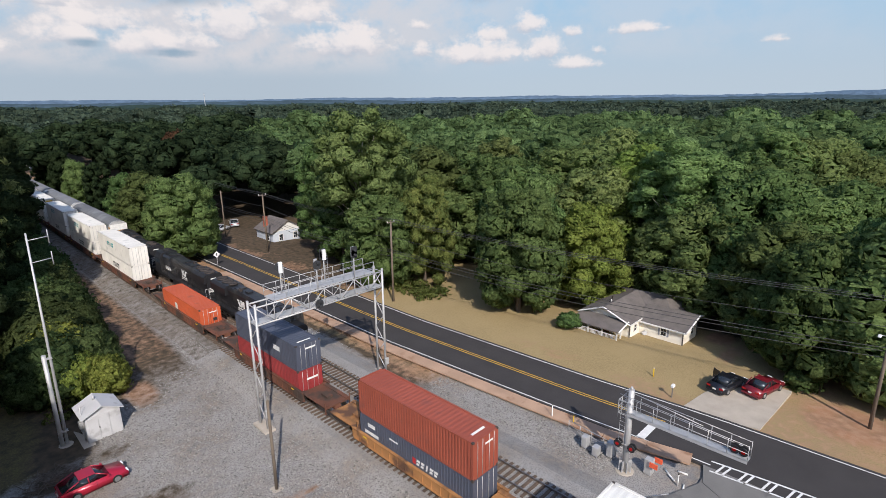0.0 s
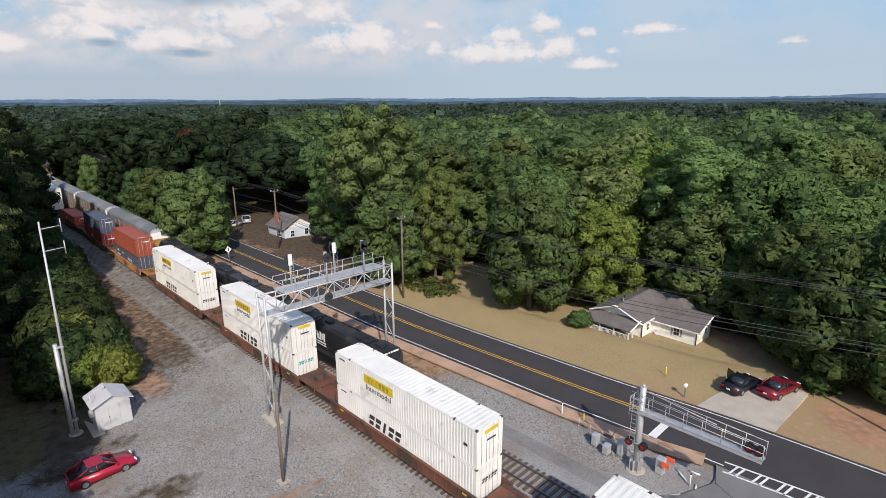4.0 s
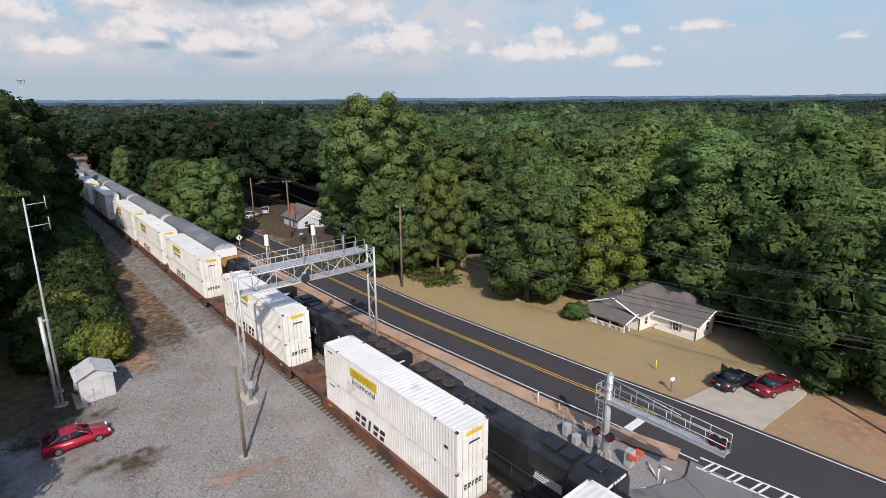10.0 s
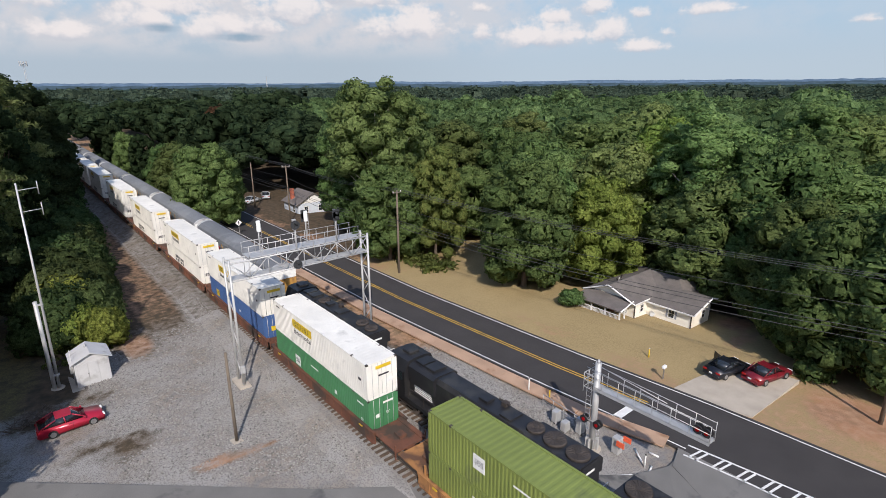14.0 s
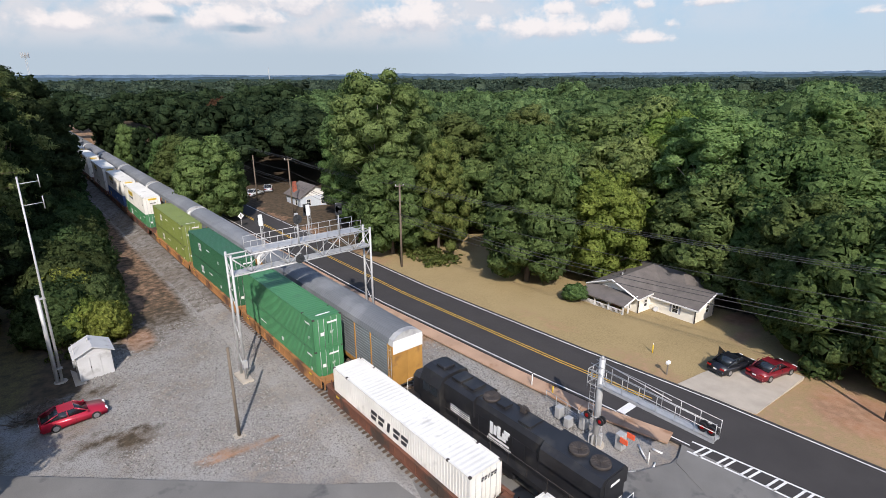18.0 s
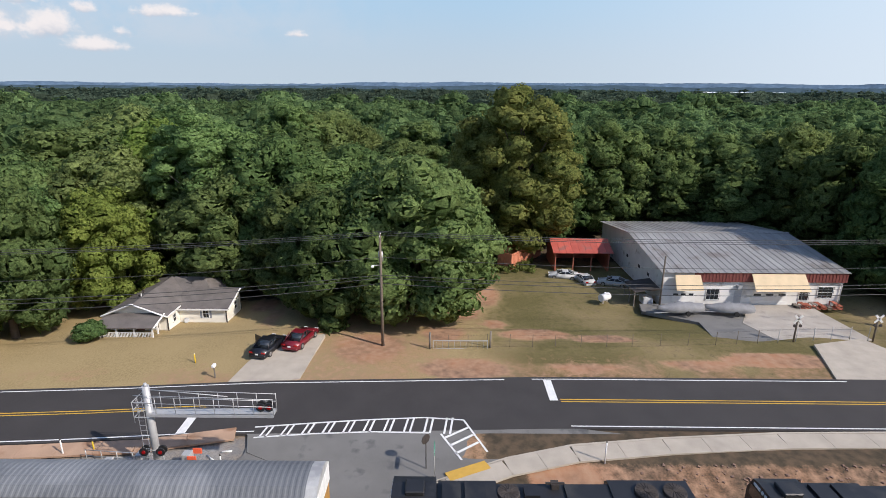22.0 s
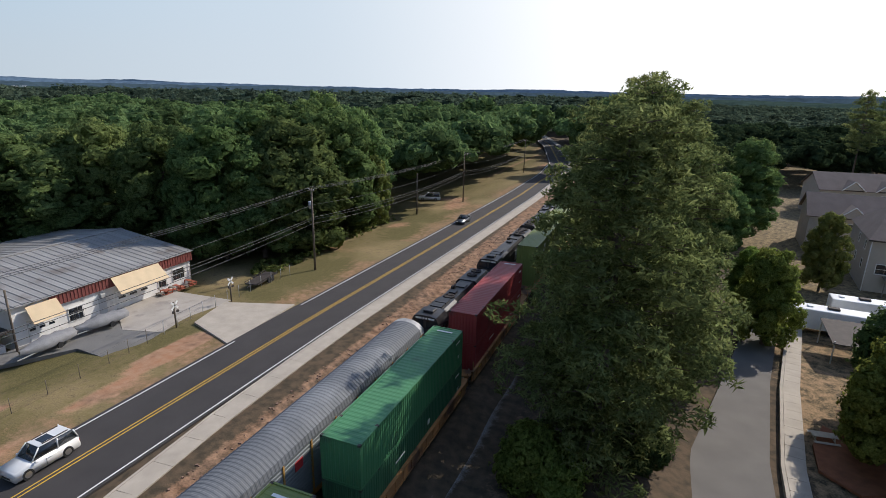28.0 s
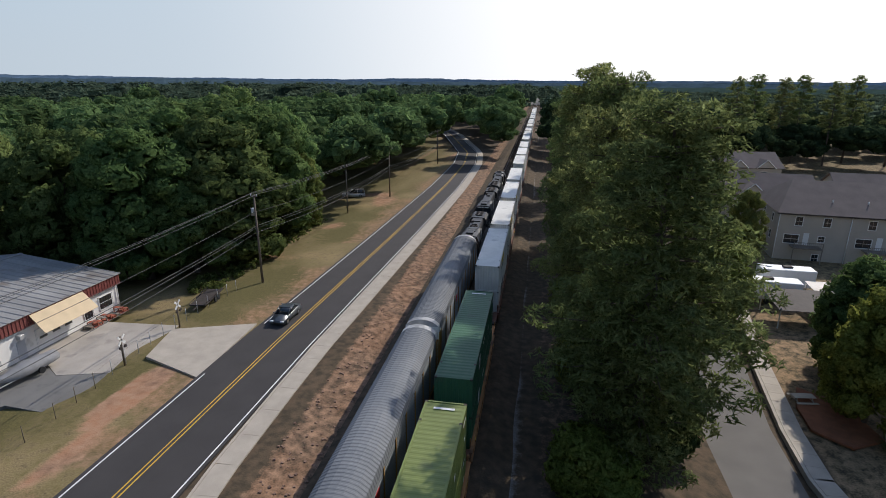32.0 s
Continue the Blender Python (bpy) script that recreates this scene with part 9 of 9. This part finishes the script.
    bm = bmesh.new()
    for k in range(160):
        a, r = rg.uniform(0, math.tau), rg.uniform(0.5, 1.5)
        p, q = Vector((gx, gy, gz)), Vector((gx + r * math.cos(a), gy + r * math.sin(a), gz + rg.uniform(0.7, 1.5)))
        s = Vector((-math.sin(a), math.cos(a), 0)) * 0.04
        bm.faces.new([bm.verts.new(v) for v in (p - s, p + s, q)])
    part("blades", bm, LEAF, grass)
    for k in range(7):
        a = k * 0.9
        p = Vector((gx + 0.6 * math.cos(a), gy + 0.6 * math.sin(a), gz + 1.2))
        part("plume", rod(p, p + Vector((0.15 * math.cos(a), 0.15 * math.sin(a), 0.9)), 0.14, 0.03, 7), PALE_WOOD, grass)


def build_brush():
    """Weeds along the wood edge, burnt heaps and small debris."""
    rng = np.random.default_rng(31)
    out = []
    for k in range(520):
        band = rng.integers(4)
        if band == 0:
            x, y = rng.uniform(26, 31), rng.uniform(40, 60)
        elif band == 1:
            x, y = rng.uniform(35.5, 40), rng.uniform(-112, -72)
        elif band == 2:
            x, y = rng.uniform(-18, -13.5), rng.uniform(42, 90)
        else:
            x, y = rng.uniform(57, 64), rng.uniform(-30, -20)
        s = rng.uniform(0.4, 1.0)
        out.append(leaf_cards(rng, [(x, y, ground_z(x, y) + s * 0.4, s, 0.8), (x + s * 0.6, y, ground_z(x, y) + s * 0.3, s * 0.7, 0.8)], 60, 0.26, 1.4, -0.2))
    tagged(new("brush", card_mesh("brush", tuple(np.concatenate(k) for k in zip(*out)), LEAF_DRY)), "dry green brush and weeds at the wood edge", "brush", kind="stuff")
    pile = thing("brush_pile", "dark heap of old branches beside the gravel", "brush pile")
    r = random.Random(9)
    for k in range(60):
        x, y = -20.2 + r.uniform(-1.6, 1.6), 34.2 + r.uniform(-1.0, 1.0)
        a = r.uniform(0, math.tau)
        part("branch", rod((x, y, -1.05), (x + math.cos(a) * 0.9, y + math.sin(a) * 0.9, -1.0 + r.uniform(0, 0.6)), 0.035, 0.02, 5), BARK, pile)
    rub = bmesh.new()
    for k in range(700):
        x, y = r.uniform(8.8, 13.0), r.uniform(-112, -30)
        s = r.uniform(0.03, 0.09)
        add_box(rub, -s, s, -s, s, -s * 0.7, s * 0.7, Matrix.Translation((x, y, ground_z(x, y) + s * 0.3)) @ Matrix.Rotation(r.uniform(0, 3), 4, "Z") @ Matrix.Rotation(r.uniform(-0.4, 0.4), 4, "X"))
    tagged(part("bank_stones", rub, mat("red_stones", (0.24, 0.15, 0.11), 0.95, vary=0.3)), "reddish stones lying on the bank", "stones", kind="stuff")


def build_gravel():
    """Loose ballast stones that roughen the gravel."""
    rng = np.random.default_rng(77)
    out, faces, k = [], [], 0
    corner = np.array([(1, 0, 0), (-1, 0, 0), (0, 1, 0), (0, -1, 0), (0, 0, 1), (0, 0, -1)], float)
    tri = [(0, 2, 4), (2, 1, 4), (1, 3, 4), (3, 0, 4), (2, 0, 5), (1, 2, 5), (3, 1, 5), (0, 3, 5)]
    while k < 15000:
        x, y = rng.uniform(-16, 13), 4 + 50 * rng.random() ** 1.4
        if -2.3 < x < 7.0 or y < 9 - x * 0.75 and x < 9 or zone(x, y)[0] < 0.45 or -3.0 < x - 10 < -0.5:
            continue
        s = rng.uniform(0.04, 0.1)
        z = max(ground_z(x, y), -0.9 + 0.64 * smooth01(-4.4, -2.2, x) if x < 0 else -0.26 - 0.64 * smooth01(6.9, 9.3, x))
        out.append(corner * rng.uniform(0.6, 1.3, (6, 1)) * s * (1, 1, 0.7) + (x, y, z + s * 0.25))
        faces += [tuple(v + 6 * k for v in t) for t in tri]
        k += 1
    m = mat("ballast_stone", (0.27, 0.26, 0.25), 0.95, vary=0.3, scale=4, bump=0)
    nt = m.node_tree
    geo, tone, mul = nt.nodes.new("ShaderNodeNewGeometry"), nt.nodes.new("ShaderNodeMapRange"), nt.nodes.new("ShaderNodeVectorMath")
    tone.inputs["To Min"].default_value, tone.inputs["To Max"].default_value = 0.4, 1.25
    nt.links.new(geo.outputs["Random Per Island"], tone.inputs["Value"])
    mul.operation = "SCALE"
    mul.inputs[0].default_value = (0.27, 0.258, 0.24)
    nt.links.new(tone.outputs["Result"], mul.inputs["Scale"])
    nt.links.new(mul.outputs[0], nt.nodes["Principled BSDF"].inputs["Base Color"])
    tagged(raw("gravel_stones", np.concatenate(out).tolist(), faces, m), "loose grey ballast stones on the gravel", "stones", kind="stuff")


build_gravel()
build_paving()
build_gantry()
build_cantilever()
build_poles()
build_shed()
build_cars()
build_house()
build_warehouse()
build_far_houses()
build_brush()


# ---- what moves ----
def motions():
    for ob, rows, (x, u, z), turn in KEYED:
        walk(ob, [(t, pose(x, u + s, z, 0, 0, turn)) for t, s in rows])
    for ob, rows, off, turn in MOVING:
        walk(ob, [(t, pose(road_x(y) + off, y, ROAD_Z, 0, 0, turn)) for t, y in rows])


motions()
